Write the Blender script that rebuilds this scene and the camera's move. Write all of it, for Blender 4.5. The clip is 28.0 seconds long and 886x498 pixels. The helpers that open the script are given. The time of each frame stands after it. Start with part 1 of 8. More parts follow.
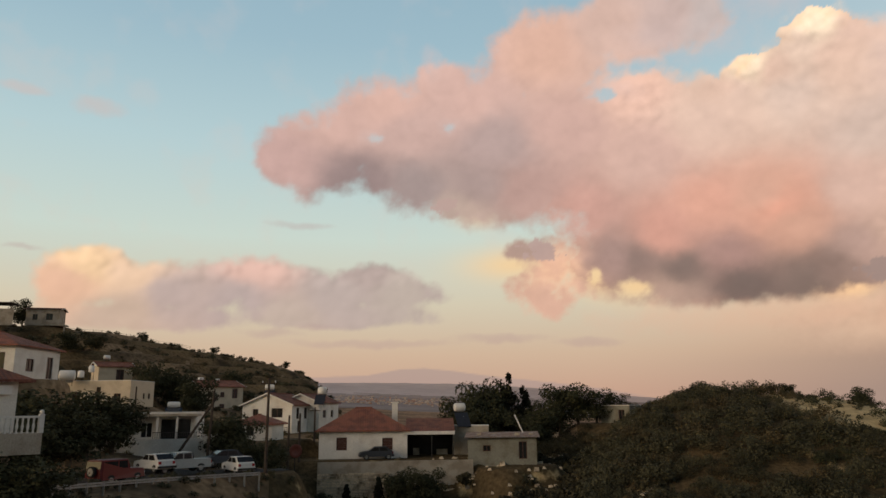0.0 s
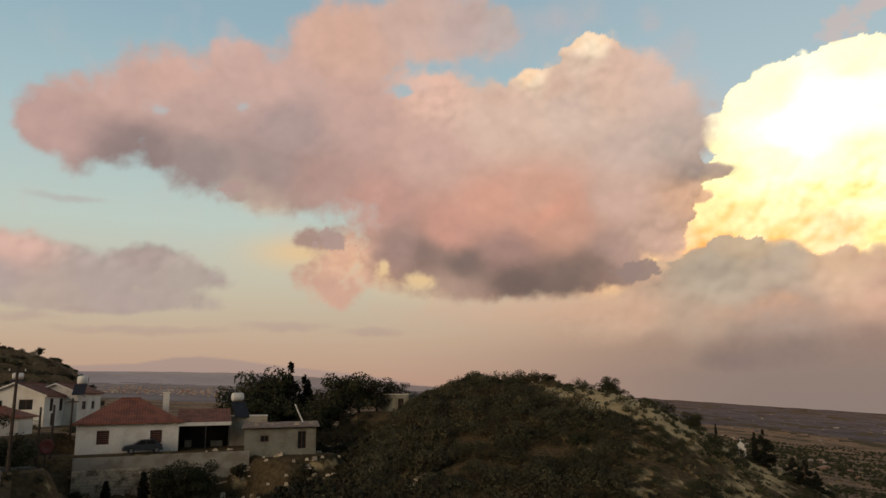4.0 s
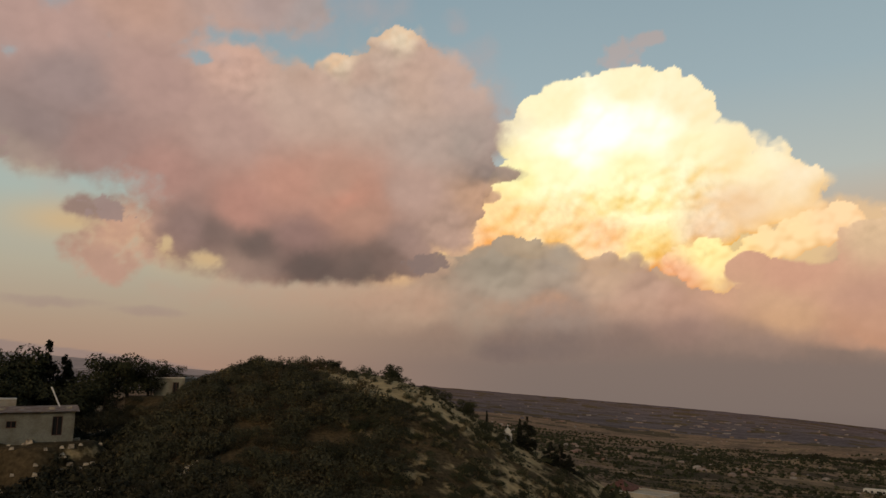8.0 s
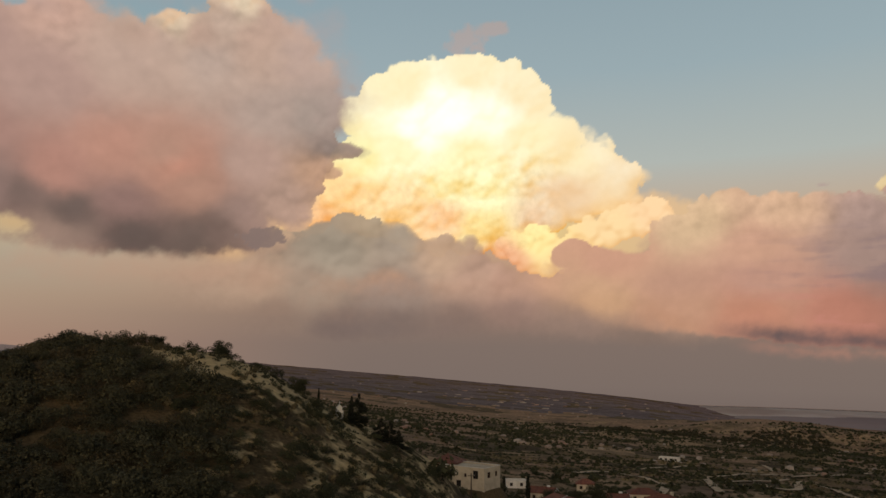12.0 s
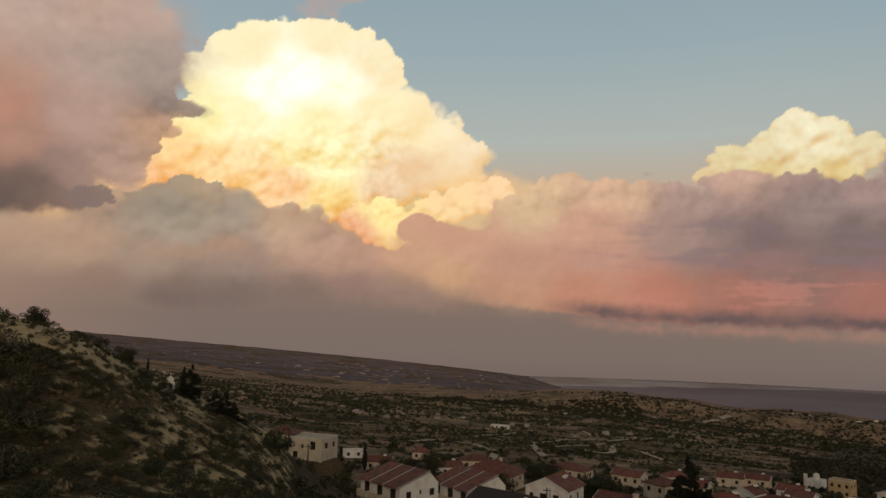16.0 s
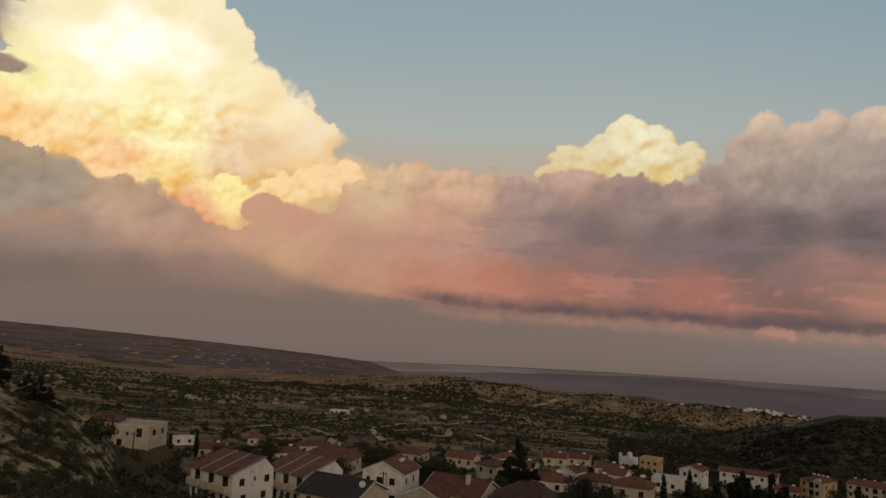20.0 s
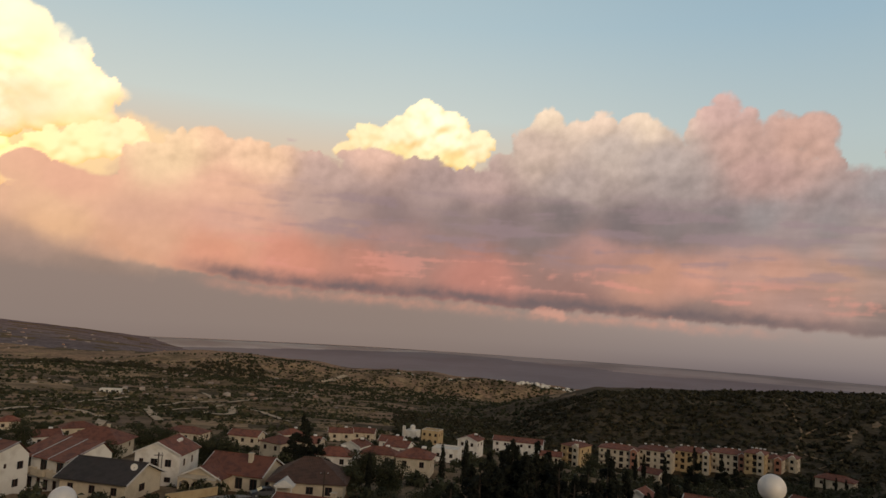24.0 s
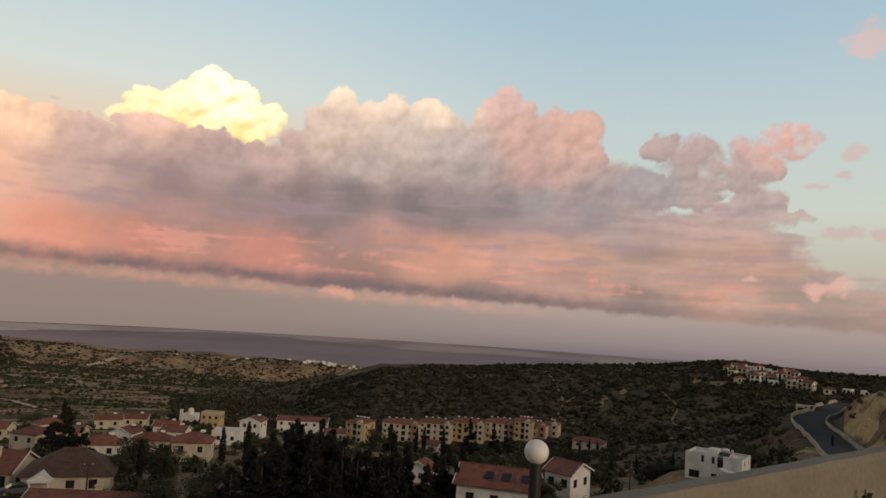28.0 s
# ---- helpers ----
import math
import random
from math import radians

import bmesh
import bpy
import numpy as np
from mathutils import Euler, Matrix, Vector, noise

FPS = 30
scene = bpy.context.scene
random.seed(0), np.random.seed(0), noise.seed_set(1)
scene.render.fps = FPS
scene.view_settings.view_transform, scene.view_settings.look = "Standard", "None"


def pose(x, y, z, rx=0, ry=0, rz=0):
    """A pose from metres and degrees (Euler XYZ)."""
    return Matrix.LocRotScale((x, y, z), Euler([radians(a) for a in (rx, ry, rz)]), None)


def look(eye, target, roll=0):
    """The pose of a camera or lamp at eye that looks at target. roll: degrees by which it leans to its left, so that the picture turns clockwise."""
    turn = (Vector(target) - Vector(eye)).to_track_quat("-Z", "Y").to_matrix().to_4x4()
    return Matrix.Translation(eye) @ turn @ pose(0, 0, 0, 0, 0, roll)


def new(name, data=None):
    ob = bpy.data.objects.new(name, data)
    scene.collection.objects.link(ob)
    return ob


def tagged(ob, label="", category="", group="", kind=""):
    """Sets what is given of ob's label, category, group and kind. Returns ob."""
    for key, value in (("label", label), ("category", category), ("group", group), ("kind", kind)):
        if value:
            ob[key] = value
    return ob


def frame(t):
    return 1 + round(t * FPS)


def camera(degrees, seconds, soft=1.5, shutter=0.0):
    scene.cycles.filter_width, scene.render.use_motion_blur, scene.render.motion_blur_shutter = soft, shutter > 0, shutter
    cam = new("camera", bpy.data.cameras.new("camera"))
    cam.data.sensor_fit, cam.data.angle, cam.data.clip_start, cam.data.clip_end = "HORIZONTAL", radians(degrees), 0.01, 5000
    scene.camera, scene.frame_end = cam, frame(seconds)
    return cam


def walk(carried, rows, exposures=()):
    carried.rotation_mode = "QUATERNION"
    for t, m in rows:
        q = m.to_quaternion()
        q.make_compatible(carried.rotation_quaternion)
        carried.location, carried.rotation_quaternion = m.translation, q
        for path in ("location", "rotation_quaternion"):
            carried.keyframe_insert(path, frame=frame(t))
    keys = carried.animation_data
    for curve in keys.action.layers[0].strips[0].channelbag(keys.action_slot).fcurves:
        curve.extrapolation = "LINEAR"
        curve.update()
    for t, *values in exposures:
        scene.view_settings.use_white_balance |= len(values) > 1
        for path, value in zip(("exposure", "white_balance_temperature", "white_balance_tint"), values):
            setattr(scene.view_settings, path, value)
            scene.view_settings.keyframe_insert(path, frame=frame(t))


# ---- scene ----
EYE = 282.0          # the camera stands this high over the sea
FOV = 63.0
cam = camera(FOV, 28.0, soft=1.5)
PATH = [
    (0.0, 12.33, 0.44, 0.10),
    (0.5, 12.23, 0.64, -2.28),
    (1.0, 12.13, 0.49, -4.53),
    (1.5, 11.98, 0.45, -6.72),
    (2.0, 11.91, 0.48, -9.32),
    (2.5, 11.79, 0.67, -11.18),
    (3.0, 11.64, 0.72, -12.97),
    (3.5, 11.48, 0.71, -14.84),
    (5.5, 11.09, 0.59, -22.56),
    (6.0, 11.08, 0.15, -24.61),
    (6.5, 10.90, -0.20, -26.55),
    (7.0, 10.72, -0.09, -28.50),
    (7.5, 10.57, -0.19, -30.91),
    (8.0, 10.22, -0.25, -33.40),
    (8.5, 9.96, -0.14, -35.47),
    (9.0, 9.74, -0.28, -37.59),
    (9.5, 9.62, -0.23, -38.86),
    (10.0, 9.48, -0.34, -40.29),
    (10.5, 9.29, -0.66, -41.58),
    (11.0, 9.11, -0.79, -43.20),
    (11.5, 8.86, -0.64, -44.75),
    (12.0, 8.58, -0.59, -46.35),
    (12.5, 8.16, -0.56, -47.90),
    (14.5, 7.12, -1.14, -53.74),
    (15.0, 6.90, -1.06, -55.36),
    (15.5, 6.74, -1.12, -57.05),
    (16.0, 6.57, -1.30, -58.71),
    (16.5, 6.42, -1.50, -60.36),
    (17.0, 6.33, -1.71, -61.99),
    (17.5, 6.25, -1.86, -63.48),
    (18.0, 6.17, -2.04, -64.74),
    (18.5, 6.13, -2.17, -66.20),
    (19.0, 6.01, -2.32, -67.77),
    (19.5, 5.95, -2.48, -69.52),
    (20.0, 5.82, -2.43, -70.99),
    (20.5, 5.67, -2.48, -72.57),
    (21.0, 5.53, -2.67, -74.33),
    (21.5, 5.56, -3.00, -77.05),
    (23.5, 5.11, -3.39, -85.46),
    (24.0, 4.82, -3.47, -87.34),
    (24.5, 4.64, -3.38, -89.14),
    (25.0, 4.37, -3.46, -91.10),
    (25.5, 4.21, -3.50, -93.33),
    (26.0, 4.15, -3.51, -95.43),
    (26.5, 4.16, -3.37, -97.49),
    (27.0, 4.14, -3.14, -99.58),
    (27.5, 4.18, -3.33, -101.85),
    (28.0, 4.18, -3.69, -103.98),
]
EXPOSURES = [(0.0, 0.03), (2.0, -0.07), (3.0, -0.10), (6.0, -0.42), (9.0, -0.55), (12.0, -0.58), (16.0, -0.60), (18.0, -0.62), (21.0, -0.68), (24.0, -0.14), (25.0, -0.12), (26.0, 0.06), (28.0, 0.06)]
walk(cam, [(t, pose(0, 0, EYE, 90 + p, r, y)) for t, p, r, y in PATH], exposures=EXPOSURES)

# ---- light ----
world = bpy.data.worlds.new("dusk")
scene.world = world
world.use_nodes = True
wn, wl = world.node_tree.nodes, world.node_tree.links
sky_tex = wn.new("ShaderNodeTexSky")
sky_tex.sky_type = "NISHITA"
sky_tex.sun_disc = False
sky_tex.sun_elevation = radians(7)
sky_tex.sun_rotation = radians(-125)
sky_tex.dust_density = 2.0
wn["Background"].inputs["Strength"].default_value = 0.09
wl.new(sky_tex.outputs[0], wn["Background"].inputs["Color"])
sun_data = bpy.data.lights.new("sun", "SUN")
sun_data.energy, sun_data.angle, sun_data.color = 1.05, radians(30), (1.0, 0.80, 0.62)
sun = new("sun", sun_data)
sun.matrix_world = look((0, 0, 400), (87, 61, 360))
sun.location = (0, 0, EYE + 60)


# ---- materials ----
def lin(*c):
    """Linear values of a colour named in display values of 0 to 255."""
    return tuple(((v / 255 + 0.055) / 1.055) ** 2.4 if v > 10 else v / 255 / 12.92 for v in c)


def material(name, base, rough=0.85, vary=0.25, scale=1.5, bump=0.2, metal=0.0, tone=None, fine=8.0, spread=0.0, tone_at=(0.45, 0.62)):
    """Principled surface: base colour with coarse stains and fine grain, a second tone in patches, bump, and a spread from piece to piece."""
    m = bpy.data.materials.new(name)
    m.use_nodes = True
    n, l = m.node_tree.nodes, m.node_tree.links
    bsdf = n["Principled BSDF"]
    bsdf.inputs["Roughness"].default_value, bsdf.inputs["Metallic"].default_value = rough, metal
    co = n.new("ShaderNodeTexCoord")
    big, small = n.new("ShaderNodeTexNoise"), n.new("ShaderNodeTexNoise")
    for tex, s, det in ((big, scale, 6.0), (small, scale * fine, 5.0)):
        tex.inputs["Scale"].default_value, tex.inputs["Detail"].default_value = s, det
        l.new(co.outputs["Object"], tex.inputs["Vector"])
    mix = n.new("ShaderNodeMix")
    mix.data_type = "RGBA"
    mix.inputs["A"].default_value = (*base, 1)
    mix.inputs["B"].default_value = (*(tone or [c * (1 - vary) for c in base]), 1)
    ramp = n.new("ShaderNodeMapRange")
    ramp.inputs["From Min"].default_value, ramp.inputs["From Max"].default_value = tone_at
    l.new(big.outputs["Fac"], ramp.inputs["Value"])
    l.new(ramp.outputs["Result"], mix.inputs["Factor"])
    grain = n.new("ShaderNodeMapRange")
    grain.inputs["To Min"].default_value, grain.inputs["To Max"].default_value = 1 - vary, 1 + vary
    grain.inputs["From Min"].default_value, grain.inputs["From Max"].default_value = 0.3, 0.7
    l.new(small.outputs["Fac"], grain.inputs["Value"])
    mul = n.new("ShaderNodeVectorMath")
    mul.operation = "SCALE"
    l.new(mix.outputs["Result"], mul.inputs[0])
    last = grain.outputs["Result"]
    if spread:
        info, each = n.new("ShaderNodeObjectInfo"), n.new("ShaderNodeMapRange")
        each.inputs["To Min"].default_value, each.inputs["To Max"].default_value = 1 - spread, 1 + spread
        l.new(info.outputs["Random"], each.inputs["Value"])
        times = n.new("ShaderNodeMath")
        times.operation = "MULTIPLY"
        l.new(last, times.inputs[0])
        l.new(each.outputs["Result"], times.inputs[1])
        last = times.outputs["Value"]
    l.new(last, mul.inputs["Scale"])
    l.new(mul.outputs["Vector"], bsdf.inputs["Base Color"])
    if bump:
        b = n.new("ShaderNodeBump")
        b.inputs["Strength"].default_value, b.inputs["Distance"].default_value = bump, 0.05
        l.new(small.outputs["Fac"], b.inputs["Height"])
        l.new(b.outputs["Normal"], bsdf.inputs["Normal"])
    return m


def foliage(name, dark, light, rough=0.7):
    """Leaves: each clump has its own tone."""
    m = bpy.data.materials.new(name)
    m.use_nodes = True
    n, l = m.node_tree.nodes, m.node_tree.links
    bsdf = n["Principled BSDF"]
    bsdf.inputs["Roughness"].default_value = rough
    bsdf.inputs["Specular IOR Level"].default_value = 0.06
    geo, co, tex = n.new("ShaderNodeNewGeometry"), n.new("ShaderNodeTexCoord"), n.new("ShaderNodeTexNoise")
    tex.inputs["Scale"].default_value, tex.inputs["Detail"].default_value = 0.35, 3.0
    l.new(co.outputs["Object"], tex.inputs["Vector"])
    add = n.new("ShaderNodeMath")
    add.operation = "MULTIPLY_ADD"
    add.inputs[1].default_value, add.inputs[2].default_value = 0.3, 0.0
    l.new(geo.outputs["Random Per Island"], add.inputs[0])
    l.new(tex.outputs["Fac"], add.inputs[2])
    ramp = n.new("ShaderNodeValToRGB")
    ramp.color_ramp.elements[0].position, ramp.color_ramp.elements[1].position = 0.38, 0.92
    ramp.color_ramp.elements[0].color, ramp.color_ramp.elements[1].color = (*dark, 1), (*light, 1)
    l.new(add.outputs["Value"], ramp.inputs["Fac"])
    l.new(ramp.outputs["Color"], bsdf.inputs["Base Color"])
    return m


# ---- the lie of the land: heights over the sea, by bearing (degrees, clockwise) and range from the terrace ----
def smooth(a, b, v):
    s = np.clip((v - a) / (b - a), 0, 1)
    return s * s * (3 - 2 * s)


TABLE = np.random.RandomState(7).permutation(256)
TABLE = np.concatenate([TABLE, TABLE])


def perlin(x, y, seed=0):
    x, y = np.asarray(x, float) + seed * 17.31, np.asarray(y, float) - seed * 9.77
    xi, yi = np.floor(x).astype(int), np.floor(y).astype(int)
    xf, yf = x - xi, y - yi
    u, v = xf ** 3 * (xf * (6 * xf - 15) + 10), yf ** 3 * (yf * (6 * yf - 15) + 10)

    def corner(i, j):
        a = TABLE[TABLE[(xi + i) & 255] + ((yi + j) & 255)] * (2 * np.pi / 256)
        return np.cos(a) * (xf - i) + np.sin(a) * (yf - j)
    low = corner(0, 0) * (1 - u) + corner(1, 0) * u
    return low * (1 - v) + (corner(0, 1) * (1 - u) + corner(1, 1) * u) * v


def fbm(x, y, octaves=4, seed=0, gain=0.5, billow=False):
    total, amp, norm = 0.0, 1.0, 0.0
    for o in range(octaves):
        p = perlin(x * 2 ** o, y * 2 ** o, seed + 3 * o)
        total, norm, amp = total + amp * (np.abs(p) * 2 if billow else p), norm + amp, amp * gain
    return total / norm


RANGES = (6, 30, 60, 80, 100, 160, 260, 400, 700, 1200, 2000, 3000, 4950)
WEST_AZ = (-50, -30, -20, -10, 0, 12)
WEST = {6: (-5, -5, -5, -7, -8, -8), 30: (-6.5, -6.8, -7, -8, -9, -9), 60: (-5.0, -5.2, -5.4, -8.2, -10.4, -10.0), 80: (-3, -4, -5, -8.8, -10.2, -9.0),
        100: (-1, -2.6, -4, -5.8, -5.6, -6), 160: (5, 1, -1, -4, -5, -6), 260: (8, 5, 3, -3, -8, -8), 400: (5, 3, 0, -6, -12, -14),
        700: (5, 0, -4, -10, -18, -22), 1200: (20, 15, 8, -4, -18, -28), 2000: (70, 60, 45, 12, -4, -15), 3000: (130, 110, 80, 42, 20, 8),
        4950: (200, 170, 140, 120, 100, 62)}
HILL_AZ = (20, 25, 34, 40, 48)
HILL = {6: (-8, -8, -8, -8, -8), 30: (-9, -9, -9, -10, -11), 60: (-11, -12, -13, -14, -14), 80: (-8, -9, -12, -16, -18),
        100: (-6, -7, -9, -14, -24), 160: (-10, -12, -14, -20, -34), 260: (-20, -24, -28, -36, -47), 400: (-28, -32, -38, -46, -55),
        700: (-40, -44, -52, -62, -74), 1200: (-50, -58, -70, -84, -104), 2000: (-50, -62, -84, -104, -134), 3000: (-35, -50, -80, -110, -150),
        4950: (28, 5, -58, -98, -150)}
EAST_AZ = (60, 68, 75, 90, 105, 120, 135, 160)
EAST = {6: (-8, -8, -8, -8, -8, -8, -6, -4), 30: (-13, -13, -13, -13, -12, -11, -9, -5), 60: (-19, -19, -19, -19, -18, -17, -12, -7),
        80: (-25, -25, -25, -25, -24, -22, -15, -8), 100: (-28, -28, -28, -28, -28, -26, -18, -9), 160: (-36, -36, -36, -36, -36, -34, -23, -11),
        260: (-49, -50, -50, -51, -54, -50, -28, -13), 400: (-60, -61, -63, -68, -78, -62, -38, -20), 700: (-84, -88, -92, -98, -100, -80, -60, -40),
        1200: (-118, -126, -132, -140, -160, -150, -130, -120), 2000: (-162, -178, -190, -300, -300, -300, -300, -300),
        3000: (-190, -250, -320, -320, -320, -320, -320, -320), 4950: (-236, -310, -330, -330, -330, -330, -330, -330)}
AZ_FINE = np.linspace(-180, 180, 721)
LOG_FINE = np.linspace(np.log(6), np.log(4950), 160)


def fine_table():
    az_all = np.array(WEST_AZ + HILL_AZ + EAST_AZ, float)
    rows = np.array([WEST[r] + HILL[r] + EAST[r] for r in RANGES], float)
    by_az = np.array([np.interp(AZ_FINE, az_all, row) for row in rows])
    full = np.array([np.interp(LOG_FINE, np.log(RANGES), col) for col in by_az.T]).T
    for _ in range(3):   # soften the creases
        full = (full + np.roll(full, 4, 1) + np.roll(full, -4, 1)) / 3
        pad = np.pad(full, ((1, 1), (0, 0)), mode="edge")
        full = (pad[:-2] + pad[1:-1] + pad[2:]) / 3
    return full


FINE = fine_table()

# ridges: bearings, angle of the crest over the eye's level, range of the crest, where the slope begins and ends
RIDGES = [
    ((-60, -45, -32, -25, -22.5, -17.5, -12, -10.3, -9.1, -7.5), (6.8, 6.4, 5.6, 5.3, 4.85, 3.95, 2.95, 2.3, 1.1, -1.2), 250, 125, 700),
    ((9.1, 12.6, 14.3, 15.6, 19.5, 24.8, 29, 32.5, 35.5, 38.5, 44, 46, 50), (-4.5, -2.4, -0.79, 0.05, 0.75, 0.7, 0.25, -0.8, -2.7, -4.75, -7.2, -8.8, -14), 112, 62, 190),
    ((93, 95.7, 99.6, 105, 109.4, 116, 119, 122, 124, 126, 129, 131, 136, 150), (-9, -7.4, -5.85, -5.35, -5.0, -4.6, -4.15, -3.7, -3.35, -3.15, -3.25, -3.45, -3.6, -3.4), 560, 330, 1100),
    ((56, 62, 66, 70, 72.5, 76, 80.7, 84, 88.7, 94, 99, 104), (-5.4, -5.1, -4.8, -4.55, -4.5, -4.8, -5.35, -5.25, -5.4, -5.45, -5.75, -7), 1500, 1320, 2300),
    ((-60, -30, -12, -4, 0.9, 5, 10, 14, 20, 30), (1.6, 1.7, 1.9, 1.85, 1.75, 1.55, 1.1, 0.7, 0.25, -0.5), 4700, 3900, 6000),
    ((128, 131.8, 133.6, 135, 138, 150), (-9.5, -8.0, -5.2, -4.3, -3.6, -3), 190, 158, 330),
]


# level ground under the buildings: bearing, range, height against the eye, half width
PADS = []


def land(az, r, rough=True):
    """Height over the sea."""
    az, r = np.asarray(az, float), np.asarray(r, float)
    i = np.clip((az + 180) * 2, 0, 719.999)
    j = np.clip((np.log(r) - LOG_FINE[0]) / (LOG_FINE[1] - LOG_FINE[0]), 0, 158.999)
    i0, j0 = i.astype(int), j.astype(int)
    fi, fj = i - i0, j - j0
    z = (FINE[j0, i0] * (1 - fi) + FINE[j0, i0 + 1] * fi) * (1 - fj) + (FINE[j0 + 1, i0] * (1 - fi) + FINE[j0 + 1, i0 + 1] * fi) * fj
    for bearings, angles, crest, foot, end in RIDGES:
        top = crest * np.tan(np.radians(np.interp(az, bearings, angles)))
        inside = smooth(bearings[0] - 3, bearings[0] + 1, az) * (1 - smooth(bearings[-1] - 1, bearings[-1] + 3, az))
        z = z + np.maximum(top - z, 0) * smooth(foot, crest, r) * (1 - smooth(crest, end, r)) * inside
    if rough:
        x, y = r * np.sin(np.radians(az)), r * np.cos(np.radians(az))
        wild = smooth(45, 80, r) * (1 - 0.8 * smooth(85, 105, r) * (1 - smooth(330, 420, r)) * smooth(50, 56, az))
        z = z + wild * (1.1 * fbm(x / 22, y / 22, 4, 1) + smooth(250, 600, r) * 7 * fbm(x / 120, y / 120, 5, 2))
        z = z + smooth(500, 1200, r) * (1 - smooth(2500, 4000, r)) * smooth(50, 60, az) * 22 * np.abs(fbm(x / 260, y / 260, 5, 5))
    steps = (1 - smooth(-12, -7, az)) * smooth(118, 140, r) * (1 - smooth(240, 258, r)) * 0.75
    level = (z + 0.8 * perlin(r / 40, az / 9, 6)) / 2.7
    z = z + steps * 2.7 * (np.floor(level) + smooth(0.6, 1.0, level - np.floor(level)) - level)
    for pa, pr, pz, size in PADS:
        gap = np.hypot(r * np.sin(np.radians(az - pa)), r * np.cos(np.radians(az - pa)) - pr)
        z = z + (pz - z) * (1 - smooth(size, size * 1.12 + (1.5 if pr < 100 else 5.0), gap))
    return z + EYE


def spot(az, r, z=None):
    """The place on the ground at a bearing and a range."""
    return Vector((r * math.sin(radians(az)), r * math.cos(radians(az)), float(land(az, r)) if z is None else z))


# buildings of the western village: bearing, range, height of the ground against the eye
WEST_SITES = {"hip": (-6.2, 95, -6.0), "carport": (-1.1, 94, -6.0), "shed": (4.4, 90, -6.0), "store": (2.0, 97, -5.9), "gabled": (-12.6, 133, -4.1), "annex": (-14.0, 98, -3.9),
              "cream": (-17.4, 168, -0.6), "flat": (-21.2, 90, -5.0), "block": (-24.5, 128, 0.4), "arched": (-31.4, 90, 3.1), "porch": (-36.0, 52, -1.2),
              "gazebo": (-33.6, 216, 24.6), "crest": (-28.9, 218, 21.4), "upper": (-24.4, 152, 5.2), "ruin": (13.4, 118, -2.6)}
PADS += [(-11.5, 78, -7.6, 3.5), (-8.8, 79.5, -9.4, 3.8), (-6.0, 80, -10.6, 4.2), (-3.4, 80, -10.9, 4.2), (-0.8, 80, -11.0, 4.2), (1.2, 80, -10.8, 4.0)]
PADS += [(a, r, z, 3.2 if a == 4.4 else 3.6 if r < 60 else 6.5 if r < 140 else 5.0) for a, r, z in WEST_SITES.values()]
PADS += [(a, 83.4, -10.9, 2.0) for a in (-8.6, -7.2, -5.8, -4.4, -3.0, -1.6, -0.2)]
PADS += [(4.4, 86, -6.8, 2.4), (6.6, 88, -6.6, 2.6)]
PADS += [(-9.5, 92, -6.0, 3.5), (-24, 62, -5.1, 6), (-20, 66, -5.2, 6), (-15.5, 69, -5.5, 5), (-1.1, 90, -6.0, 3.0), (-6.2, 91, -6.0, 4.0)]
# houses of the eastern valley: bearing, range
EAST_SITES = {"villa": (48.6, 192), "terrace_a": (55.6, 133), "terrace_b": (60.9, 140), "red_hip": (62.8, 218), "white_gable": (67.5, 145), "brown": (63.9, 130), "long_red": (73.0, 136), "back_red": (68.7, 274),
              "back_b": (61.4, 288), "back_c": (57.2, 309), "back_d": (73.0, 264), "back_e": (75.4, 216), "porch_brown": (78.0, 127), "f_white": (79.7, 185), "f_c": (80.0, 305), "f_d": (81.8, 316),
              "f_e": (81.3, 224), "f_f": (83.1, 207), "f_g": (84.6, 244), "f_h": (85.9, 171), "f_yellow": (87.1, 332), "f_church": (85.5, 359), "f_flat": (88.3, 240), "f_gable": (90.1, 275),
              "f_long": (93.8, 336), "low_red": (79.2, 104), "a_one": (98.3, 324), "a_small": (96.3, 318), "a_fore": (103.8, 297), "lone": (115.9, 318), "modern": (125.1, 141), "solar_red": (109.2, 100), "side_red": (114.4, 119),
              "tiny": (103.1, 137), "f_i": (77.6, 245), "f_j": (76.3, 282), "f_k": (84.0, 268), "f_l": (59.4, 252), "f_m": (54.0, 262), "f_n": (52.0, 300)}
EAST_Z = {k: float(land(a, r, False)) - EYE for k, (a, r) in EAST_SITES.items()}
EAST_Z["villa"] = -32.4
EAST_Z["low_red"] -= 2.1
PADS += [(a, r, EAST_Z[k], 7.0) for k, (a, r) in EAST_SITES.items()]
FLATS = [(98.2, 324, 9, 10, -30), (101.4, 352, 17.5, 9, -8), (104.1, 356, 15.5, 10, -8), (106.65, 362, 16, 9, -8), (109.15, 364, 15, 10, -8), (110.9, 360, 8.5, 9, -10), (112.1, 366, 7.5, 8, -10), (113.1, 372, 6.5, 7, -12)]
FLAT_Z = [r * math.tan(radians(-11.0 + 0.2 * k)) for k, (a, r, *rest) in enumerate(FLATS)]
PADS += [(f[0], f[1], z, 6.0) for f, z in zip(FLATS, FLAT_Z)]
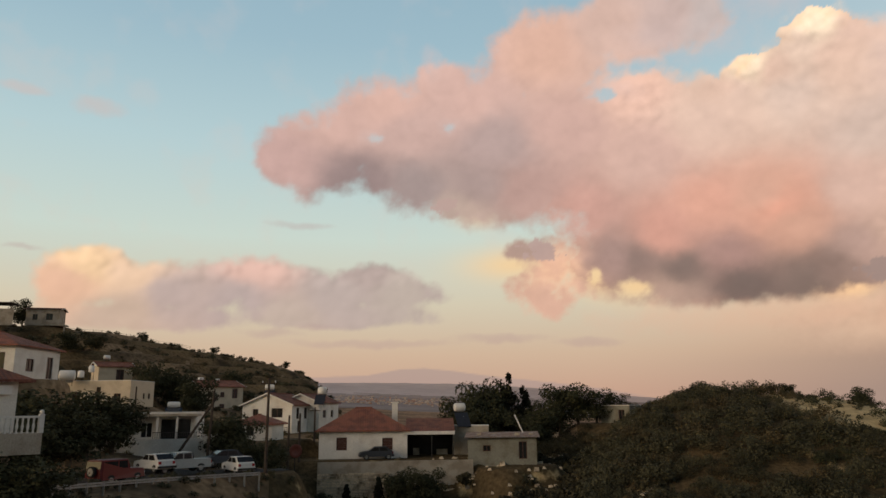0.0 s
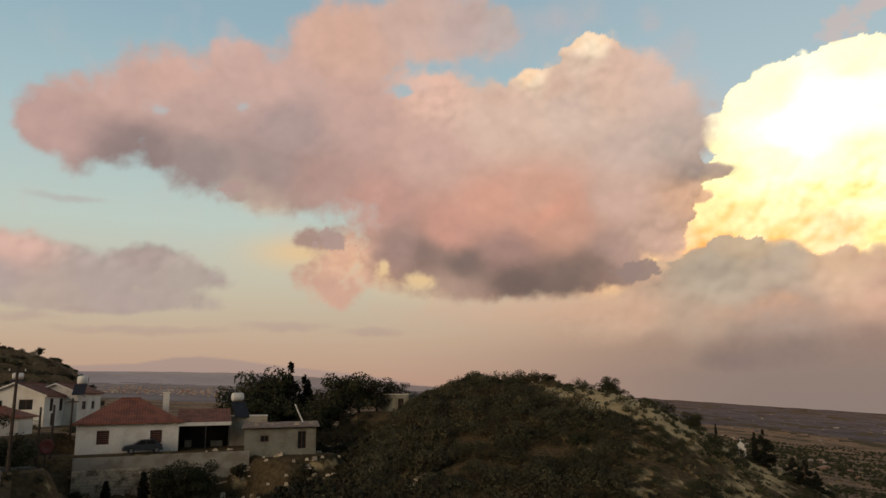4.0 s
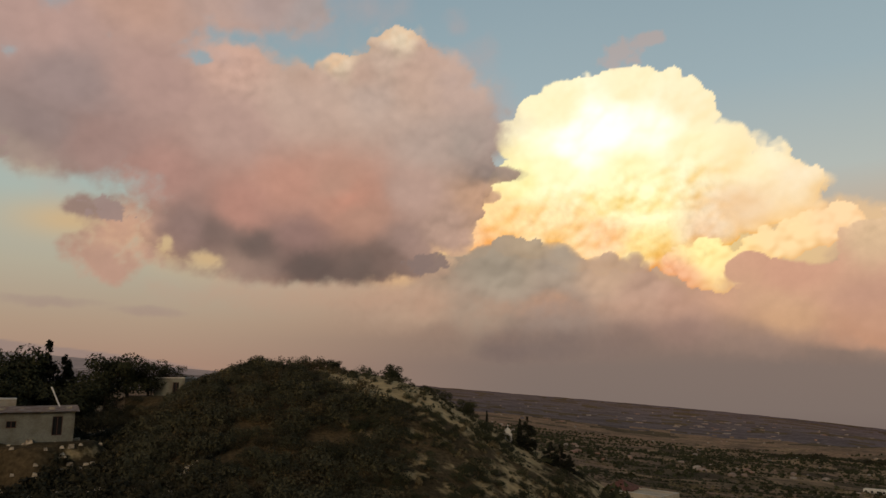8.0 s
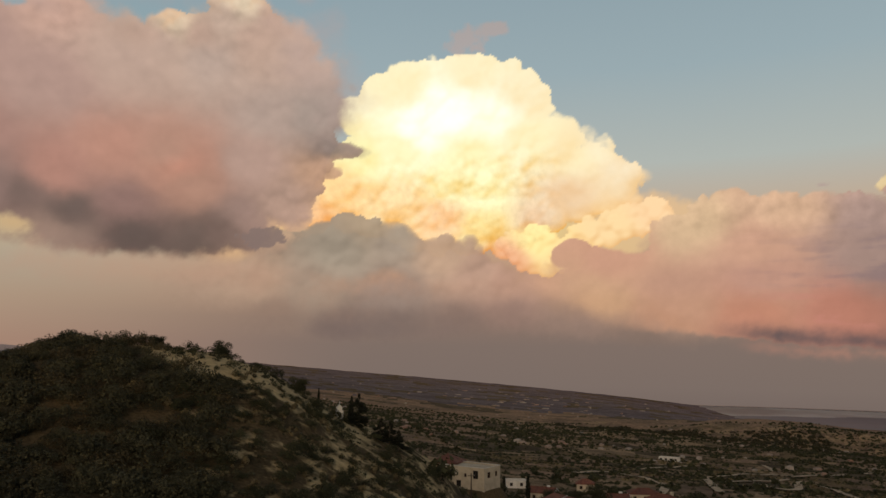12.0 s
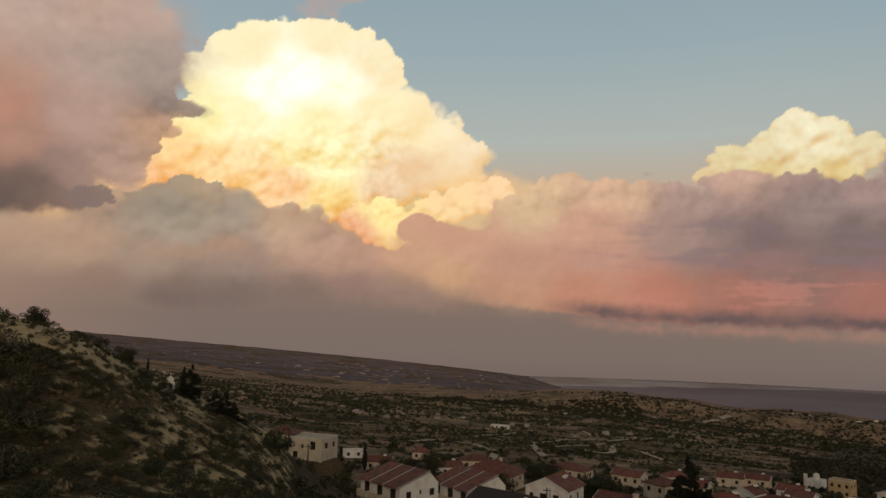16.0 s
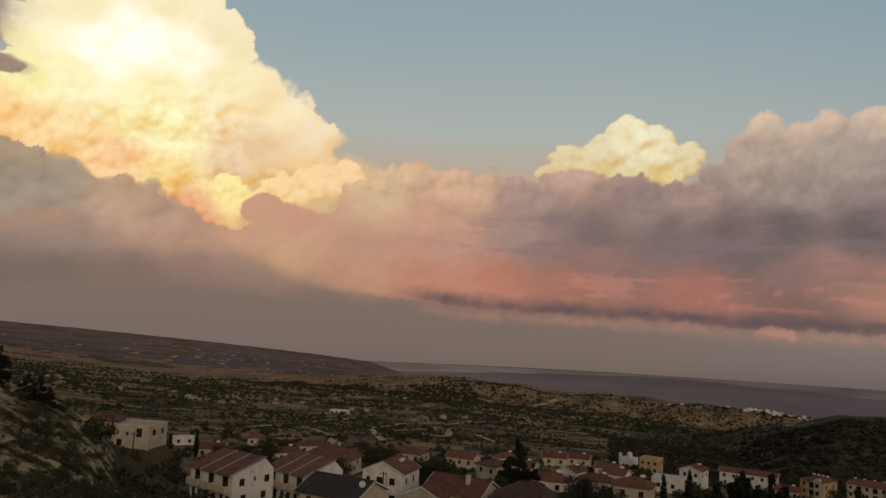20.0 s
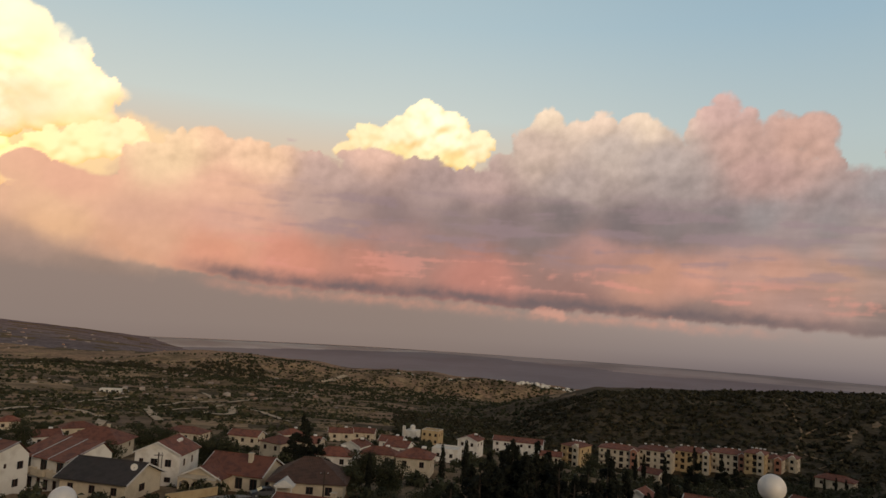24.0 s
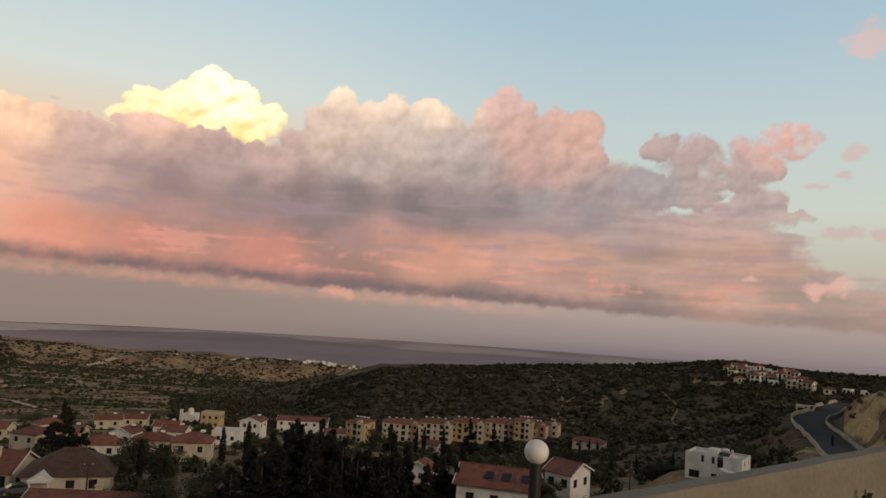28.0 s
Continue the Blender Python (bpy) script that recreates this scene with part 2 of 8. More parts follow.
PADS += [(133.9, 148, -23.6, 6), (133.1, 158, -24.0, 6), (132.7, 168, -24.0, 6), (132.3, 178, -24.4, 6), (131.7, 192, -24.6, 6), (131.1, 205, -25.0, 6), (130.9, 215, -25.2, 6), (130.8, 224, -25.4, 6), (131.2, 235, -25.6, 6), (131.6, 246, -26.0, 6), (132.4, 263, -25.4, 6), (133.2, 280, -25.5, 6)]




def grid_mesh(name, points, faces_shape, wrap=False):
    """A mesh of quads over a grid of points with shape (rows, columns, 3)."""
    rows, cols = faces_shape
    a = (np.arange(rows - 1)[:, None] * cols + np.arange(cols - 1)[None, :]).ravel()
    quads = np.stack([a, a + 1, a + cols + 1, a + cols], 1)
    return raw_mesh(name, points.reshape(-1, 3), quads)


def raw_mesh(name, verts, faces, smooth_faces=False):
    me = bpy.data.meshes.new(name)
    verts, faces = np.asarray(verts, np.float32), np.asarray(faces, np.int32)
    me.vertices.add(len(verts))
    me.vertices.foreach_set("co", verts.ravel())
    me.loops.add(faces.size)
    me.loops.foreach_set("vertex_index", faces.ravel())
    me.polygons.add(len(faces))
    me.polygons.foreach_set("loop_start", np.arange(0, faces.size, faces.shape[1], dtype=np.int32))
    me.polygons.foreach_set("use_smooth", np.full(len(faces), smooth_faces))
    me.update(calc_edges=True)
    return me


# ---- ground: one sheet to the horizon ----
ground_soil = material("dry_soil", (0.25, 0.175, 0.105), 0.95, 0.4, 0.10, 0.5, tone=(0.115, 0.082, 0.050), fine=14)
ground_sand = material("pale_marl", (0.44, 0.33, 0.18), 0.95, 0.3, 0.2, 0.5, tone=(0.20, 0.155, 0.09), fine=14)
ground_scrub = material("scrub_floor", (0.165, 0.114, 0.060), 0.95, 0.4, 0.08, 0.5, tone=(0.058, 0.042, 0.022), fine=20)
ground_field = material("fields", (0.275, 0.180, 0.115), 0.95, 0.4, 0.016, 0.0, tone=(0.150, 0.104, 0.070), fine=9)
# mauve base colour carries the haze over the far plain
ground_far = material("far_plain_haze_tint", (0.126, 0.104, 0.118), 0.95, 0.35, 0.006, 0.0, tone=(0.090, 0.074, 0.084), fine=10)

ground_wood = material("wood_floor", (0.105, 0.078, 0.046), 0.95, 0.45, 0.02, 0.3, tone=(0.062, 0.047, 0.028), fine=20)
# distance haze is painted into both hill colours as pale violet
ground_hills = material("far_hills_haze_tint", (0.33, 0.30, 0.325), 0.95, 0.10, 0.002, 0.0, tone=(0.27, 0.245, 0.27), fine=8)
ground_blue = material("near_far_hills_haze_tint", (0.20, 0.17, 0.18), 0.95, 0.15, 0.004, 0.0, tone=(0.13, 0.11, 0.12), fine=8)
ground_earth = material("ochre_earth", (0.32, 0.220, 0.130), 0.95, 0.4, 0.02, 0.0, tone=(0.145, 0.104, 0.064), fine=9)


def marl_and_scrub():
    """Dark scrub soil that breaks up into pale marl where the slope lies bare."""
    m = material("marl_and_scrub", (0.105, 0.075, 0.040), 0.95, 0.4, 0.12, 0.5, tone=(0.055, 0.042, 0.022), fine=20)
    n, l = m.node_tree.nodes, m.node_tree.links
    at, co, blot, add, ramp, mix, pale = [n.new("ShaderNode" + k) for k in ("Attribute", "TexCoord", "TexNoise", "Math", "MapRange", "Mix", "TexNoise")]
    at.attribute_name = "bare"
    for tex, s in ((blot, 0.28), (pale, 0.9)):
        tex.inputs["Scale"].default_value, tex.inputs["Detail"].default_value, tex.inputs["Roughness"].default_value = s, 8.0, 0.62
        l.new(co.outputs["Object"], tex.inputs["Vector"])
    l.new(at.outputs["Fac"], add.inputs[0])
    l.new(blot.outputs["Fac"], add.inputs[1])
    ramp.inputs["From Min"].default_value, ramp.inputs["From Max"].default_value = 0.90, 1.04
    l.new(add.outputs["Value"], ramp.inputs["Value"])
    tones = n.new("ShaderNodeValToRGB")
    tones.color_ramp.elements[0].position, tones.color_ramp.elements[1].position = 0.35, 0.68
    tones.color_ramp.elements[0].color, tones.color_ramp.elements[1].color = (0.40, 0.295, 0.15, 1), (0.68, 0.52, 0.285, 1)
    l.new(pale.outputs["Fac"], tones.inputs["Fac"])
    mix.data_type = "RGBA"
    bsdf = n["Principled BSDF"]
    l.new(bsdf.inputs["Base Color"].links[0].from_socket, mix.inputs["A"])
    l.new(tones.outputs["Color"], mix.inputs["B"])
    l.new(ramp.outputs["Result"], mix.inputs["Factor"])
    l.new(mix.outputs["Result"], bsdf.inputs["Base Color"])
    return m


ground_marl = marl_and_scrub()
az_grid = np.concatenate([np.linspace(-180, -46, 40), np.arange(-45, 146, 0.29), np.linspace(147, 180, 12)])
r_grid = np.unique(np.concatenate([[0.05, 2.0, 4.0], np.exp(np.linspace(np.log(6), np.log(4950), 250)), np.linspace(1340, 1540, 24), np.arange(142, 262, 2.0), np.arange(78, 100, 0.8)]))
for m in (ground_soil, ground_sand, ground_scrub, ground_field, ground_far, ground_wood, ground_earth, ground_marl):
    m.node_tree.nodes["Principled BSDF"].inputs["Specular IOR Level"].default_value = 0.08
AZG, RG = np.meshgrid(az_grid, r_grid)
ZG = land(AZG, RG)
sheet = np.stack([RG * np.sin(np.radians(AZG)), RG * np.cos(np.radians(AZG)), ZG], -1)
ground_mesh = grid_mesh("ground", sheet, AZG.shape)
azc, rc = (AZG[:-1, :-1] + AZG[1:, 1:]).ravel() / 2, (RG[:-1, :-1] + RG[1:, 1:]).ravel() / 2
xc, yc = rc * np.sin(np.radians(azc)), rc * np.cos(np.radians(azc))
patch = fbm(xc / 30, yc / 30, 5, 11)
broad = fbm(xc / 160, yc / 160, 5, 12)
kind = np.zeros(len(azc), np.int32)
kind[(rc > 125) & (azc < 10) & (patch < 0.1)] = 2
kind[(rc > 560)] = 3
# a patchwork of small fields on the plain
cx, cy = xc / (26 + rc / 45), yc / (26 + rc / 45)
gx, gy = np.floor(cx).astype(int), np.floor(cy).astype(int)
near, lot = np.full(len(xc), 9.0), np.zeros(len(xc))
for i in (-1, 0, 1):
    for j in (-1, 0, 1):
        h = (np.sin((gx + i) * 127.1 + (gy + j) * 311.7) * 43758.5453) % 1.0
        gap = np.hypot(gx + i + 0.15 + 0.7 * h - cx, gy + j + 0.15 + 0.7 * ((h * 57.3) % 1.0) - cy)
        lot = np.where(gap < near, (h * 91.7) % 1.0, lot)
        near = np.minimum(gap, near)
plots = (rc > 340) & (azc > 28) & (rc < 1250)
kind[plots] = np.select([lot[plots] < 0.30, lot[plots] < 0.58, lot[plots] < 0.74], [3, 5, 2], 7)
kind[(rc > 330) & (azc > 86 + 6 * patch) & (rc < 1100)] = 5
crown = smooth(20, 28, azc) * (1 - smooth(36, 46, azc)) * smooth(80, 108, rc) * (rc < 200)
kind[(rc > 60) & (rc < 200) & (azc > 10) & (azc < 52)] = 2
kind[(crown > 0) & (patch + 0.75 * crown > 0.30)] = 1
kind[(rc > 60) & (rc < 200) & (azc > 27) & (azc < 52) & (np.abs(fbm(xc / 12, yc / 12, 4, 15)) < 0.06 + 0.08 * smooth(33, 38, azc))] = 1
kind[(rc > 60) & (rc < 110) & (azc < 16) & (azc > -13) & (fbm(xc / 9, yc / 9, 4, 17) > 0.05)] = 1
kind[(rc > 600) & (rc < 2200) & (azc > 50) & (broad > 0.16) & (patch > -0.05)] = 7
kind[(azc > 129) & (azc < 145) & (rc > 120) & (rc < 200) & (patch > -0.1)] = 1
kind[(rc > 1330) & (rc < 1520) & (azc > 50) & (patch > -0.05)] = 7
kind[(rc > 330) & (rc < 620) & (azc > 90) & (patch > 0.27)] = 7
kind[(azc > 110 + 5 * patch) & (azc < 133) & (rc > 165 + 60 * patch) & (rc < 600) & (patch < 0.22)] = 5
# beyond these ranges the ground takes the haze-tinted colours
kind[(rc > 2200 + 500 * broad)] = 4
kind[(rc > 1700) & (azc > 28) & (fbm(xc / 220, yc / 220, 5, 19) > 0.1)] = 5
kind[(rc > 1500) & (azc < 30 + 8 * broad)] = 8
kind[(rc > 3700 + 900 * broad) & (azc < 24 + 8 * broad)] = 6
marl_at = np.where((AZG > 10) & (AZG < 52) & (RG > 60) & (RG < 200), smooth(20, 28, AZG) * (1 - smooth(36, 46, AZG)) * smooth(80, 108, RG), 0.0)
marl_at = np.where((AZG > 27) & (AZG < 52) & (RG > 60) & (RG < 200), np.maximum(marl_at, 0.36 + 0.10 * smooth(33, 38, AZG)) * (1 - 0.8 * smooth(46, 51, AZG)), marl_at)
marl_at = np.where((AZG > -13) & (AZG < 16) & (RG > 60) & (RG < 110), np.maximum(marl_at, 0.33), marl_at)
bare = ground_mesh.attributes.new("bare", "FLOAT", "POINT")
bare.data.foreach_set("value", marl_at.astype(np.float32).ravel())
hill_zone = (rc > 60) & (rc < 200) & (azc > -13) & (azc < 52) & ~((rc > 110) & (azc < 10))
kind[hill_zone] = 9
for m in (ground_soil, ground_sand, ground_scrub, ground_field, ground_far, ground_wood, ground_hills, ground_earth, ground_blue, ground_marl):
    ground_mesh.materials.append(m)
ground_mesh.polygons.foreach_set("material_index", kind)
ground_mesh.polygons.foreach_set("use_smooth", np.ones(len(kind), bool))
ground = tagged(new("ground", ground_mesh), "dry scrub-covered slopes, fields and a far plain tinted with haze", "ground", kind="structure")

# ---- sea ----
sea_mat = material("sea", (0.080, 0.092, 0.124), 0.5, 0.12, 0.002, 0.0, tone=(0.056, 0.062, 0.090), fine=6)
sea_az = np.linspace(60, 180, 361)
sea_r = np.concatenate([np.linspace(1200, 3600, 9), np.linspace(3640, 4940, 90)])
SA, SR = np.meshgrid(sea_az, sea_r)
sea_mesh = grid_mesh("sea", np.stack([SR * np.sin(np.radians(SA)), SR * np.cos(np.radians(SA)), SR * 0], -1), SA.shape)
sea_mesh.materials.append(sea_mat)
# sheen and haze on the far water, painted as paler base colours
sea_mesh.materials.append(material("painted_sheen_water", (0.29, 0.30, 0.32), 0.5, 0.12, 0.002, 0.0, tone=(0.19, 0.175, 0.18), fine=6))
sea_mesh.materials.append(material("painted_haze_water", (0.22, 0.21, 0.225), 0.5, 0.10, 0.002, 0.0, tone=(0.125, 0.12, 0.13), fine=6))
# cells by range and bearing that take the painted haze, then the painted sheen
haze_band = 2 * ((SR[:-1, :-1] > 4150 + 300 * fbm(SA[:-1, :-1] / 9, SR[:-1, :-1] / 300, 3, 9) + 900 * (1 - smooth(78, 104, SA[:-1, :-1]))))
sea_mesh.polygons.foreach_set("material_index", np.maximum(haze_band, SR[:-1, :-1] > 4000 + 34 * (SA[:-1, :-1] - 64) + 150 * fbm(SA[:-1, :-1] / 5, SR[:-1, :-1] / 200, 3, 6)).astype(np.int32).ravel())
sea = tagged(new("sea", sea_mesh), "calm grey-violet evening sea with painted sheen and haze bands", "sea", kind="structure")
cape_az = np.linspace(64, 93, 90)
cape_top = 4.5 * (1 - smooth(80, 93, cape_az)) + 3.0 * fbm(cape_az / 3, cape_az * 0, 3, 4) * (1 - smooth(84, 93, cape_az)) + 1.0
cape = np.stack([np.stack([4930 * np.sin(np.radians(cape_az)), 4930 * np.cos(np.radians(cape_az)), z], -1) for z in (cape_az * 0 - 4, cape_top)])
cape_mesh = grid_mesh("headland", cape, (2, 90))
# headland shares the hills' painted haze tint
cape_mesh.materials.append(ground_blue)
tagged(new("headland", cape_mesh), "low dark headland on the sea's horizon", "headland", kind="structure")

# ---- sky: a far dome that glows with the evening's clear sky, clouds and hazed mountains ----
STEP = 0.12
sky_az, sky_el = np.arange(-48, 150, STEP), np.arange(-7, 37, STEP)
A, E = np.meshgrid(sky_az, sky_el)
WIDE_A, WIDE_E = np.meshgrid(np.arange(-48, 230, STEP), np.arange(-7, 77, STEP))
BROAD = fbm(WIDE_A / 5, WIDE_E / 5, 3, 1)
DRIFT = fbm(WIDE_A / 2.2, WIDE_E / 2.0, 5, 2, 0.55)
PUFFY = fbm(WIDE_A / 3.0, WIDE_E / 2.6, 5, 3, 0.5, billow=True)
STREAKY = fbm(WIDE_A / 7, WIDE_E / 0.9, 4, 8, 0.5)
CURLS = fbm(WIDE_A / 0.9, WIDE_E / 0.8, 4, 5, 0.6)


def window(field, seed):
    i, j = (seed * 53) % (field.shape[0] - A.shape[0]), (seed * 131) % (field.shape[1] - A.shape[1])
    return field[i:i + A.shape[0], j:j + A.shape[1]]


def mixc(c, d, w):
    return c + (d - c) * w[..., None]


def ramp_of(v, stops, gain=1.0):
    """Colours along v; stops are (value, display colour)."""
    at = [s[0] for s in stops]
    cols = np.array([lin(*s[1]) for s in stops]) * gain
    return np.stack([np.interp(v, at, cols[:, k]) for k in range(3)], -1)


def soften(f, n, times=2):
    for _ in range(times):
        for axis in (0, 1):
            f = sum(np.roll(f, k, axis) for k in range(-n, n + 1)) / (2 * n + 1)
    return f


def bumps(blobs):
    """A sum of soft hills; blobs are (bearing, height, half width, half height, amount)."""
    return sum(k * np.exp(-((A - a) / ra) ** 2 - ((E - e) / re) ** 2) for a, e, ra, re, k in blobs)


def clear_sky():
    west = ramp_of(E, [(-6, (205, 165, 142)), (1, (198, 160, 138)), (4, (206, 178, 152)), (8, (210, 200, 176)), (13, (200, 213, 203)),
                       (20, (180, 204, 208)), (28, (156, 185, 198)), (36, (142, 173, 190))])
    mid = ramp_of(E, [(-6, (110, 97, 92)), (-2, (128, 113, 105)), (1, (132, 115, 106)), (3, (144, 120, 107)), (6, (194, 151, 124)), (10, (204, 174, 144)),
                      (15, (184, 190, 184)), (22, (160, 178, 184)), (36, (134, 156, 168))], 1.36)
    east = ramp_of(E, [(-6, (96, 88, 92)), (-3.6, (116, 106, 108)), (-2.2, (146, 133, 130)), (0, (172, 155, 147)), (4, (192, 186, 170)), (8, (200, 206, 194)), (14, (190, 204, 204)),
                       (22, (164, 190, 204)), (36, (134, 166, 188))])
    low = mixc(west, mid, smooth(10, 42, A))
    return mixc(low, east, smooth(80, 120, A))


def cover(blobs, warp, rough, seed, ragged=0.35, crisp=0.25, swell=1.0):
    """How deep inside a heap of round clouds each direction lies; blobs are (bearing, height, half width, half height)."""
    wa = A + warp * (window(BROAD, seed) * 1.2 + window(DRIFT, seed + 5) * 0.9)
    we = E + warp * 0.7 * (window(BROAD, seed + 9) * 1.2 + window(DRIFT, seed + 14) * 0.9)
    total = 0.0
    for a, e, ra, re in blobs:
        q = 1 - ((wa - a) / (ra * swell)) ** 2 - ((we - e) / (re * swell)) ** 2
        total = total + np.exp(np.clip(4 * q, -30, 8))
    return np.log(total + 1e-9) / 4 + rough * (window(PUFFY, seed + 3) - 0.22) + ragged * window(DRIFT, seed + 21) + crisp * window(CURLS, seed + 31)


def relief(blobs, seed, levels, wobble=0.5, flat=0.7):
    """Height of a heap of round heads towards the eye: broad bodies carry smaller heads, and those smaller ones again."""
    rng = np.random.RandomState(seed)
    wa = A + wobble * (window(DRIFT, seed + 2) + 0.5 * window(CURLS, seed + 4))
    we = E + wobble * (window(DRIFT, seed + 8) + 0.5 * window(CURLS, seed + 6))
    high = np.full(A.shape, -1.0)
    for a, e, ra, re in blobs:
        q = 1 - ((wa - a) / ra) ** 2 - ((we - e) / re) ** 2
        high = np.maximum(high, np.where(q > 0, flat * min(ra, re) * np.sqrt(np.clip(q, 0, 1)), -1.0))
    area = np.array([ra * re for _, _, ra, re in blobs]) ** 0.8
    for count, least, most in levels:
        under = high.copy()
        for k in rng.choice(len(blobs), count, p=area / area.sum()):
            a, e, ra, re = blobs[k]
            t, q = rng.rand() * 2 * np.pi, np.sqrt(rng.rand())
            a, e, size = a + ra * q * np.cos(t), e + re * q * np.sin(t), least + (most - least) * rng.rand() ** 2
            i, j = int(np.clip((e + 7) / STEP, 0, A.shape[0] - 1)), int(np.clip((a + 48) / STEP, 0, A.shape[1] - 1))
            if under[i, j] < 0:
                continue
            n = int(1.7 * size / STEP) + 1
            part_i, part_j = slice(max(i - n, 0), i + n + 1), slice(max(j - n, 0), j + n + 1)
            s = size * size - (wa[part_i, part_j] - a) ** 2 - ((we[part_i, part_j] - e) * 1.15) ** 2
            top = under[i, j] - 0.45 * size + np.sqrt(np.clip(s, 0, None))
            high[part_i, part_j] = np.where(s > 0, np.maximum(high[part_i, part_j], top), high[part_i, part_j])
    return high


def shade(high, light, fine=1, deep=0.5):
    """Light on a relief: its turn to the sun, less in its creases."""
    h = soften(np.clip(high, -0.3, None), fine, 1)
    gy, gx = np.gradient(h, STEP)
    turn = (-gx * light[0] - gy * light[1] + light[2]) / np.sqrt(gx * gx + gy * gy + 1)
    return turn + deep * np.clip(h - soften(h, 7, 2), -0.6, 0.5)


def lay(under, d, soft, colour, most=1.0):
    return mixc(under, colour, smooth(0, soft, d) * most)


def tinted(points, gain, warp=0.8, seed=0, reach=0.9):
    """Colours that drift from one named tone to the next; points are (bearing, height, display colour)."""
    wa = A + warp * (window(BROAD, seed) * 1.2 + window(DRIFT, seed + 5) * 1.1 + 0.3 * window(CURLS, seed + 2))
    we = E + warp * 0.8 * (window(BROAD, seed + 9) * 1.2 + window(DRIFT, seed + 14) * 1.1 + 0.3 * window(CURLS, seed + 7))
    total, weight = 0.0, 0.0
    for a, e, *c in points:
        w = 1 / ((wa - a) ** 2 + 1.7 * (we - e) ** 2 + reach ** 2) ** 2
        total, weight = total + w[..., None] * np.array(lin(*c)), weight + w
    return total / weight[..., None] * gain * np.array([1.02, 0.985, 0.92])


def grain_of(rise, light, fine, coarse, deep=0.5):
    """The fine part of the light on a relief, with the broad part taken out."""
    s = shade(rise, light, fine, deep)
    return soften(s, 1, 1) - soften(s, coarse, 2)


def spots_in(blobs):
    return sum(np.exp(-((A - a - 0.8 * window(DRIFT, 91) - 0.7 * window(CURLS, 12)) / ra) ** 2 - ((E - e - 0.5 * window(DRIFT, 94) - 0.5 * window(CURLS, 17)) / re) ** 2) for a, e, ra, re in blobs)


curdled = np.zeros_like(A)
glow = clear_sky()
veil = smooth(0.0, 0.45, window(DRIFT, 60) * 0.5 + window(BROAD, 61))
glow = mixc(glow, ramp_of(E, [(0, (214, 180, 158)), (12, (216, 200, 186)), (36, (192, 190, 196))]), veil * 0.22 * (1 - smooth(24, 40, A)) * smooth(4, 10, E))
# far mountains painted into the dome's glow, their haze mixed in
far_range = np.interp(A, [-50, -30, -16, -10, -6, -3.4, -1.5, 1, 4, 8, 13, 17], [2.3, 2.2, 2.3, 2.35, 2.5, 2.95, 3.05, 2.75, 2.35, 1.9, 1.2, 0.4]) + 0.12 * window(DRIFT, 18)
glow = mixc(glow, np.ones_like(glow) * np.array(lin(166, 146, 142)), 0.62 * smooth(0.0, 0.14, far_range - E) * (1 - smooth(12, 18, A)))
GOLD = [(5.7, 11.0, 4.0, 1.3), (15.2, 9.0, 2.7, 1.2), (32.6, 9.9, 2.4, 0.9), (29.6, 8.0, 1.7, 0.7), (35.6, 11.4, 2.4, 1.2), (2.9, 15.2, 1.8, 1.1), (12.0, 9.9, 1.4, 1.3)]
gold_gap = np.clip(sum(np.exp(-((A - a) / ra) ** 2 - ((E - e) / re) ** 2) for a, e, ra, re in GOLD), 0, 1)
glow = mixc(glow, np.ones_like(glow) * np.array(lin(255, 206, 140)) * (1.0 + 0.35 * smooth(20, 34, A))[..., None], gold_gap * 0.65)

# the low bank in the west
LOW_BANK = [(-26.7, 9.3, 2.7, 1.8), (-25.5, 10.4, 1.5, 1.0), (-28.1, 8.8, 1.4, 1.6), (-22.5, 8.7, 3.1, 1.7), (-19.0, 8.9, 3.7, 1.6), (-14.8, 9.3, 3.8, 1.8), (-10.1, 8.5, 4.0, 1.8),
        (-6.1, 9.7, 3.1, 1.2), (-3.8, 8.8, 3.2, 1.3), (-22.8, 6.6, 6.1, 0.9), (-8.3, 7.0, 6.6, 0.8)]
LOW_TINTS = [(-26.8, 10.3, 250, 212, 172), (-28.0, 8.8, 235, 190, 165), (-23.6, 9.8, 240, 205, 178), (-14.9, 10.7, 228, 188, 178), (-21.0, 8.4, 192, 172, 170), (-16.0, 8.2, 188, 170, 170),
        (-8.3, 8.8, 190, 174, 172), (-6.1, 10.6, 182, 164, 162), (-2.9, 8.8, 192, 178, 172), (-24.7, 6.8, 205, 180, 165), (-12.6, 6.5, 196, 178, 170), (0.0, 9.0, 186, 170, 168)]
d = cover(LOW_BANK, 0.8, 0.35, 11, 0.55, 0.35, 1.2) + 0.25
fine = grain_of(relief(LOW_BANK, 12, ((60, 0.7, 1.3), (240, 0.3, 0.7)), 0.4), (-0.6, 0.6, 0.5), 1, 8)
glow = lay(glow, d, 0.9, tinted(LOW_TINTS, 0.94, 0.5, 13, 0.7) * (1 + 0.12 * fine * (0.4 + 1.6 * smooth(8.5, 10.5, E)) + 0.12 * window(DRIFT, 19))[..., None], 0.93)
STREAKS = [(-11.6, 13.9, 3.3, 0.4), (-30.8, 10.9, 1.5, 0.3), (-13.4, 5.6, 3.0, 0.5), (-6.0, 4.9, 7.5, 0.4), (-10.0, 6.1, 2.6, 0.3), (4.2, 5.2, 5.3, 0.5), (11.2, 4.8, 3.0, 0.4),
        (-32.0, 21.9, 2.1, 0.5), (-26.7, 21.3, 2.3, 0.9)]
d = cover(STREAKS, 0.8, 0.2, 15, 0.5)
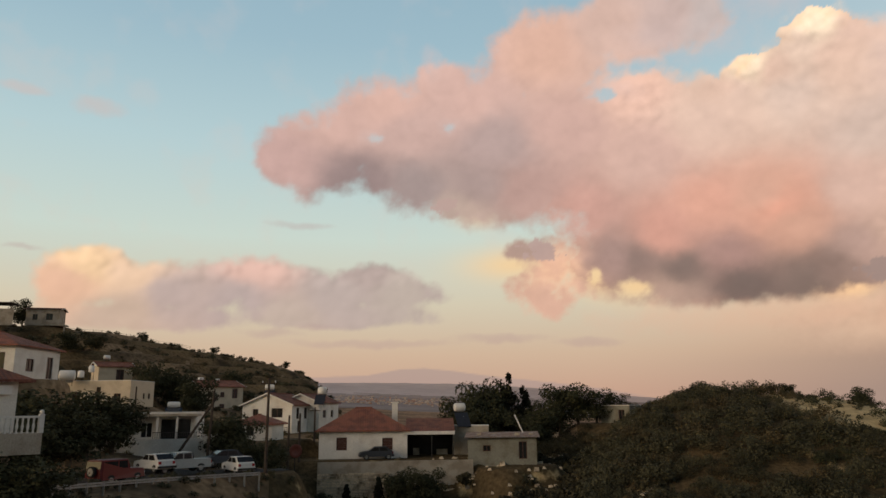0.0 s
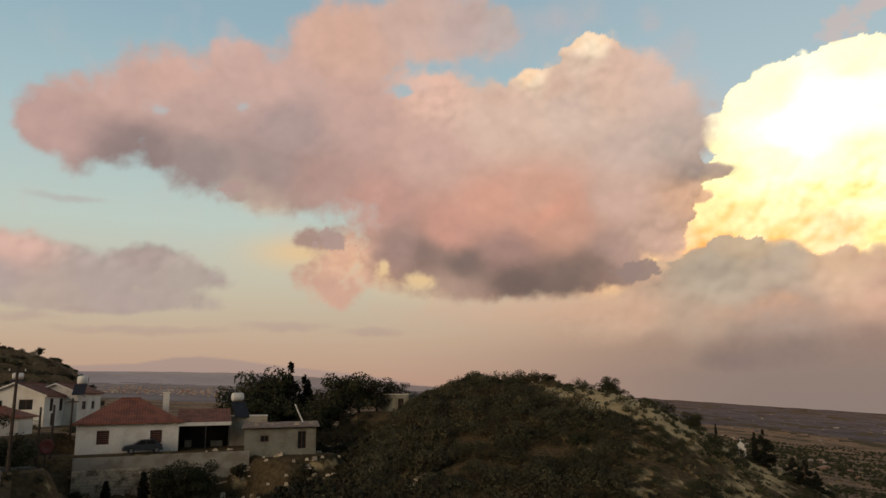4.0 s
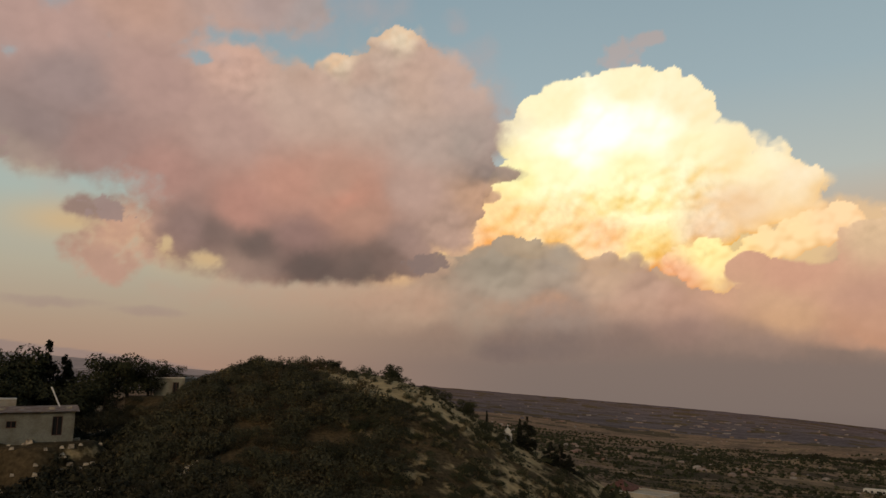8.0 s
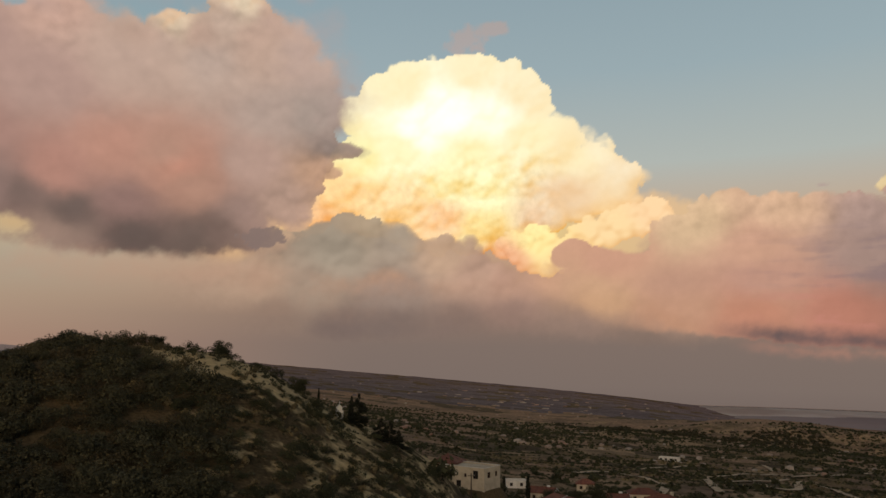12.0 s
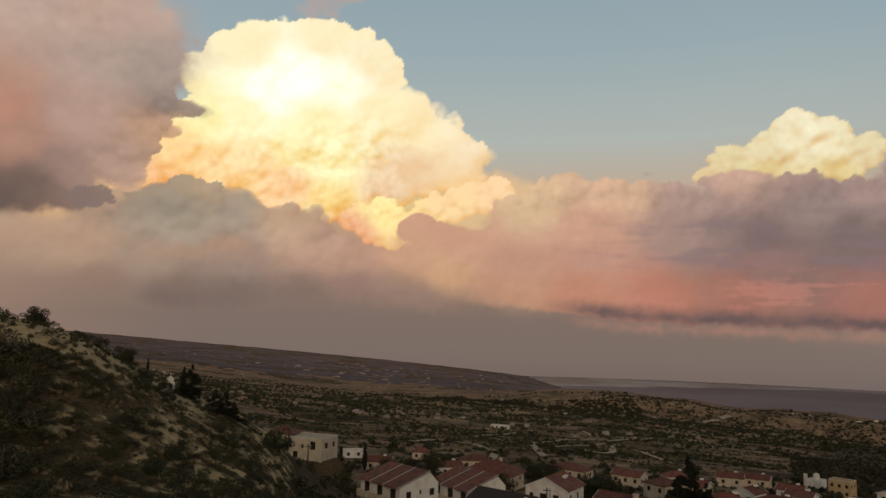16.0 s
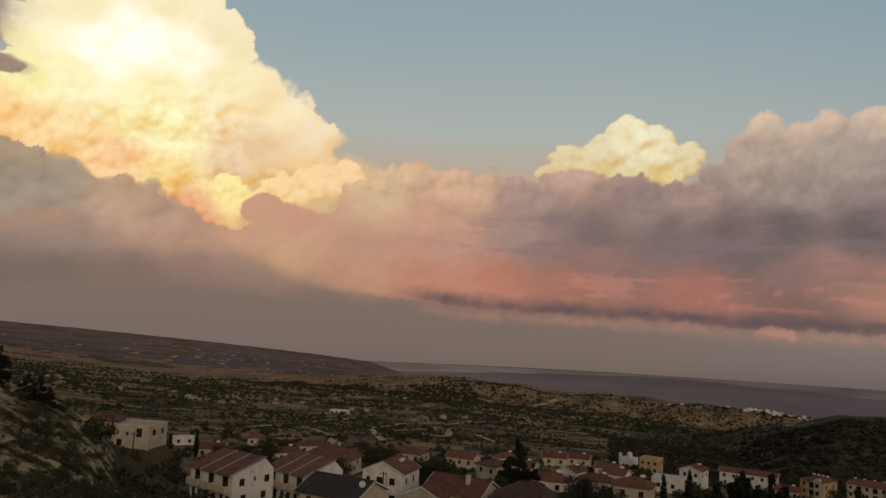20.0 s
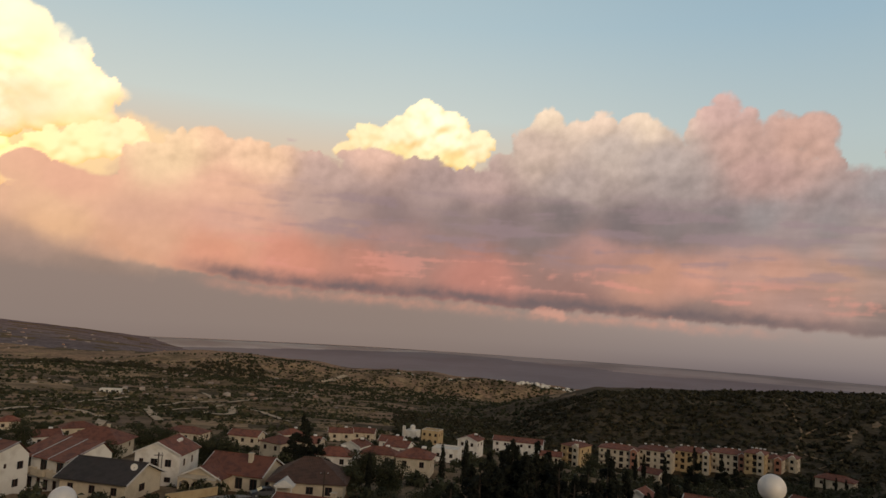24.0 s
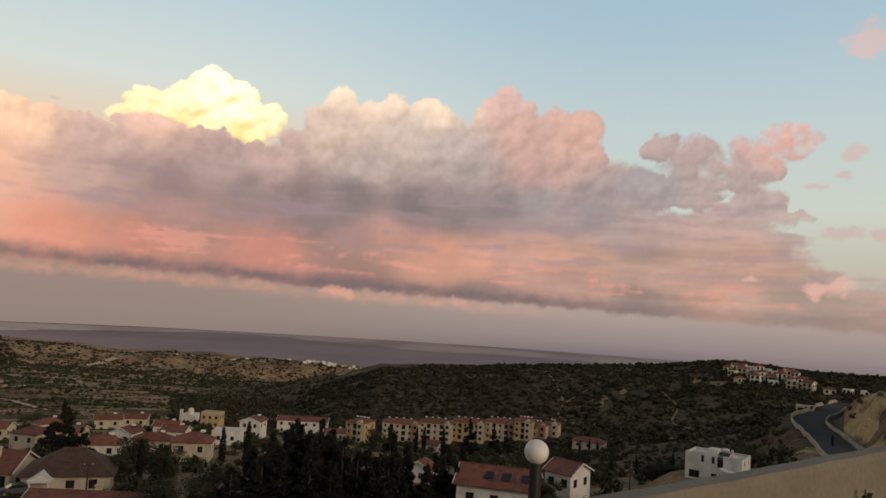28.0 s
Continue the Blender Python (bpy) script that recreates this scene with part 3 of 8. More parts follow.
glow = lay(glow, d, 1.2, ramp_of(E, [(4, (186, 158, 148)), (14, (188, 172, 168)), (22, (208, 186, 178))]), 0.5)

# the tall bright cumulus and the golden lumps at its foot
TALL_TOP = [(47.8, 18.8, 6.5, 4.1), (43.2, 17.9, 4.2, 3.7), (41.7, 20.4, 2.0, 1.6), (45.0, 21.7, 2.7, 1.4), (48.7, 21.9, 2.7, 1.3), (51.8, 21.1, 2.2, 1.8), (53.6, 20.1, 1.3, 1.1),
        (51.5, 17.9, 3.9, 3.0), (56.1, 16.4, 2.5, 1.9), (58.3, 16.3, 1.3, 1.3), (58.7, 14.2, 2.4, 2.0), (61.7, 14.0, 1.1, 0.8), (39.9, 18.9, 1.2, 1.2), (39.6, 16.0, 1.6, 1.5)]
TALL_FOOT = [(56.0, 13.4, 4.9, 2.9), (49.7, 13.5, 5.5, 4.0), (43.3, 13.9, 5.0, 4.0), (38.7, 13.3, 2.2, 2.3), (36.6, 11.4, 1.4, 1.5), (60.0, 12.4, 1.7, 1.2), (47.0, 10.4, 6.8, 2.2),
        (35.5, 10.0, 1.3, 1.0), (51.5, 10.4, 3.6, 2.2)]
LUMPS = [(53.7, 8.5, 1.9, 1.7), (52.0, 8.8, 1.0, 1.2), (55.9, 7.9, 1.7, 1.3), (57.7, 9.5, 1.5, 1.2), (60.1, 10.3, 1.8, 1.2), (62.5, 10.9, 1.9, 1.1)]
TALL_TINTS = [(46.9, 19.5, 275, 272, 262), (44.1, 18.1, 275, 272, 258), (50.1, 19.2, 268, 264, 246), (42.3, 16.3, 258, 252, 205), (48.3, 15.8, 257, 248, 196), (46.9, 13.5, 254, 242, 184),
        (48.7, 22.3, 253, 240, 200), (42.2, 21.3, 254, 242, 200), (52.9, 20.9, 252, 238, 200), (53.4, 17.0, 255, 244, 200), (56.5, 16.0, 252, 232, 186), (58.8, 16.8, 252, 236, 200),
        (60.9, 14.1, 246, 222, 184), (56.0, 12.6, 240, 208, 170), (53.8, 10.8, 236, 200, 162), (49.7, 10.2, 252, 222, 150), (37.8, 12.7, 255, 210, 146)]
FOOT_TINTS = [(39.6, 15.6, 255, 246, 184), (42.4, 11.9, 255, 218, 160), (46.1, 11.1, 252, 204, 152), (36.1, 10.8, 250, 194, 138), (53.7, 9.1, 256, 236, 166), (56.4, 7.9, 252, 214, 152),
        (59.5, 10.1, 250, 216, 164), (62.9, 11.0, 250, 212, 166), (51.5, 7.8, 240, 180, 140), (49.2, 13.1, 255, 246, 190)]
d = cover([(58, 10.2, 5, 2.2), (62.5, 10.9, 3.6, 1.6), (66, 10.6, 2.5, 1.2)], 0.9, 0.5, 22, 0.6, 0.5, 1.15) + 0.15
glow = lay(glow, d, 0.9, tinted(FOOT_TINTS, 1.2, 0.4, 24, 0.8), 0.8)
rise = relief(TALL_TOP + TALL_FOOT, 21, ((70, 1.2, 2.4), (420, 0.5, 1.1), (1500, 0.25, 0.5)), 0.5, 0.75)
d = np.minimum(rise * 0.5 + 0.30 * window(CURLS, 24) + 0.15 * window(DRIFT, 24) - 0.26, (E - 4.0) * 0.3)
fine = grain_of(rise, (-0.25, 0.62, 0.55), 1, 9, 0.6)
broad_form = soften(shade(soften(rise, 4, 2), (-0.3, 0.6, 0.5), 3, 0.4), 3, 1)
broad_form = broad_form - soften(broad_form, 20, 2)
calm = 1 - 0.75 * smooth(53, 57, A) * smooth(9.5, 12, E)
low_part = 1 - smooth(13, 17, E - 0.1 * (A - 46))
tint = tinted(TALL_TINTS + FOOT_TINTS, 1.5, 0.5, 23, 0.8)
crease = np.clip(0.55 * fine * calm + 0.5 * broad_form, -0.8, 0.25)
tint = tint * (1 + (crease * (0.22 + 0.75 * low_part))[..., None] * np.array([0.18, 0.55, 1.1]))
glow = lay(glow, d, 0.22 + 0.5 * (1 - calm), tint)
curdled = np.where(d > 0.05, 0.30 * calm * (0.25 + low_part), curdled)
# the second bright head
HEAD = [(80.7, 12.9, 1.7, 1.3), (83.3, 13.7, 1.5, 1.5), (85.4, 14.3, 1.6, 1.7), (87.2, 13.7, 1.6, 1.4), (89.3, 13.1, 1.3, 1.1), (85.5, 12.3, 4.1, 1.3), (79.2, 11.9, 1.1, 0.6)]
HEAD_TINTS = [(85.6, 14.1, 275, 272, 250), (87.2, 13.5, 270, 264, 236), (80.7, 13.1, 256, 244, 206), (82.7, 13.2, 262, 252, 222), (89.5, 13.2, 257, 246, 214), (87.3, 11.8, 256, 238, 184),
        (82.8, 12.4, 255, 238, 186), (79.2, 11.9, 252, 230, 190)]
rise = relief(HEAD, 25, ((30, 0.6, 1.1), (160, 0.3, 0.6), (400, 0.18, 0.32)), 0.25, 0.8)
fine = grain_of(rise, (-0.2, 0.6, 0.6), 1, 8, 0.5)
tint = tinted(HEAD_TINTS, 1.08, 0.3, 26, 0.5) * np.array([1.04, 0.97, 0.84]) * (1 + (0.7 * np.clip(fine, -1, 0.2))[..., None] * np.array([0.25, 0.6, 1.0]))
glow = lay(glow, rise * 0.6 + 0.2 * window(CURLS, 26) - 0.12, 0.2, tint)
curdled = np.where(rise > 0.1, 0.22, curdled)

# the grey cloud under the tall one
GREY = [(38.0, 8.0, 4.0, 2.7), (42.0, 8.9, 2.5, 1.8), (36.2, 8.4, 3.1, 1.8), (46.1, 7.3, 4.1, 2.2), (33.7, 5.5, 5.1, 2.2), (42.6, 4.1, 9.8, 2.0), (49.3, 5.1, 4.5, 2.2),
        (39.9, 2.3, 7.9, 0.9), (39.7, 9.8, 1.8, 1.0)]
GREY_TINTS = [(38.0, 8.5, 166, 157, 146), (40.2, 10.3, 182, 166, 148), (42.4, 9.2, 174, 162, 152), (46.1, 8.2, 200, 172, 152), (49.3, 6.4, 186, 156, 142), (31.6, 5.6, 176, 152, 136),
        (36.3, 4.9, 160, 145, 134), (42.5, 5.0, 150, 134, 128), (38.2, 2.1, 116, 103, 102), (42.6, 2.6, 120, 107, 105), (47.9, 2.3, 124, 109, 107), (51.5, 3.3, 148, 124, 118),
        (33.0, 3.0, 138, 120, 112), (51.5, 6.0, 184, 150, 136)]
GREY += [(53, 4.4, 5, 2.2), (58, 3.8, 6, 2.2), (63, 3.2, 6, 2.0), (30, 5.0, 5, 1.6)]
d = cover(GREY, 0.8, 0.3, 31, 0.45, 0.3, 1.12) + 0.22
rise = relief(GREY, 32, ((60, 0.8, 1.8), (240, 0.4, 0.9)), 0.4)
d = d + (np.clip(rise * 0.5 + 0.3 * window(CURLS, 30) - 0.02, -0.5, 1) - d) * 0.8 * smooth(7, 8.5, E)
fine = grain_of(rise, (-0.3, 0.6, 0.4), 1, 12, 0.4)
soft_edge = 0.5 + 1.1 * (1 - smooth(5, 8.5, E))
glow = lay(glow, d, soft_edge, tinted(GREY_TINTS + [(56, 6.5, 208, 166, 142), (56, 3, 150, 128, 120), (63, 3.5, 176, 146, 132), (62, 1.2, 128, 112, 106)], 1.5, 0.6, 33, 1.0) * ((1 + 0.22 * fine * smooth(3, 7, E) + 0.10 * window(DRIFT, 33)) * (1 - 0.20 * smooth(6.5, 9, E)))[..., None] * np.array([1.02, 0.985, 0.94]), 0.95)
curdled = np.where(d > 0.1, 0.08, curdled)

rise = relief(LUMPS, 27, ((40, 0.5, 1.0), (160, 0.25, 0.5)), 0.25, 0.8)
fine = grain_of(rise, (-0.2, 0.65, 0.5), 1, 7, 0.6)
glow = lay(glow, rise * 0.6 + 0.2 * window(CURLS, 28) - 0.02, 0.2, tinted(FOOT_TINTS, 1.5, 0.3, 29, 0.6) * (1 + (0.5 * np.clip(fine, -1, 0.2))[..., None] * np.array([0.4, 0.8, 1.2])))

# the long pink bank with its dark shelf
BANK_HEADS = [(59.7, 7.8, 0.9, 0.9), (58.0, 7.4, 0.5, 0.6), (57.2, 6.9, 0.7, 0.7), (60.8, 7.6, 0.7, 0.6), (64.6, 9.4, 2.3, 1.7), (66.9, 10.6, 1.7, 1.6), (71.4, 10.6, 2.2, 1.7),
        (69.0, 9.9, 2.5, 1.5), (74.4, 10.5, 2.1, 1.6), (76.6, 10.3, 2.2, 1.4), (81.1, 10.9, 3.1, 1.6), (85.2, 10.5, 2.7, 1.5), (89.3, 9.7, 2.7, 1.5), (91.2, 11.3, 1.3, 1.3),
        (93.2, 13.2, 1.3, 1.5), (94.9, 14.6, 1.5, 1.7), (97.6, 13.6, 2.0, 1.8), (99.1, 14.6, 1.2, 1.5), (101.9, 14.0, 2.2, 1.9), (104.0, 13.2, 0.8, 1.0)]
BANK_EAST = [(106.9, 14.1, 1.7, 1.7), (108.2, 15.6, 1.4, 1.7), (109.7, 14.0, 1.7, 1.7), (112.1, 13.8, 1.9, 1.9), (114.2, 13.0, 1.7, 1.8), (112.0, 11.5, 3.7, 1.7), (122.3, 12.0, 2.8, 1.8),
        (120.4, 12.8, 1.5, 1.1), (128.9, 13.0, 2.6, 1.5), (126.7, 11.1, 2.5, 1.9), (127.3, 8.8, 2.1, 1.0), (129.4, 7.3, 1.6, 0.7)]
BANK_BODY = [(58.6, 5.8, 3.9, 2.4), (62.3, 5.0, 7.5, 2.4), (72.2, 6.4, 8.4, 3.5), (83.1, 6.8, 9.9, 3.6), (94.4, 7.0, 9.7, 4.0), (105.0, 8.2, 7.3, 3.8), (100.7, 11.6, 5.1, 3.0),
        (66.3, 3.3, 5.9, 1.7), (78.9, 3.4, 11.0, 2.0), (92.4, 2.9, 13.3, 2.2), (107.2, 2.8, 11.8, 2.1), (113.2, 6.5, 11.4, 2.6), (121.7, 5.6, 7.3, 1.7), (117.7, 2.8, 14.8, 1.7),
        (125.8, 1.6, 10.0, 1.0)]
BANK_TINTS = [(58.7, 5.0, 240, 194, 160), (56.6, 2.4, 200, 164, 146), (59.5, 7.9, 240, 186, 160), (65.7, 10.2, 253, 218, 180), (71.8, 11.2, 252, 210, 178), (69.9, 8.3, 240, 190, 165),
        (70.2, 5.8, 226, 176, 158), (78.4, 10.0, 206, 176, 168), (80.5, 12.0, 236, 196, 180), (83.1, 7.3, 150, 130, 131), (86.6, 9.3, 182, 158, 156), (77.3, 7.3, 196, 166, 158),
        (64.3, 4.8, 226, 178, 156), (89.7, 9.9, 196, 168, 164)]
HEADS_TINTS = [(94.1, 12.8, 216, 192, 180), (100.2, 13.3, 208, 190, 182), (94.8, 16.0, 252, 228, 204), (98.8, 15.6, 250, 222, 202), (102.7, 15.5, 253, 228, 206), (96.5, 7.8, 130, 119, 122),
        (100.9, 7.3, 130, 119, 123), (92.1, 7.4, 140, 124, 126), (97.3, 10.2, 188, 170, 166), (105.0, 10.4, 176, 161, 160), (108.2, 16.5, 228, 190, 184), (110.1, 13.6, 216, 178, 168),
        (113.1, 13.5, 226, 182, 168), (110.9, 11.2, 206, 168, 162), (111.0, 7.9, 164, 154, 158), (104.1, 12.1, 196, 180, 176)]
EMBER_TINTS = [(62.6, 2.6, 222, 172, 148), (69.5, 3.4, 228, 164, 143), (75.4, 3.4, 226, 158, 142), (81.2, 3.1, 216, 154, 142), (90.1, 2.8, 216, 152, 144), (96.7, 4.5, 184, 148, 146),
        (103.1, 3.5, 222, 168, 152), (99.3, 5.0, 206, 160, 154), (109.1, 3.3, 220, 174, 166), (96.8, 1.8, 170, 135, 133), (83.3, 5.1, 186, 150, 148), (107.3, 1.3, 176, 150, 148)]
EAST_TINTS = [(122.3, 12.3, 192, 168, 168), (128.9, 13.2, 230, 180, 172), (126.7, 9.4, 190, 168, 168), (129.4, 7.4, 196, 176, 174), (119.5, 9.4, 172, 162, 166), (113.2, 7.0, 176, 156, 158),
        (117.6, 5.8, 186, 168, 168), (106.7, 3.1, 240, 180, 165), (112.0, 3.9, 236, 182, 168), (113.4, 2.1, 206, 168, 164), (121.8, 3.5, 206, 176, 172), (125.8, 2.0, 214, 180, 172),
        (119.9, 0.6, 170, 150, 150), (129.6, 0.8, 186, 166, 162)]
DUSKY = [(88, 7.6, 150, 132, 133), (104.5, 7.4, 142, 130, 133), (108, 7.8, 146, 134, 138), (115, 7.6, 156, 144, 148), (79.5, 8.2, 170, 146, 144), (94, 6.4, 150, 134, 136), (116, 4.6, 222, 176, 162), (122, 3.4, 226, 180, 166), (119, 5.8, 196, 166, 162), (127, 4.4, 222, 180, 168), (125, 2.2, 214, 172, 162)]
BANK = BANK_HEADS + BANK_EAST + BANK_BODY + [(a, e - 1.3 * re, 1.25 * ra, 1.25 * re) for a, e, ra, re in BANK_HEADS + BANK_EAST[:6]] + [(117, 10.2, 4, 1.6), (121, 9.2, 4, 1.5), (125, 7.4, 5, 1.2), (116, 8.0, 6, 1.8), (121.5, 7.6, 5, 1.2), (123, 10.4, 3, 1.2)]
rise = relief(BANK, 36, ((90, 0.9, 2.0), (600, 0.4, 0.9), (1800, 0.2, 0.42)), 0.35)
east = smooth(104, 118, A)
d = rise * 0.45 + 0.30 * window(CURLS, 35) + 0.2 * window(DRIFT, 35) - 0.06
d = np.maximum(d, cover(BANK_BODY, 0.7, 0.2, 39, 0.3, 0.25, 1.12) * 0.9 + 0.15)
d = d - east * (0.0 - 0.5 * window(DRIFT, 34) - 0.25 * window(CURLS, 33)) + east * (1 - smooth(8.5, 10.5, E)) * (0.1 + 0.9 * window(STREAKY, 41)) + 0.30 * east * smooth(7.0, 8.4, E) * (1 - smooth(10.2, 11.6, E + 0.12 * (A - 118)))
line = E - np.interp(A, [58, 64.5, 67.6, 74.7, 85.8, 92.5, 103.2, 113, 120, 136], [2.3, 2.1, 1.82, 1.16, 0.97, 0.66, 0.48, 0.17, -0.08, -0.3]) + 0.35 * window(DRIFT, 37) + 0.4 * window(CURLS, 38)
d = np.where(E < 6, np.minimum(np.maximum(d, 0.6 * smooth(64, 70, A) * (1 - smooth(3.0, 4.5, E + 0.03 * (A - 70)))), (line + 0.25) * 1.2), d)
SLITS = [(108.6, 9.0, 0.7, 0.4), (110.9, 8.6, 0.6, 0.2), (112.7, 7.0, 1.6, 0.2), (118.0, 6.6, 2.5, 0.3), (121.6, 7.9, 2.4, 0.3), (125.3, 5.9, 2.3, 0.2), (115.4, 6.9, 0.9, 0.2), (107.7, 9.9, 0.4, 0.3), (120.7, 10.0, 0.6, 0.3), (129.0, 9.8, 1.5, 0.6)]
d = d - 0.55 * spots_in(SLITS)
fine = grain_of(rise, (-0.4, 0.62, 0.4), 1, 9, 0.5)
high_up = smooth(6.5, 10.5, E + 0.03 * (A - 95))
tint = tinted(BANK_TINTS + HEADS_TINTS + EMBER_TINTS + EAST_TINTS + DUSKY, 0.98, 0.7, 40, 1.1) * (1 - 0.10 * smooth(98, 114, A))[..., None]
tint = tint * (1 + 0.05 * (1 - smooth(66, 84, A)) - 0.16 * smooth(72, 80, A) * (1 - smooth(4.5, 8, E)))[..., None] * (1 - (1 - smooth(4, 6, E))[..., None] * np.array([0, 0.02, 0.08]))
tint = tint * (1 + soften(fine, 1, 1) * (0.06 + 0.20 * high_up) + (0.05 + 0.40 * east) * window(STREAKY, 42) * (1 - 0.7 * high_up) + 0.12 * window(DRIFT, 38) * (1 - 0.5 * high_up))[..., None]
dim = smooth(-0.02, 0.20, window(STREAKY, 43) + 0.35 * window(DRIFT, 44) + 0.15 * window(CURLS, 45)) * smooth(3.6, 5.2, E + 0.05 * (A - 90)) * (1 - smooth(7.5, 10.5, E)) * smooth(66, 80, A)
tint = mixc(tint, np.ones_like(tint) * np.array(lin(160, 136, 140)), dim * 0.55)
glint = smooth(0.04, 0.22, window(STREAKY, 49) + 0.3 * window(CURLS, 43)) * smooth(0.8, 1.6, line) * (1 - smooth(3.4, 5.4, E + 0.05 * (A - 90))) * smooth(66, 76, A)
tint = mixc(tint, np.ones_like(tint) * np.array(lin(236, 160, 142)), glint * 0.5)
shelf = np.exp(-((line - 0.30) / 0.62) ** 2) * smooth(65, 71, A) * (1 - 0.75 * smooth(108, 128, A)) * np.clip(0.9 + 0.7 * window(DRIFT, 46), 0.3, 1)
tint = mixc(tint, np.ones_like(tint) * np.array(lin(116, 102, 103)), shelf * 0.92)
edge = 0.24 + 1.0 * (1 - smooth(60, 70, A)) * (1 - smooth(6, 8, E)) + 0.3 * east + 0.08 * (1 - smooth(0.5, 1.6, line))
glow = mixc(glow, tint, smooth(0, edge, d) * (0.98 - 0.05 * east))
curdled = np.where(d > 0.1, 0.08 + 0.22 * high_up, curdled)
RAGS = [(95.1, 0.2, 1.1, 0.3), (96.4, 0.1, 0.6, 0.4), (104.9, 0.1, 0.8, 0.3)]
curtain = np.exp(-((line + 0.55) / 0.38) ** 2) * smooth(67, 73, A) * (1 - smooth(106, 116, A)) * np.clip(0.55 + 1.3 * window(DRIFT, 47) + 0.6 * window(CURLS, 48), 0, 1)
glow = mixc(glow, np.ones_like(glow) * np.array(lin(234, 164, 138)), curtain * 0.5)
d = cover(RAGS, 1.0, 0.8, 55, 1.6, 1.4) - 0.1
glow = lay(glow, d, 1.5, ramp_of(E, [(-1, (214, 160, 140)), (0.6, (240, 172, 148))], 1.02), 0.5)
SMALL = [(133.2, 12.1, 1.0, 0.6), (132.7, 6.5, 1.2, 0.5), (134.8, 6.3, 0.5, 0.5), (133.8, 19.5, 1.6, 1.4), (131.9, 2.6, 1.7, 0.6), (126.9, 3.0, 0.7, 0.3), (130.8, 9.6, 0.7, 0.2), (132.7, 10.5, 0.7, 0.3), (48.3, 24.6, 1.9, 1.1), (50.6, 25.5, 1.2, 0.6), (74.7, 12.5, 0.6, 0.2)]
d = cover(SMALL, 1.0, 0.8, 57, 1.3, 1.4, 1.1)
glow = lay(glow, d, 1.0, ramp_of(E, [(2, (226, 176, 160)), (7, (188, 164, 160)), (18, (210, 180, 174)), (26, (212, 170, 150))], 1.12) * (1 + 0.15 * (1 - smooth(50, 60, A)))[..., None], 0.7 - 0.28 * (1 - smooth(50, 60, A)))

# the great pink cloud overhead in the west
GREAT_WEST = [(-13.3, 18.7, 1.6, 1.7), (-10.6, 19.4, 4.0, 2.9), (-4.9, 21.3, 5.0, 3.7), (-0.0, 25.1, 2.0, 1.7), (2.7, 22.5, 5.1, 3.4), (-0.8, 18.9, 5.8, 3.3), (4.7, 17.8, 6.9, 3.4),
        (6.4, 26.1, 2.1, 1.9), (9.3, 26.9, 4.8, 3.0), (16.6, 28.5, 5.6, 2.4), (9.3, 21.0, 5.7, 3.9), (14.0, 19.2, 7.1, 4.4)]
GREAT_CORE = [(16.4, 23.2, 2.5, 1.8), (21.0, 20.5, 6.0, 3.4), (24.5, 24.0, 1.5, 1.1), (29.6, 25.1, 2.6, 2.0), (27.6, 23.0, 4.0, 2.2), (33.5, 23.1, 2.4, 2.3), (32.2, 20.1, 5.1, 4.2),
        (35.7, 19.1, 1.9, 2.5), (27.6, 15.9, 8.7, 5.4), (18.5, 14.2, 8.2, 4.0), (33.9, 15.3, 2.7, 3.5), (37.8, 16.1, 1.8, 0.7), (34.0, 12.4, 2.0, 2.1), (22.8, 10.2, 9.3, 2.6),
        (28.5, 10.7, 4.7, 2.5), (36.6, 14.4, 1.6, 0.6)]
GREAT_RAGS = [(8.8, 11.3, 2.7, 1.9), (7.5, 9.0, 2.0, 1.3), (8.8, 7.9, 1.3, 1.0), (11.3, 9.5, 1.5, 1.2), (17.4, 8.6, 3.1, 0.8), (6.6, 12.1, 1.4, 0.8), (1.1, 15.4, 1.2, 0.7),
        (20.9, 27.9, 2.4, 1.6)]
GREAT_TINTS = [(-13.5, 18.7, 202, 168, 164), (-8.8, 22.7, 212, 176, 168), (-4.6, 24.0, 218, 180, 170), (-7.2, 17.5, 150, 130, 131), (-2.0, 17.1, 165, 147, 147), (-2.7, 21.7, 204, 172, 166),
        (-0.7, 27.3, 222, 186, 178), (2.7, 24.2, 216, 180, 172), (4.6, 20.5, 186, 162, 160), (2.8, 17.3, 172, 150, 148), (7.0, 16.6, 190, 156, 150), (8.8, 27.4, 226, 184, 168),
        (14.1, 28.2, 216, 184, 174), (19.0, 28.4, 204, 180, 176), (10.2, 21.4, 208, 172, 164), (16.3, 18.7, 216, 180, 170), (21.9, 27.9, 196, 184, 184)]
CORE_TINTS = [(16.4, 24.0, 238, 196, 180), (21.5, 21.1, 230, 198, 184), (24.5, 24.3, 256, 232, 204), (29.7, 26.4, 257, 236, 208), (28.2, 24.4, 228, 200, 184), (23.5, 22.5, 226, 196, 182),
        (30.8, 24.0, 226, 192, 176), (27.5, 21.9, 224, 198, 186), (33.3, 22.9, 218, 188, 174), (32.1, 18.5, 206, 182, 172), (35.8, 18.8, 186, 168, 160), (24.9, 14.8, 214, 168, 150),
        (26.5, 13.0, 208, 162, 144), (21.2, 14.6, 226, 170, 152), (17.5, 12.9, 214, 160, 146), (11.1, 14.8, 206, 160, 150), (30.9, 14.8, 210, 176, 164), (33.6, 11.6, 196, 164, 150)]
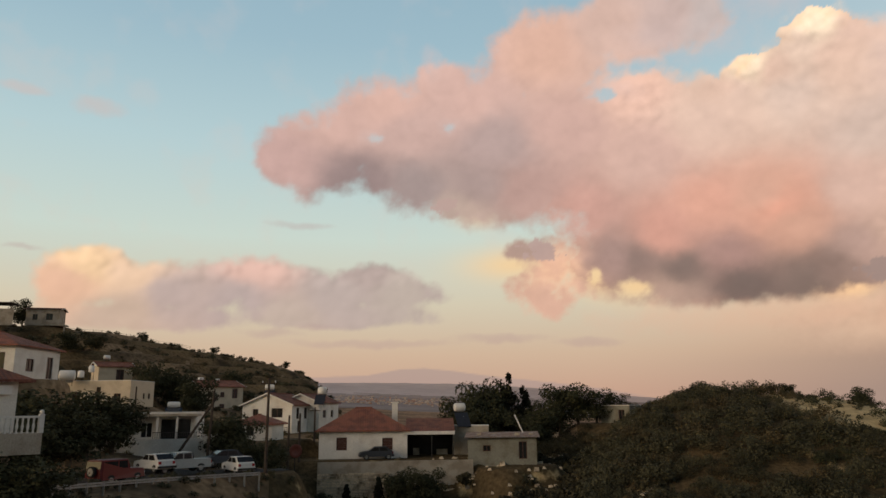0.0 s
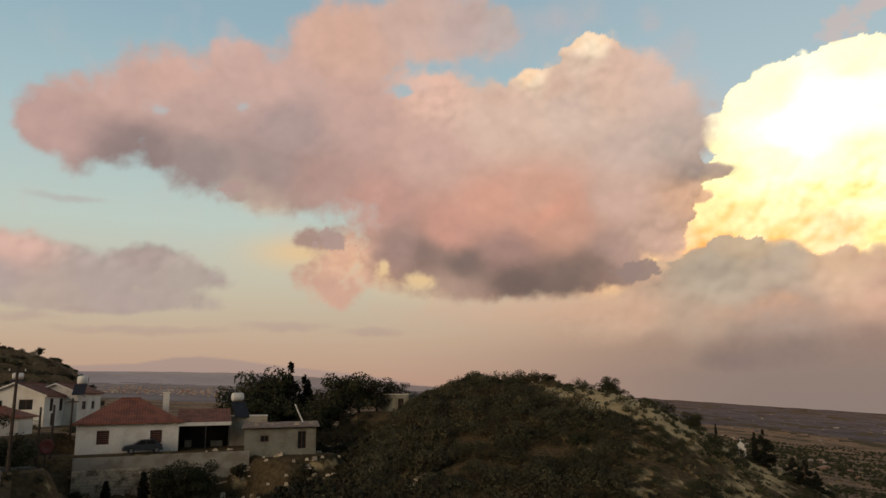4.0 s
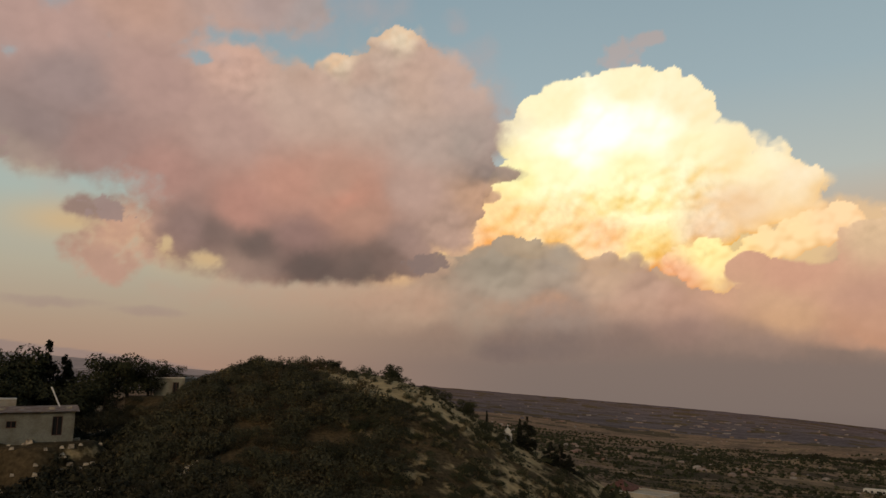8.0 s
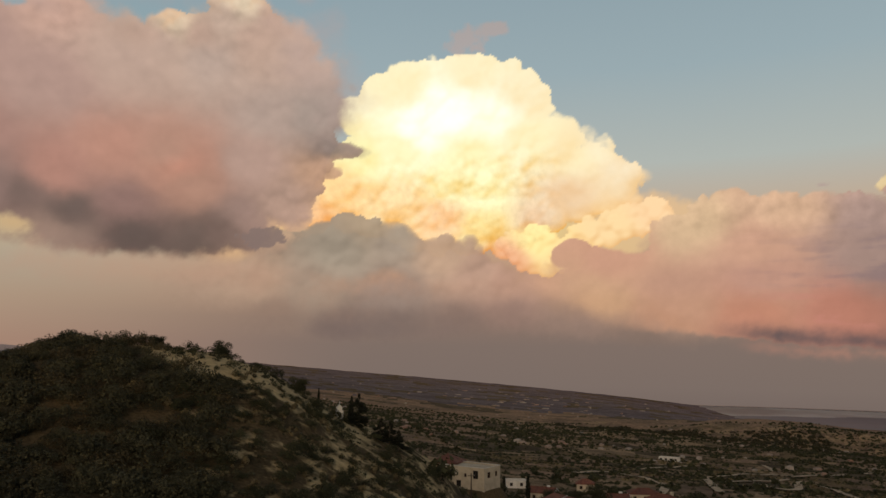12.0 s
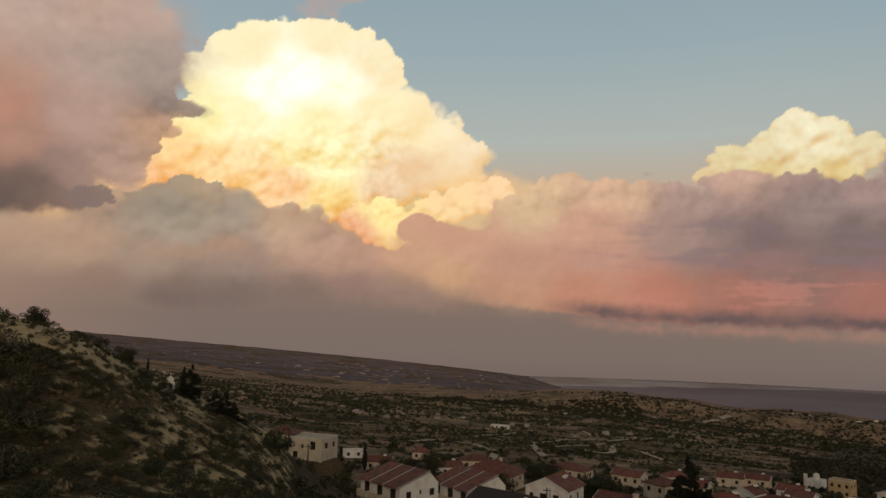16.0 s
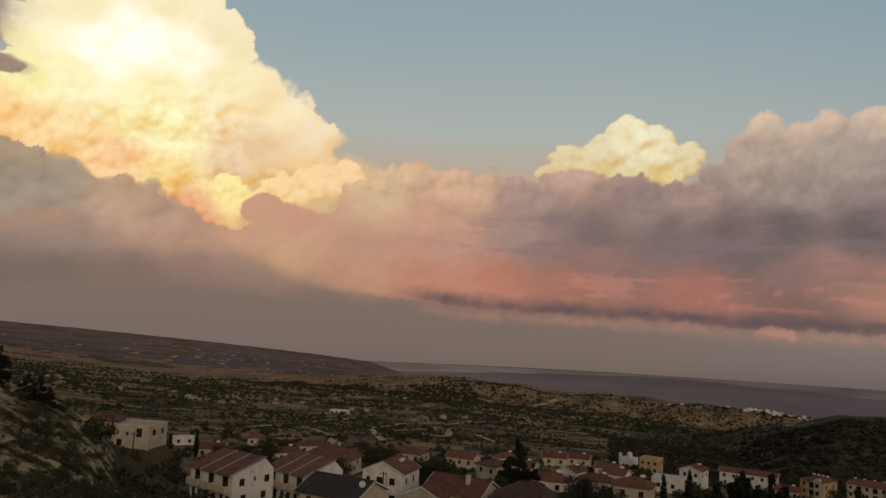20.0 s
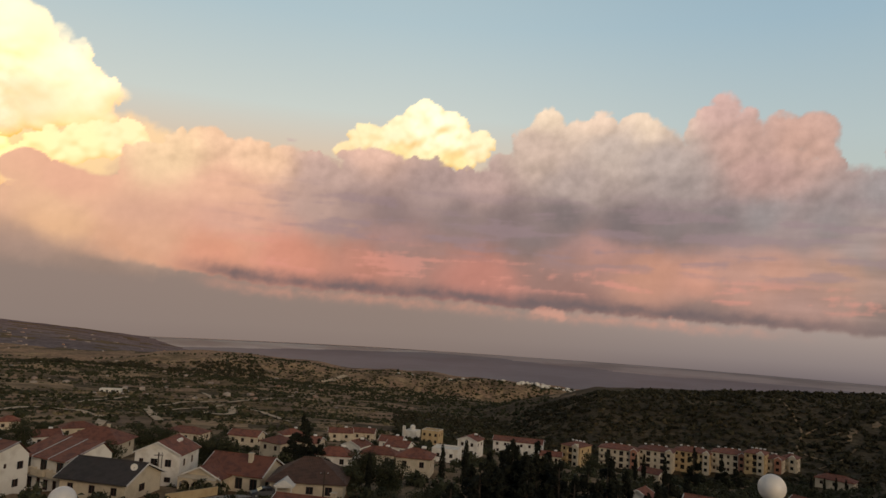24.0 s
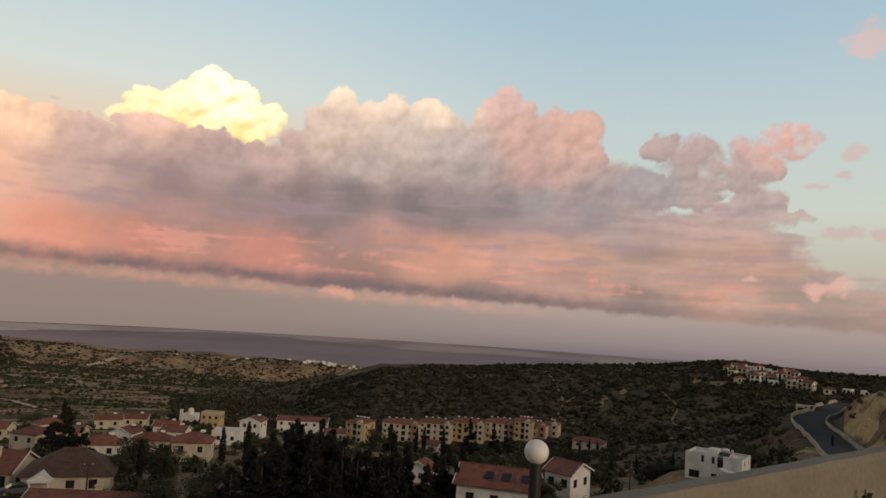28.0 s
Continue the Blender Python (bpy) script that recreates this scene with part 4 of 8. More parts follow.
BASE_TINTS = [(18.4, 10.2, 128, 110, 106), (15.2, 11.0, 140, 118, 113), (29.3, 9.7, 136, 114, 108), (22.8, 8.8, 116, 100, 97), (26.7, 8.6, 126, 108, 103), (30.6, 10.5, 180, 150, 142),
        (13.8, 11.2, 170, 140, 135), (37.2, 16.2, 160, 142, 136), (36.2, 14.4, 205, 165, 140), (8.8, 10.8, 232, 186, 162), (8.8, 8.1, 220, 178, 160), (17.4, 8.5, 188, 158, 146),
        (6.6, 12.1, 176, 150, 142), (1.1, 15.4, 190, 168, 160), (22.0, 11.0, 176, 140, 134), (34.2, 27.7, 206, 186, 182)]
HOLES = [(-5.6, 21.0, 0.9, 0.5), (0.7, 21.9, 0.7, 0.4), (13.6, 23.5, 1.1, 0.4), (15.2, 9.0, 1.5, 0.8), (5.3, 10.7, 1.5, 0.6), (12.1, 10.0, 0.5, 0.6), (22.7, 25.4, 1.0, 0.9)]
CLIPS = [(31.8, 8.9, 2.1, 0.6), (7.8, 12.1, 1.5, 0.6), (0.2, 15.4, 0.8, 0.5)]
GREAT = GREAT_WEST + GREAT_CORE + [(22.8, 9.3, 10.0, 1.8), (15, 10.8, 5, 1.7)]
crisp_at = np.clip(bumps([(24.5, 24, 2.0, 1.4, 1.0), (29.5, 26, 2.6, 1.7, 1.0), (17, 22.8, 2.6, 1.8, 0.8), (30, 22, 5, 3, 0.3), (37.5, 15, 3, 3, 0.8), (34, 11, 3, 2.5, 0.6), (10, 10, 4, 3, 0.4)]), 0, 1)
d_soft = np.maximum(cover(GREAT, 0.9, 0.35, 71, 0.5, 0.3, 1.18) + 0.22, 0.8 * cover(GREAT_RAGS, 0.9, 0.6, 73, 0.9, 0.6, 1.3) + 0.2)
rise = relief(GREAT, 72, ((100, 1.0, 2.4), (600, 0.45, 1.0), (1600, 0.22, 0.5)), 0.5)
d_crisp = np.clip(rise * 0.45 + 0.3 * window(CURLS, 79) + 0.1 * window(DRIFT, 79) - 0.05, -0.6, 1.2)
d = d_soft + (d_crisp - d_soft) * crisp_at * 0.8 - 0.85 * spots_in(HOLES)
fine = grain_of(rise, (0.0, 0.6, 0.5), 1, 10, 0.5)
tint = tinted(GREAT_TINTS + CORE_TINTS + BASE_TINTS + [(32, 25.2, 214, 182, 168), (26.6, 23.6, 222, 188, 172), (31, 23.4, 222, 190, 174), (22.5, 23, 226, 192, 176), (25.7, 14.0, 232, 168, 147)], 0.98, 0.7, 75, 1.0)
tint = tint * (1 + 0.20 * smooth(26, 37, A))[..., None]
tint = tint * (1 + fine * (0.06 + 0.30 * crisp_at) + 0.16 * window(DRIFT, 74) + 0.10 * window(BROAD, 76))[..., None]
rim = smooth(0.02, 0.25, d) * (1 - smooth(0.3, 0.8, d)) * np.clip(bumps([(24.4, 24.6, 1.4, 0.9, 1.0), (29.6, 26.3, 2.2, 1.2, 1.0), (16.4, 24.2, 2, 0.8, 0.4), (9, 10, 3, 2, 0.5), (34, 9.8, 3, 1.6, 1.0), (29.5, 8.2, 2, 1, 1.0), (37, 13.5, 2.5, 2.5, 0.7)]), 0, 1)
tint = mixc(tint, np.ones_like(tint) * np.array(lin(255, 206, 160)) * 1.2, rim * 0.75)
glow = mixc(glow, tint, smooth(0, 0.85 - 0.62 * crisp_at, d) * 0.97)
curdled = np.where(d > 0.1, 0.04 + 0.2 * crisp_at, curdled)
thin = cover([(-0.8, 26.9, 1.2, 1.8), (14.1, 23.8, 2.9, 1.3), (-5.6, 21.0, 1.3, 0.8), (0.7, 21.9, 1.2, 0.8), (20, 27.0, 7, 2.6), (27, 28.4, 5, 1.8), (34.3, 27.7, 1.6, 1.2), (36.6, 24.9, 2.0, 2.2), (35, 22.5, 3.6, 3.5), (38, 20, 3, 4), (20, 6.5, 10, 1.6), (29, 6.2, 8, 1.8)], 1.2, 0.5, 83, 0.7, 0.3)
glow = lay(glow, thin, 1.8, ramp_of(E, [(4, (200, 158, 136)), (8, (226, 176, 146)), (20, (206, 180, 172)), (30, (206, 184, 180))], 1.1), 0.45)
d = cover(CLIPS, 1.6, 0.9, 81, 2.4, 3.2, 1.2) + 0.1
glow = lay(glow, d, 0.5, ramp_of(A, [(5, (176, 150, 142)), (28, (150, 128, 120))], 1.15), 0.9)
RAD = 4960.0
seen = (sky_el > -5.3) & (sky_el < 33.0)
A, E, glow = A[seen], E[seen], glow[seen]

dome = np.stack([RAD * np.cos(np.radians(E)) * np.sin(np.radians(A)), RAD * np.cos(np.radians(E)) * np.cos(np.radians(A)), EYE + RAD * np.sin(np.radians(E))], -1)
sky_mesh = grid_mesh("sky_backdrop", dome, A.shape)
radiance = sky_mesh.attributes.new("radiance", "FLOAT_COLOR", "POINT")
radiance.data.foreach_set("color", np.concatenate([glow.reshape(-1, 3), curdled[seen].reshape(-1, 1)], 1).astype(np.float32).ravel())
sky_mat = bpy.data.materials.new("evening_sky")
sky_mat.use_nodes = True
sky_mat.cycles.emission_sampling = "NONE"
sn, sl = sky_mat.node_tree.nodes, sky_mat.node_tree.links
sn.remove(sn["Principled BSDF"])
emit, attr = sn.new("ShaderNodeEmission"), sn.new("ShaderNodeAttribute")
attr.attribute_name = "radiance"
# fine curdling of the crisp cloud heads
where, curd, grain, plus, tinted_by = [sn.new("ShaderNode" + k) for k in ("TexCoord", "TexNoise", "Math", "Math", "VectorMath")]
curd.inputs["Scale"].default_value, curd.inputs["Detail"].default_value, curd.inputs["Roughness"].default_value = 0.024, 4.0, 0.5
sl.new(where.outputs["Object"], curd.inputs["Vector"])
grain.operation, plus.operation, tinted_by.operation = "SUBTRACT", "MULTIPLY_ADD", "SCALE"
grain.inputs[1].default_value, plus.inputs[2].default_value = 0.5, 1.0
sl.new(curd.outputs["Fac"], grain.inputs[0])
sl.new(grain.outputs["Value"], plus.inputs[0])
sl.new(attr.outputs["Alpha"], plus.inputs[1])
sl.new(attr.outputs["Color"], tinted_by.inputs[0])
sl.new(plus.outputs["Value"], tinted_by.inputs["Scale"])
sl.new(tinted_by.outputs["Vector"], emit.inputs["Color"])
sl.new(emit.outputs["Emission"], sn["Material Output"].inputs["Surface"])
sky_mesh.materials.append(sky_mat)
sky = tagged(new("sky_backdrop", sky_mesh), "evening sky with pink and golden cumulus clouds and hazy painted mountains", "sky", kind="structure")


# ---- building blocks ----
class Shape:
    """Corners and faces of one part."""

    def __init__(self):
        self.v, self.f = [], []

    def quad(self, *pts):
        n = len(self.v)
        self.v += [tuple(p) for p in pts]
        self.f.append(tuple(range(n, n + len(pts))))
        return self

    def box(self, x0, x1, y0, y1, z0, z1):
        n = len(self.v)
        self.v += [(x, y, z) for z in (z0, z1) for x, y in ((x0, y0), (x1, y0), (x1, y1), (x0, y1))]
        self.f += [tuple(n + k for k in q) for q in ((3, 2, 1, 0), (4, 5, 6, 7), (0, 1, 5, 4), (1, 2, 6, 5), (2, 3, 7, 6), (3, 0, 4, 7))]
        return self

    def tube(self, a, b, ra, rb=None, sides=8):
        """A closed, tapered rod from a to b."""
        a, b = Vector(a), Vector(b)
        rb = ra if rb is None else rb
        turn = (b - a).to_track_quat("Z", "Y")
        n = len(self.v)
        for c, r in ((a, ra), (b, rb)):
            self.v += [tuple(c + turn @ Vector((r * math.cos(2 * math.pi * k / sides), r * math.sin(2 * math.pi * k / sides), 0))) for k in range(sides)]
        self.f += [(n + k, n + (k + 1) % sides, n + sides + (k + 1) % sides, n + sides + k) for k in range(sides)]
        self.f += [tuple(n + sides - 1 - k for k in range(sides)), tuple(n + sides + k for k in range(sides))]
        return self

    def rings(self, rows):
        """A skin over rings of equal length."""
        n, m = len(self.v), len(rows[0])
        for row in rows:
            self.v += [tuple(p) for p in row]
        for i in range(len(rows) - 1):
            for k in range(m):
                self.f.append((n + i * m + k, n + i * m + (k + 1) % m, n + (i + 1) * m + (k + 1) % m, n + (i + 1) * m + k))
        self.f += [tuple(n + m - 1 - k for k in range(m)), tuple(n + (len(rows) - 1) * m + k for k in range(m))]
        return self

    def ball(self, c, r, rings=10, sides=16, squash=1.0):
        rows = []
        for i in range(rings + 1):
            t = math.pi * (i + 0.02) / (rings + 0.04) - math.pi / 2
            rows.append([(c[0] + r * math.cos(t) * math.cos(2 * math.pi * k / sides), c[1] + r * math.cos(t) * math.sin(2 * math.pi * k / sides), c[2] + r * squash * math.sin(t)) for k in range(sides)])
        return self.rings(rows)

    def mesh(self, name, material=None, smooth_faces=False):
        me = bpy.data.meshes.new(name)
        me.from_pydata(self.v, [], self.f)
        if smooth_faces:
            me.polygons.foreach_set("use_smooth", [True] * len(me.polygons))
        if material:
            me.materials.append(material)
        return me


def part(name, shape, material, parent, label="", at=None, rounded=False):
    """One mesh object under a thing or a part."""
    me = shape if isinstance(shape, bpy.types.Mesh) else shape.mesh(name, material, rounded)
    ob = new(name, me)
    ob.parent = parent
    if at is not None:
        ob.matrix_basis = at
    return tagged(ob, label)


def thing(name, label, category, group="", m=None, kind=""):
    ob = new(name)
    ob.empty_display_size = 0.3
    if m is not None:
        ob.matrix_basis = m
    return tagged(ob, label, category, group, kind)


def stand(az, r, turn=0.0, z=None):
    """A pose on the ground; a thing's front (its -y side) looks at the terrace, turned by so many degrees."""
    p = spot(az, r) if z is None else Vector((*spot(az, r, 0)[:2], EYE + z))
    return pose(*p, 0, 0, turn - az)


WALL_WHITE = material("white_render", (0.72, 0.69, 0.63), 0.9, 0.10, 0.5, 0.15, tone=(0.60, 0.56, 0.50), fine=20)
WALL_CREAM = material("cream_render", (0.56, 0.48, 0.36), 0.9, 0.10, 0.5, 0.15, tone=(0.46, 0.39, 0.29), fine=20)
WALL_YELLOW = material("yellow_render", (0.50, 0.37, 0.20), 0.9, 0.12, 0.5, 0.15, tone=(0.44, 0.31, 0.16), fine=20)
WALL_SALMON = material("salmon_render", (0.40, 0.19, 0.125), 0.9, 0.12, 0.5, 0.15, tone=(0.33, 0.155, 0.10), fine=20)
WALL_GREY = material("grey_green_render", (0.20, 0.20, 0.165), 0.9, 0.2, 0.7, 0.2, tone=(0.15, 0.14, 0.11), fine=15)
CONCRETE = material("weathered_concrete", (0.36, 0.32, 0.26), 0.9, 0.2, 0.8, 0.3, tone=(0.26, 0.22, 0.17), fine=15)
PARAPET_PAINT = material("parapet_paint", (0.185, 0.162, 0.128), 0.85, 0.10, 1.2, 0.15, tone=(0.15, 0.13, 0.102), fine=30)
TRIM_WHITE = material("white_trim", (0.66, 0.64, 0.60), 0.7, 0.08, 1.0, 0.05)
SHUTTER = material("brown_shutter", (0.075, 0.028, 0.018), 0.7, 0.2, 3.0, 0.2)
METAL_DARK = material("dark_metal", (0.035, 0.035, 0.035), 0.5, 0.2, 3.0, 0.1, metal=0.5)
GALVANISED = material("galvanised_steel", (0.30, 0.30, 0.29), 0.5, 0.2, 2.0, 0.1, metal=0.7)
WOOD_POLE = material("tarred_timber", (0.06, 0.042, 0.03), 0.9, 0.3, 2.0, 0.3)
TANK_WHITE = material("tank_white", (0.72, 0.70, 0.66), 0.45, 0.06, 1.5, 0.05)
PANEL_BLACK = material("collector_glass", (0.03, 0.032, 0.04), 0.15, 0.1, 2.0, 0.0)
ASPHALT = material("asphalt", (0.06, 0.058, 0.056), 0.95, 0.2, 0.6, 0.3, fine=30)
ASPHALT.node_tree.nodes["Principled BSDF"].inputs["Specular IOR Level"].default_value = 0.1
PAVING = material("pale_paving", (0.30, 0.265, 0.225), 0.9, 0.2, 0.3, 0.2, tone=(0.22, 0.19, 0.16))
TRACK = material("pale_track", (0.52, 0.40, 0.27), 0.95, 0.2, 0.2, 0.2, tone=(0.40, 0.30, 0.20))
RUST = material("rusty_sheet", (0.20, 0.125, 0.09), 0.8, 0.3, 1.5, 0.2, tone=(0.30, 0.25, 0.22))
GLASS = material("window_glass", (0.018, 0.019, 0.021), 0.12, 0.2, 0.5, 0.0)
# near-black colour that stands for shade inside openings
PAINTED_SHADE = material("painted_interior_shade", (0.03, 0.026, 0.022), 0.9, 0.2, 1.0, 0.0)


def tiles(name, base, tone):
    """Clay tiles: rows of rolls, mottled."""
    m = material(name, base, 0.85, 0.28, 0.9, 0.0, tone=tone, fine=12, spread=0.18)
    n, l = m.node_tree.nodes, m.node_tree.links
    co, bump = n.new("ShaderNodeTexCoord"), n.new("ShaderNodeBump")
    total = None
    for axis in ("X", "Y"):
        w = n.new("ShaderNodeTexWave")
        w.bands_direction = axis
        w.inputs["Scale"].default_value, w.inputs["Distortion"].default_value = 1.1, 0.4
        l.new(co.outputs["Object"], w.inputs["Vector"])
        if total is None:
            total = w.outputs["Fac"]
        else:
            add = n.new("ShaderNodeMath")
            add.operation = "ADD"
            l.new(total, add.inputs[0])
            l.new(w.outputs["Fac"], add.inputs[1])
            total = add.outputs["Value"]
    bump.inputs["Strength"].default_value, bump.inputs["Distance"].default_value = 0.7, 0.08
    l.new(total, bump.inputs["Height"])
    l.new(bump.outputs["Normal"], n["Principled BSDF"].inputs["Normal"])
    return m


ROOF_RED = tiles("red_clay_tiles", (0.225, 0.082, 0.052), (0.145, 0.056, 0.040))
ROOF_BROWN = tiles("brown_clay_tiles", (0.115, 0.062, 0.045), (0.08, 0.045, 0.034))
ROOF_SLATE = tiles("dark_roof_tiles", (0.045, 0.036, 0.034), (0.032, 0.027, 0.025))

# ---- houses ----
WINDOWS = {}


def window_meshes(w, h, style):
    key = (round(w, 2), round(h, 2), style)
    if key not in WINDOWS:
        fr, t = Shape(), 0.07
        for x0, x1, z0, z1 in ((-w / 2, w / 2, 0, t), (-w / 2, w / 2, h - t, h), (-w / 2, -w / 2 + t, t, h - t), (w / 2 - t, w / 2, t, h - t), (-t / 2, t / 2, t, h - t)):
            fr.box(x0, x1, -0.05, 0.03, z0, z1)
        pane = Shape()
        if style == "shutter":
            for k in range(6):
                z = t + (h - 2 * t) * k / 6
                pane.box(-w / 2 + t, w / 2 - t, -0.04, 0.0, z + 0.01, z + (h - 2 * t) / 6 - 0.01)
        else:
            pane.box(-w / 2 + t, w / 2 - t, -0.005, 0.01, t, h - t)
        WINDOWS[key] = (fr.mesh("window", SHUTTER if style != "white" else TRIM_WHITE), pane.mesh("pane", SHUTTER if style == "shutter" else GLASS))
    return WINDOWS[key]


def facade(shape, start, along, out, length, z0, z1, openings, depth=0.2):
    """A wall with openings (centre along it, sill, width, height) that go into it."""
    along, out = Vector(along), Vector(out)
    xs = sorted({0.0, length, *[v for c, s, w, h in openings for v in (c - w / 2, c + w / 2)]})
    zs = sorted({z0, z1, *[v for c, s, w, h in openings for v in (s, s + h)]})
    at = lambda x, z, d=0.0: Vector(start) + along * x - out * d + Vector((0, 0, z))
    for i in range(len(xs) - 1):
        for j in range(len(zs) - 1):
            cx, cz = (xs[i] + xs[i + 1]) / 2, (zs[j] + zs[j + 1]) / 2
            if not any(abs(cx - c) < w / 2 and s < cz < s + h for c, s, w, h in openings):
                shape.quad(at(xs[i], zs[j]), at(xs[i + 1], zs[j]), at(xs[i + 1], zs[j + 1]), at(xs[i], zs[j + 1]))
    for c, s, w, h in openings:
        a, b, lo, hi = c - w / 2, c + w / 2, s, s + h
        shape.quad(at(a, lo), at(b, lo), at(b, lo, depth), at(a, lo, depth)).quad(at(a, hi), at(a, hi, depth), at(b, hi, depth), at(b, hi))
        shape.quad(at(a, lo), at(a, lo, depth), at(a, hi, depth), at(a, hi)).quad(at(b, lo), at(b, hi), at(b, hi, depth), at(b, lo, depth))


def roof_shape(kind, w, d, h, rise, over):
    """A tiled roof as a closed slab over the eaves."""
    s, t = Shape(), 0.16
    x, y = w / 2 + over, d / 2 + over
    drop = rise * over / (d / 2 if kind == "hip" or kind == "gable" else w / 2)
    e = h - drop * 0.6
    if kind == "hip":
        ridge = max(0.0, (w - d) / 2) if w >= d else 0.0
        ry = max(0.0, (d - w) / 2) if d > w else 0.0
        top = [(-ridge, -ry), (ridge, ry)]
        c = [(-x, -y), (x, -y), (x, y), (-x, y)]
        for dz, flip in ((t, False), (0, True)):
            p, q = [(cx, cy, e + dz) for cx, cy in c], [(tx, ty, h + rise + dz) for tx, ty in top]
            faces = [(p[0], p[1], q[1], q[0]), (p[1], p[2], q[1]), (p[2], p[3], q[0], q[1]), (p[3], p[0], q[0])] if w >= d else \
                    [(p[0], p[1], q[0]), (p[1], p[2], q[1], q[0]), (p[2], p[3], q[1]), (p[3], p[0], q[0], q[1])]
            for f in faces:
                s.quad(*(reversed(f) if flip else f))
        for k in range(4):
            a, b = c[k], c[(k + 1) % 4]
            s.quad((*a, e), (*b, e), (*b, e + t), (*a, e + t))
        ends = ((-ridge, -ry, h + rise + t), (ridge, ry, h + rise + t))
    else:
        if kind == "front":
            x, y = y, x
        for side in (-1, 1):
            p = [(-x, side * y, e), (x, side * y, e), (x, 0, h + rise), (-x, 0, h + rise)]
            q = [(a, b, c + t) for a, b, c in p]
            s.quad(*q).quad(*reversed(p))
            for k in range(4):
                s.quad(p[k], p[(k + 1) % 4], q[(k + 1) % 4], q[k])
        ends = ((-x, 0, h + rise + t), (x, 0, h + rise + t))
        if kind == "front":
            s.v = [(-b, a, c) for a, b, c in s.v]
            ends = tuple((-b, a, c) for a, b, c in ends)
    return s, ends


def house(m, label, w, d, h, roof="hip", rise=1.6, walls=WALL_WHITE, cover_mat=ROOF_RED, over=0.45, front=(), right=(), left=(), back=(), style="plain", chimney=None, group="houses", sink=2.5, name="house"):
    """A house on its plinth. Each wall's openings: centre along the wall from its left end, sill, width, height."""
    ob = thing(name, label, "house", group, m)
    s = Shape()
    sides = ((front, (-w / 2, -d / 2), (1, 0, 0), (0, -1, 0), w), (right, (w / 2, -d / 2), (0, 1, 0), (1, 0, 0), d),
             (back, (w / 2, d / 2), (-1, 0, 0), (0, 1, 0), w), (left, (-w / 2, d / 2), (0, -1, 0), (-1, 0, 0), d))
    for openings, start, along, out, length in sides:
        facade(s, (*start, 0), along, out, length, -sink, h, list(openings))
        turn = math.atan2(out[0], -out[1])
        for c, sill, ow, oh in openings:
            fr, pane = window_meshes(ow, oh, style)
            at = Matrix.Translation((start[0] + along[0] * c - out[0] * 0.15, start[1] + along[1] * c - out[1] * 0.15, sill)) @ Matrix.Rotation(turn, 4, "Z")
            wob = part("door" if sill < 0.1 and oh > 1.9 else "window", fr, None, ob, at=at)
            part("pane", pane, None, wob)
    if roof == "flat":
        s.quad((-w / 2, -d / 2, h - 0.3), (w / 2, -d / 2, h - 0.3), (w / 2, d / 2, h - 0.3), (-w / 2, d / 2, h - 0.3))
        part("wall", s, walls, ob)
        cap = Shape()
        for x0, x1, y0, y1 in ((-w / 2, w / 2, -d / 2, -d / 2 + 0.2), (-w / 2, w / 2, d / 2 - 0.2, d / 2), (-w / 2, -w / 2 + 0.2, -d / 2 + 0.2, d / 2 - 0.2), (w / 2 - 0.2, w / 2, -d / 2 + 0.2, d / 2 - 0.2)):
            cap.box(x0 - 0.03 * (x0 < 0), x1 + 0.03 * (x1 > 0), y0 - 0.03 * (y0 < 0), y1 + 0.03 * (y1 > 0), h + 0.003, h + 0.1)
        part("parapet_cap", cap, TRIM_WHITE, ob)
        return ob
    if roof == "gable":
        s.quad((w / 2, -d / 2, h), (w / 2, d / 2, h), (w / 2, 0, h + rise)).quad((-w / 2, d / 2, h), (-w / 2, -d / 2, h), (-w / 2, 0, h + rise))
    if roof == "front":
        s.quad((-w / 2, -d / 2, h), (w / 2, -d / 2, h), (0, -d / 2, h + rise)).quad((w / 2, d / 2, h), (-w / 2, d / 2, h), (0, d / 2, h + rise))
    part("wall", s, walls, ob)
    rs, ends = roof_shape(roof, w, d, h, rise, over)
    rob = part("roof", rs, cover_mat, ob)
    part("ridge_cap", Shape().tube(ends[0], (ends[1][0] + 0.01, ends[1][1], ends[1][2]), 0.11, sides=6), cover_mat, rob)
    if roof in ("gable", "front"):   # white barge boards
        x, y = (w / 2 + over, d / 2 + over) if roof == "gable" else (d / 2 + over, w / 2 + over)
        drop = rise * over / (d / 2 if roof == "gable" else w / 2) * 0.6
        for ex in (-x, x):
            s2 = Shape()
            for side in (-1, 1):
                a, b = (ex, side * y, h - drop), (ex, 0, h + rise)
                o = 0.06 if ex > 0 else -0.06
                s2.quad((a[0] + o, a[1], a[2] - 0.06), (b[0] + o, b[1], b[2] - 0.06), (b[0] + o, b[1], b[2] + 0.18), (a[0] + o, a[1], a[2] + 0.18))
                s2.quad((a[0] + o, a[1], a[2] + 0.18), (b[0] + o, b[1], b[2] + 0.18), (b[0] - o, b[1], b[2] + 0.18), (a[0] - o, a[1], a[2] + 0.18))
            if roof == "front":
                s2.v = [(-b, a, c) for a, b, c in s2.v]
            part("barge_board", s2, TRIM_WHITE, rob)
    if chimney:
        cx, cy = chimney
        part("chimney", Shape().box(cx - 0.35, cx + 0.35, cy - 0.35, cy + 0.35, h, h + rise + 0.7).box(cx - 0.45, cx + 0.45, cy - 0.45, cy + 0.45, h + rise + 0.703, h + rise + 0.85), walls, rob)
    return ob


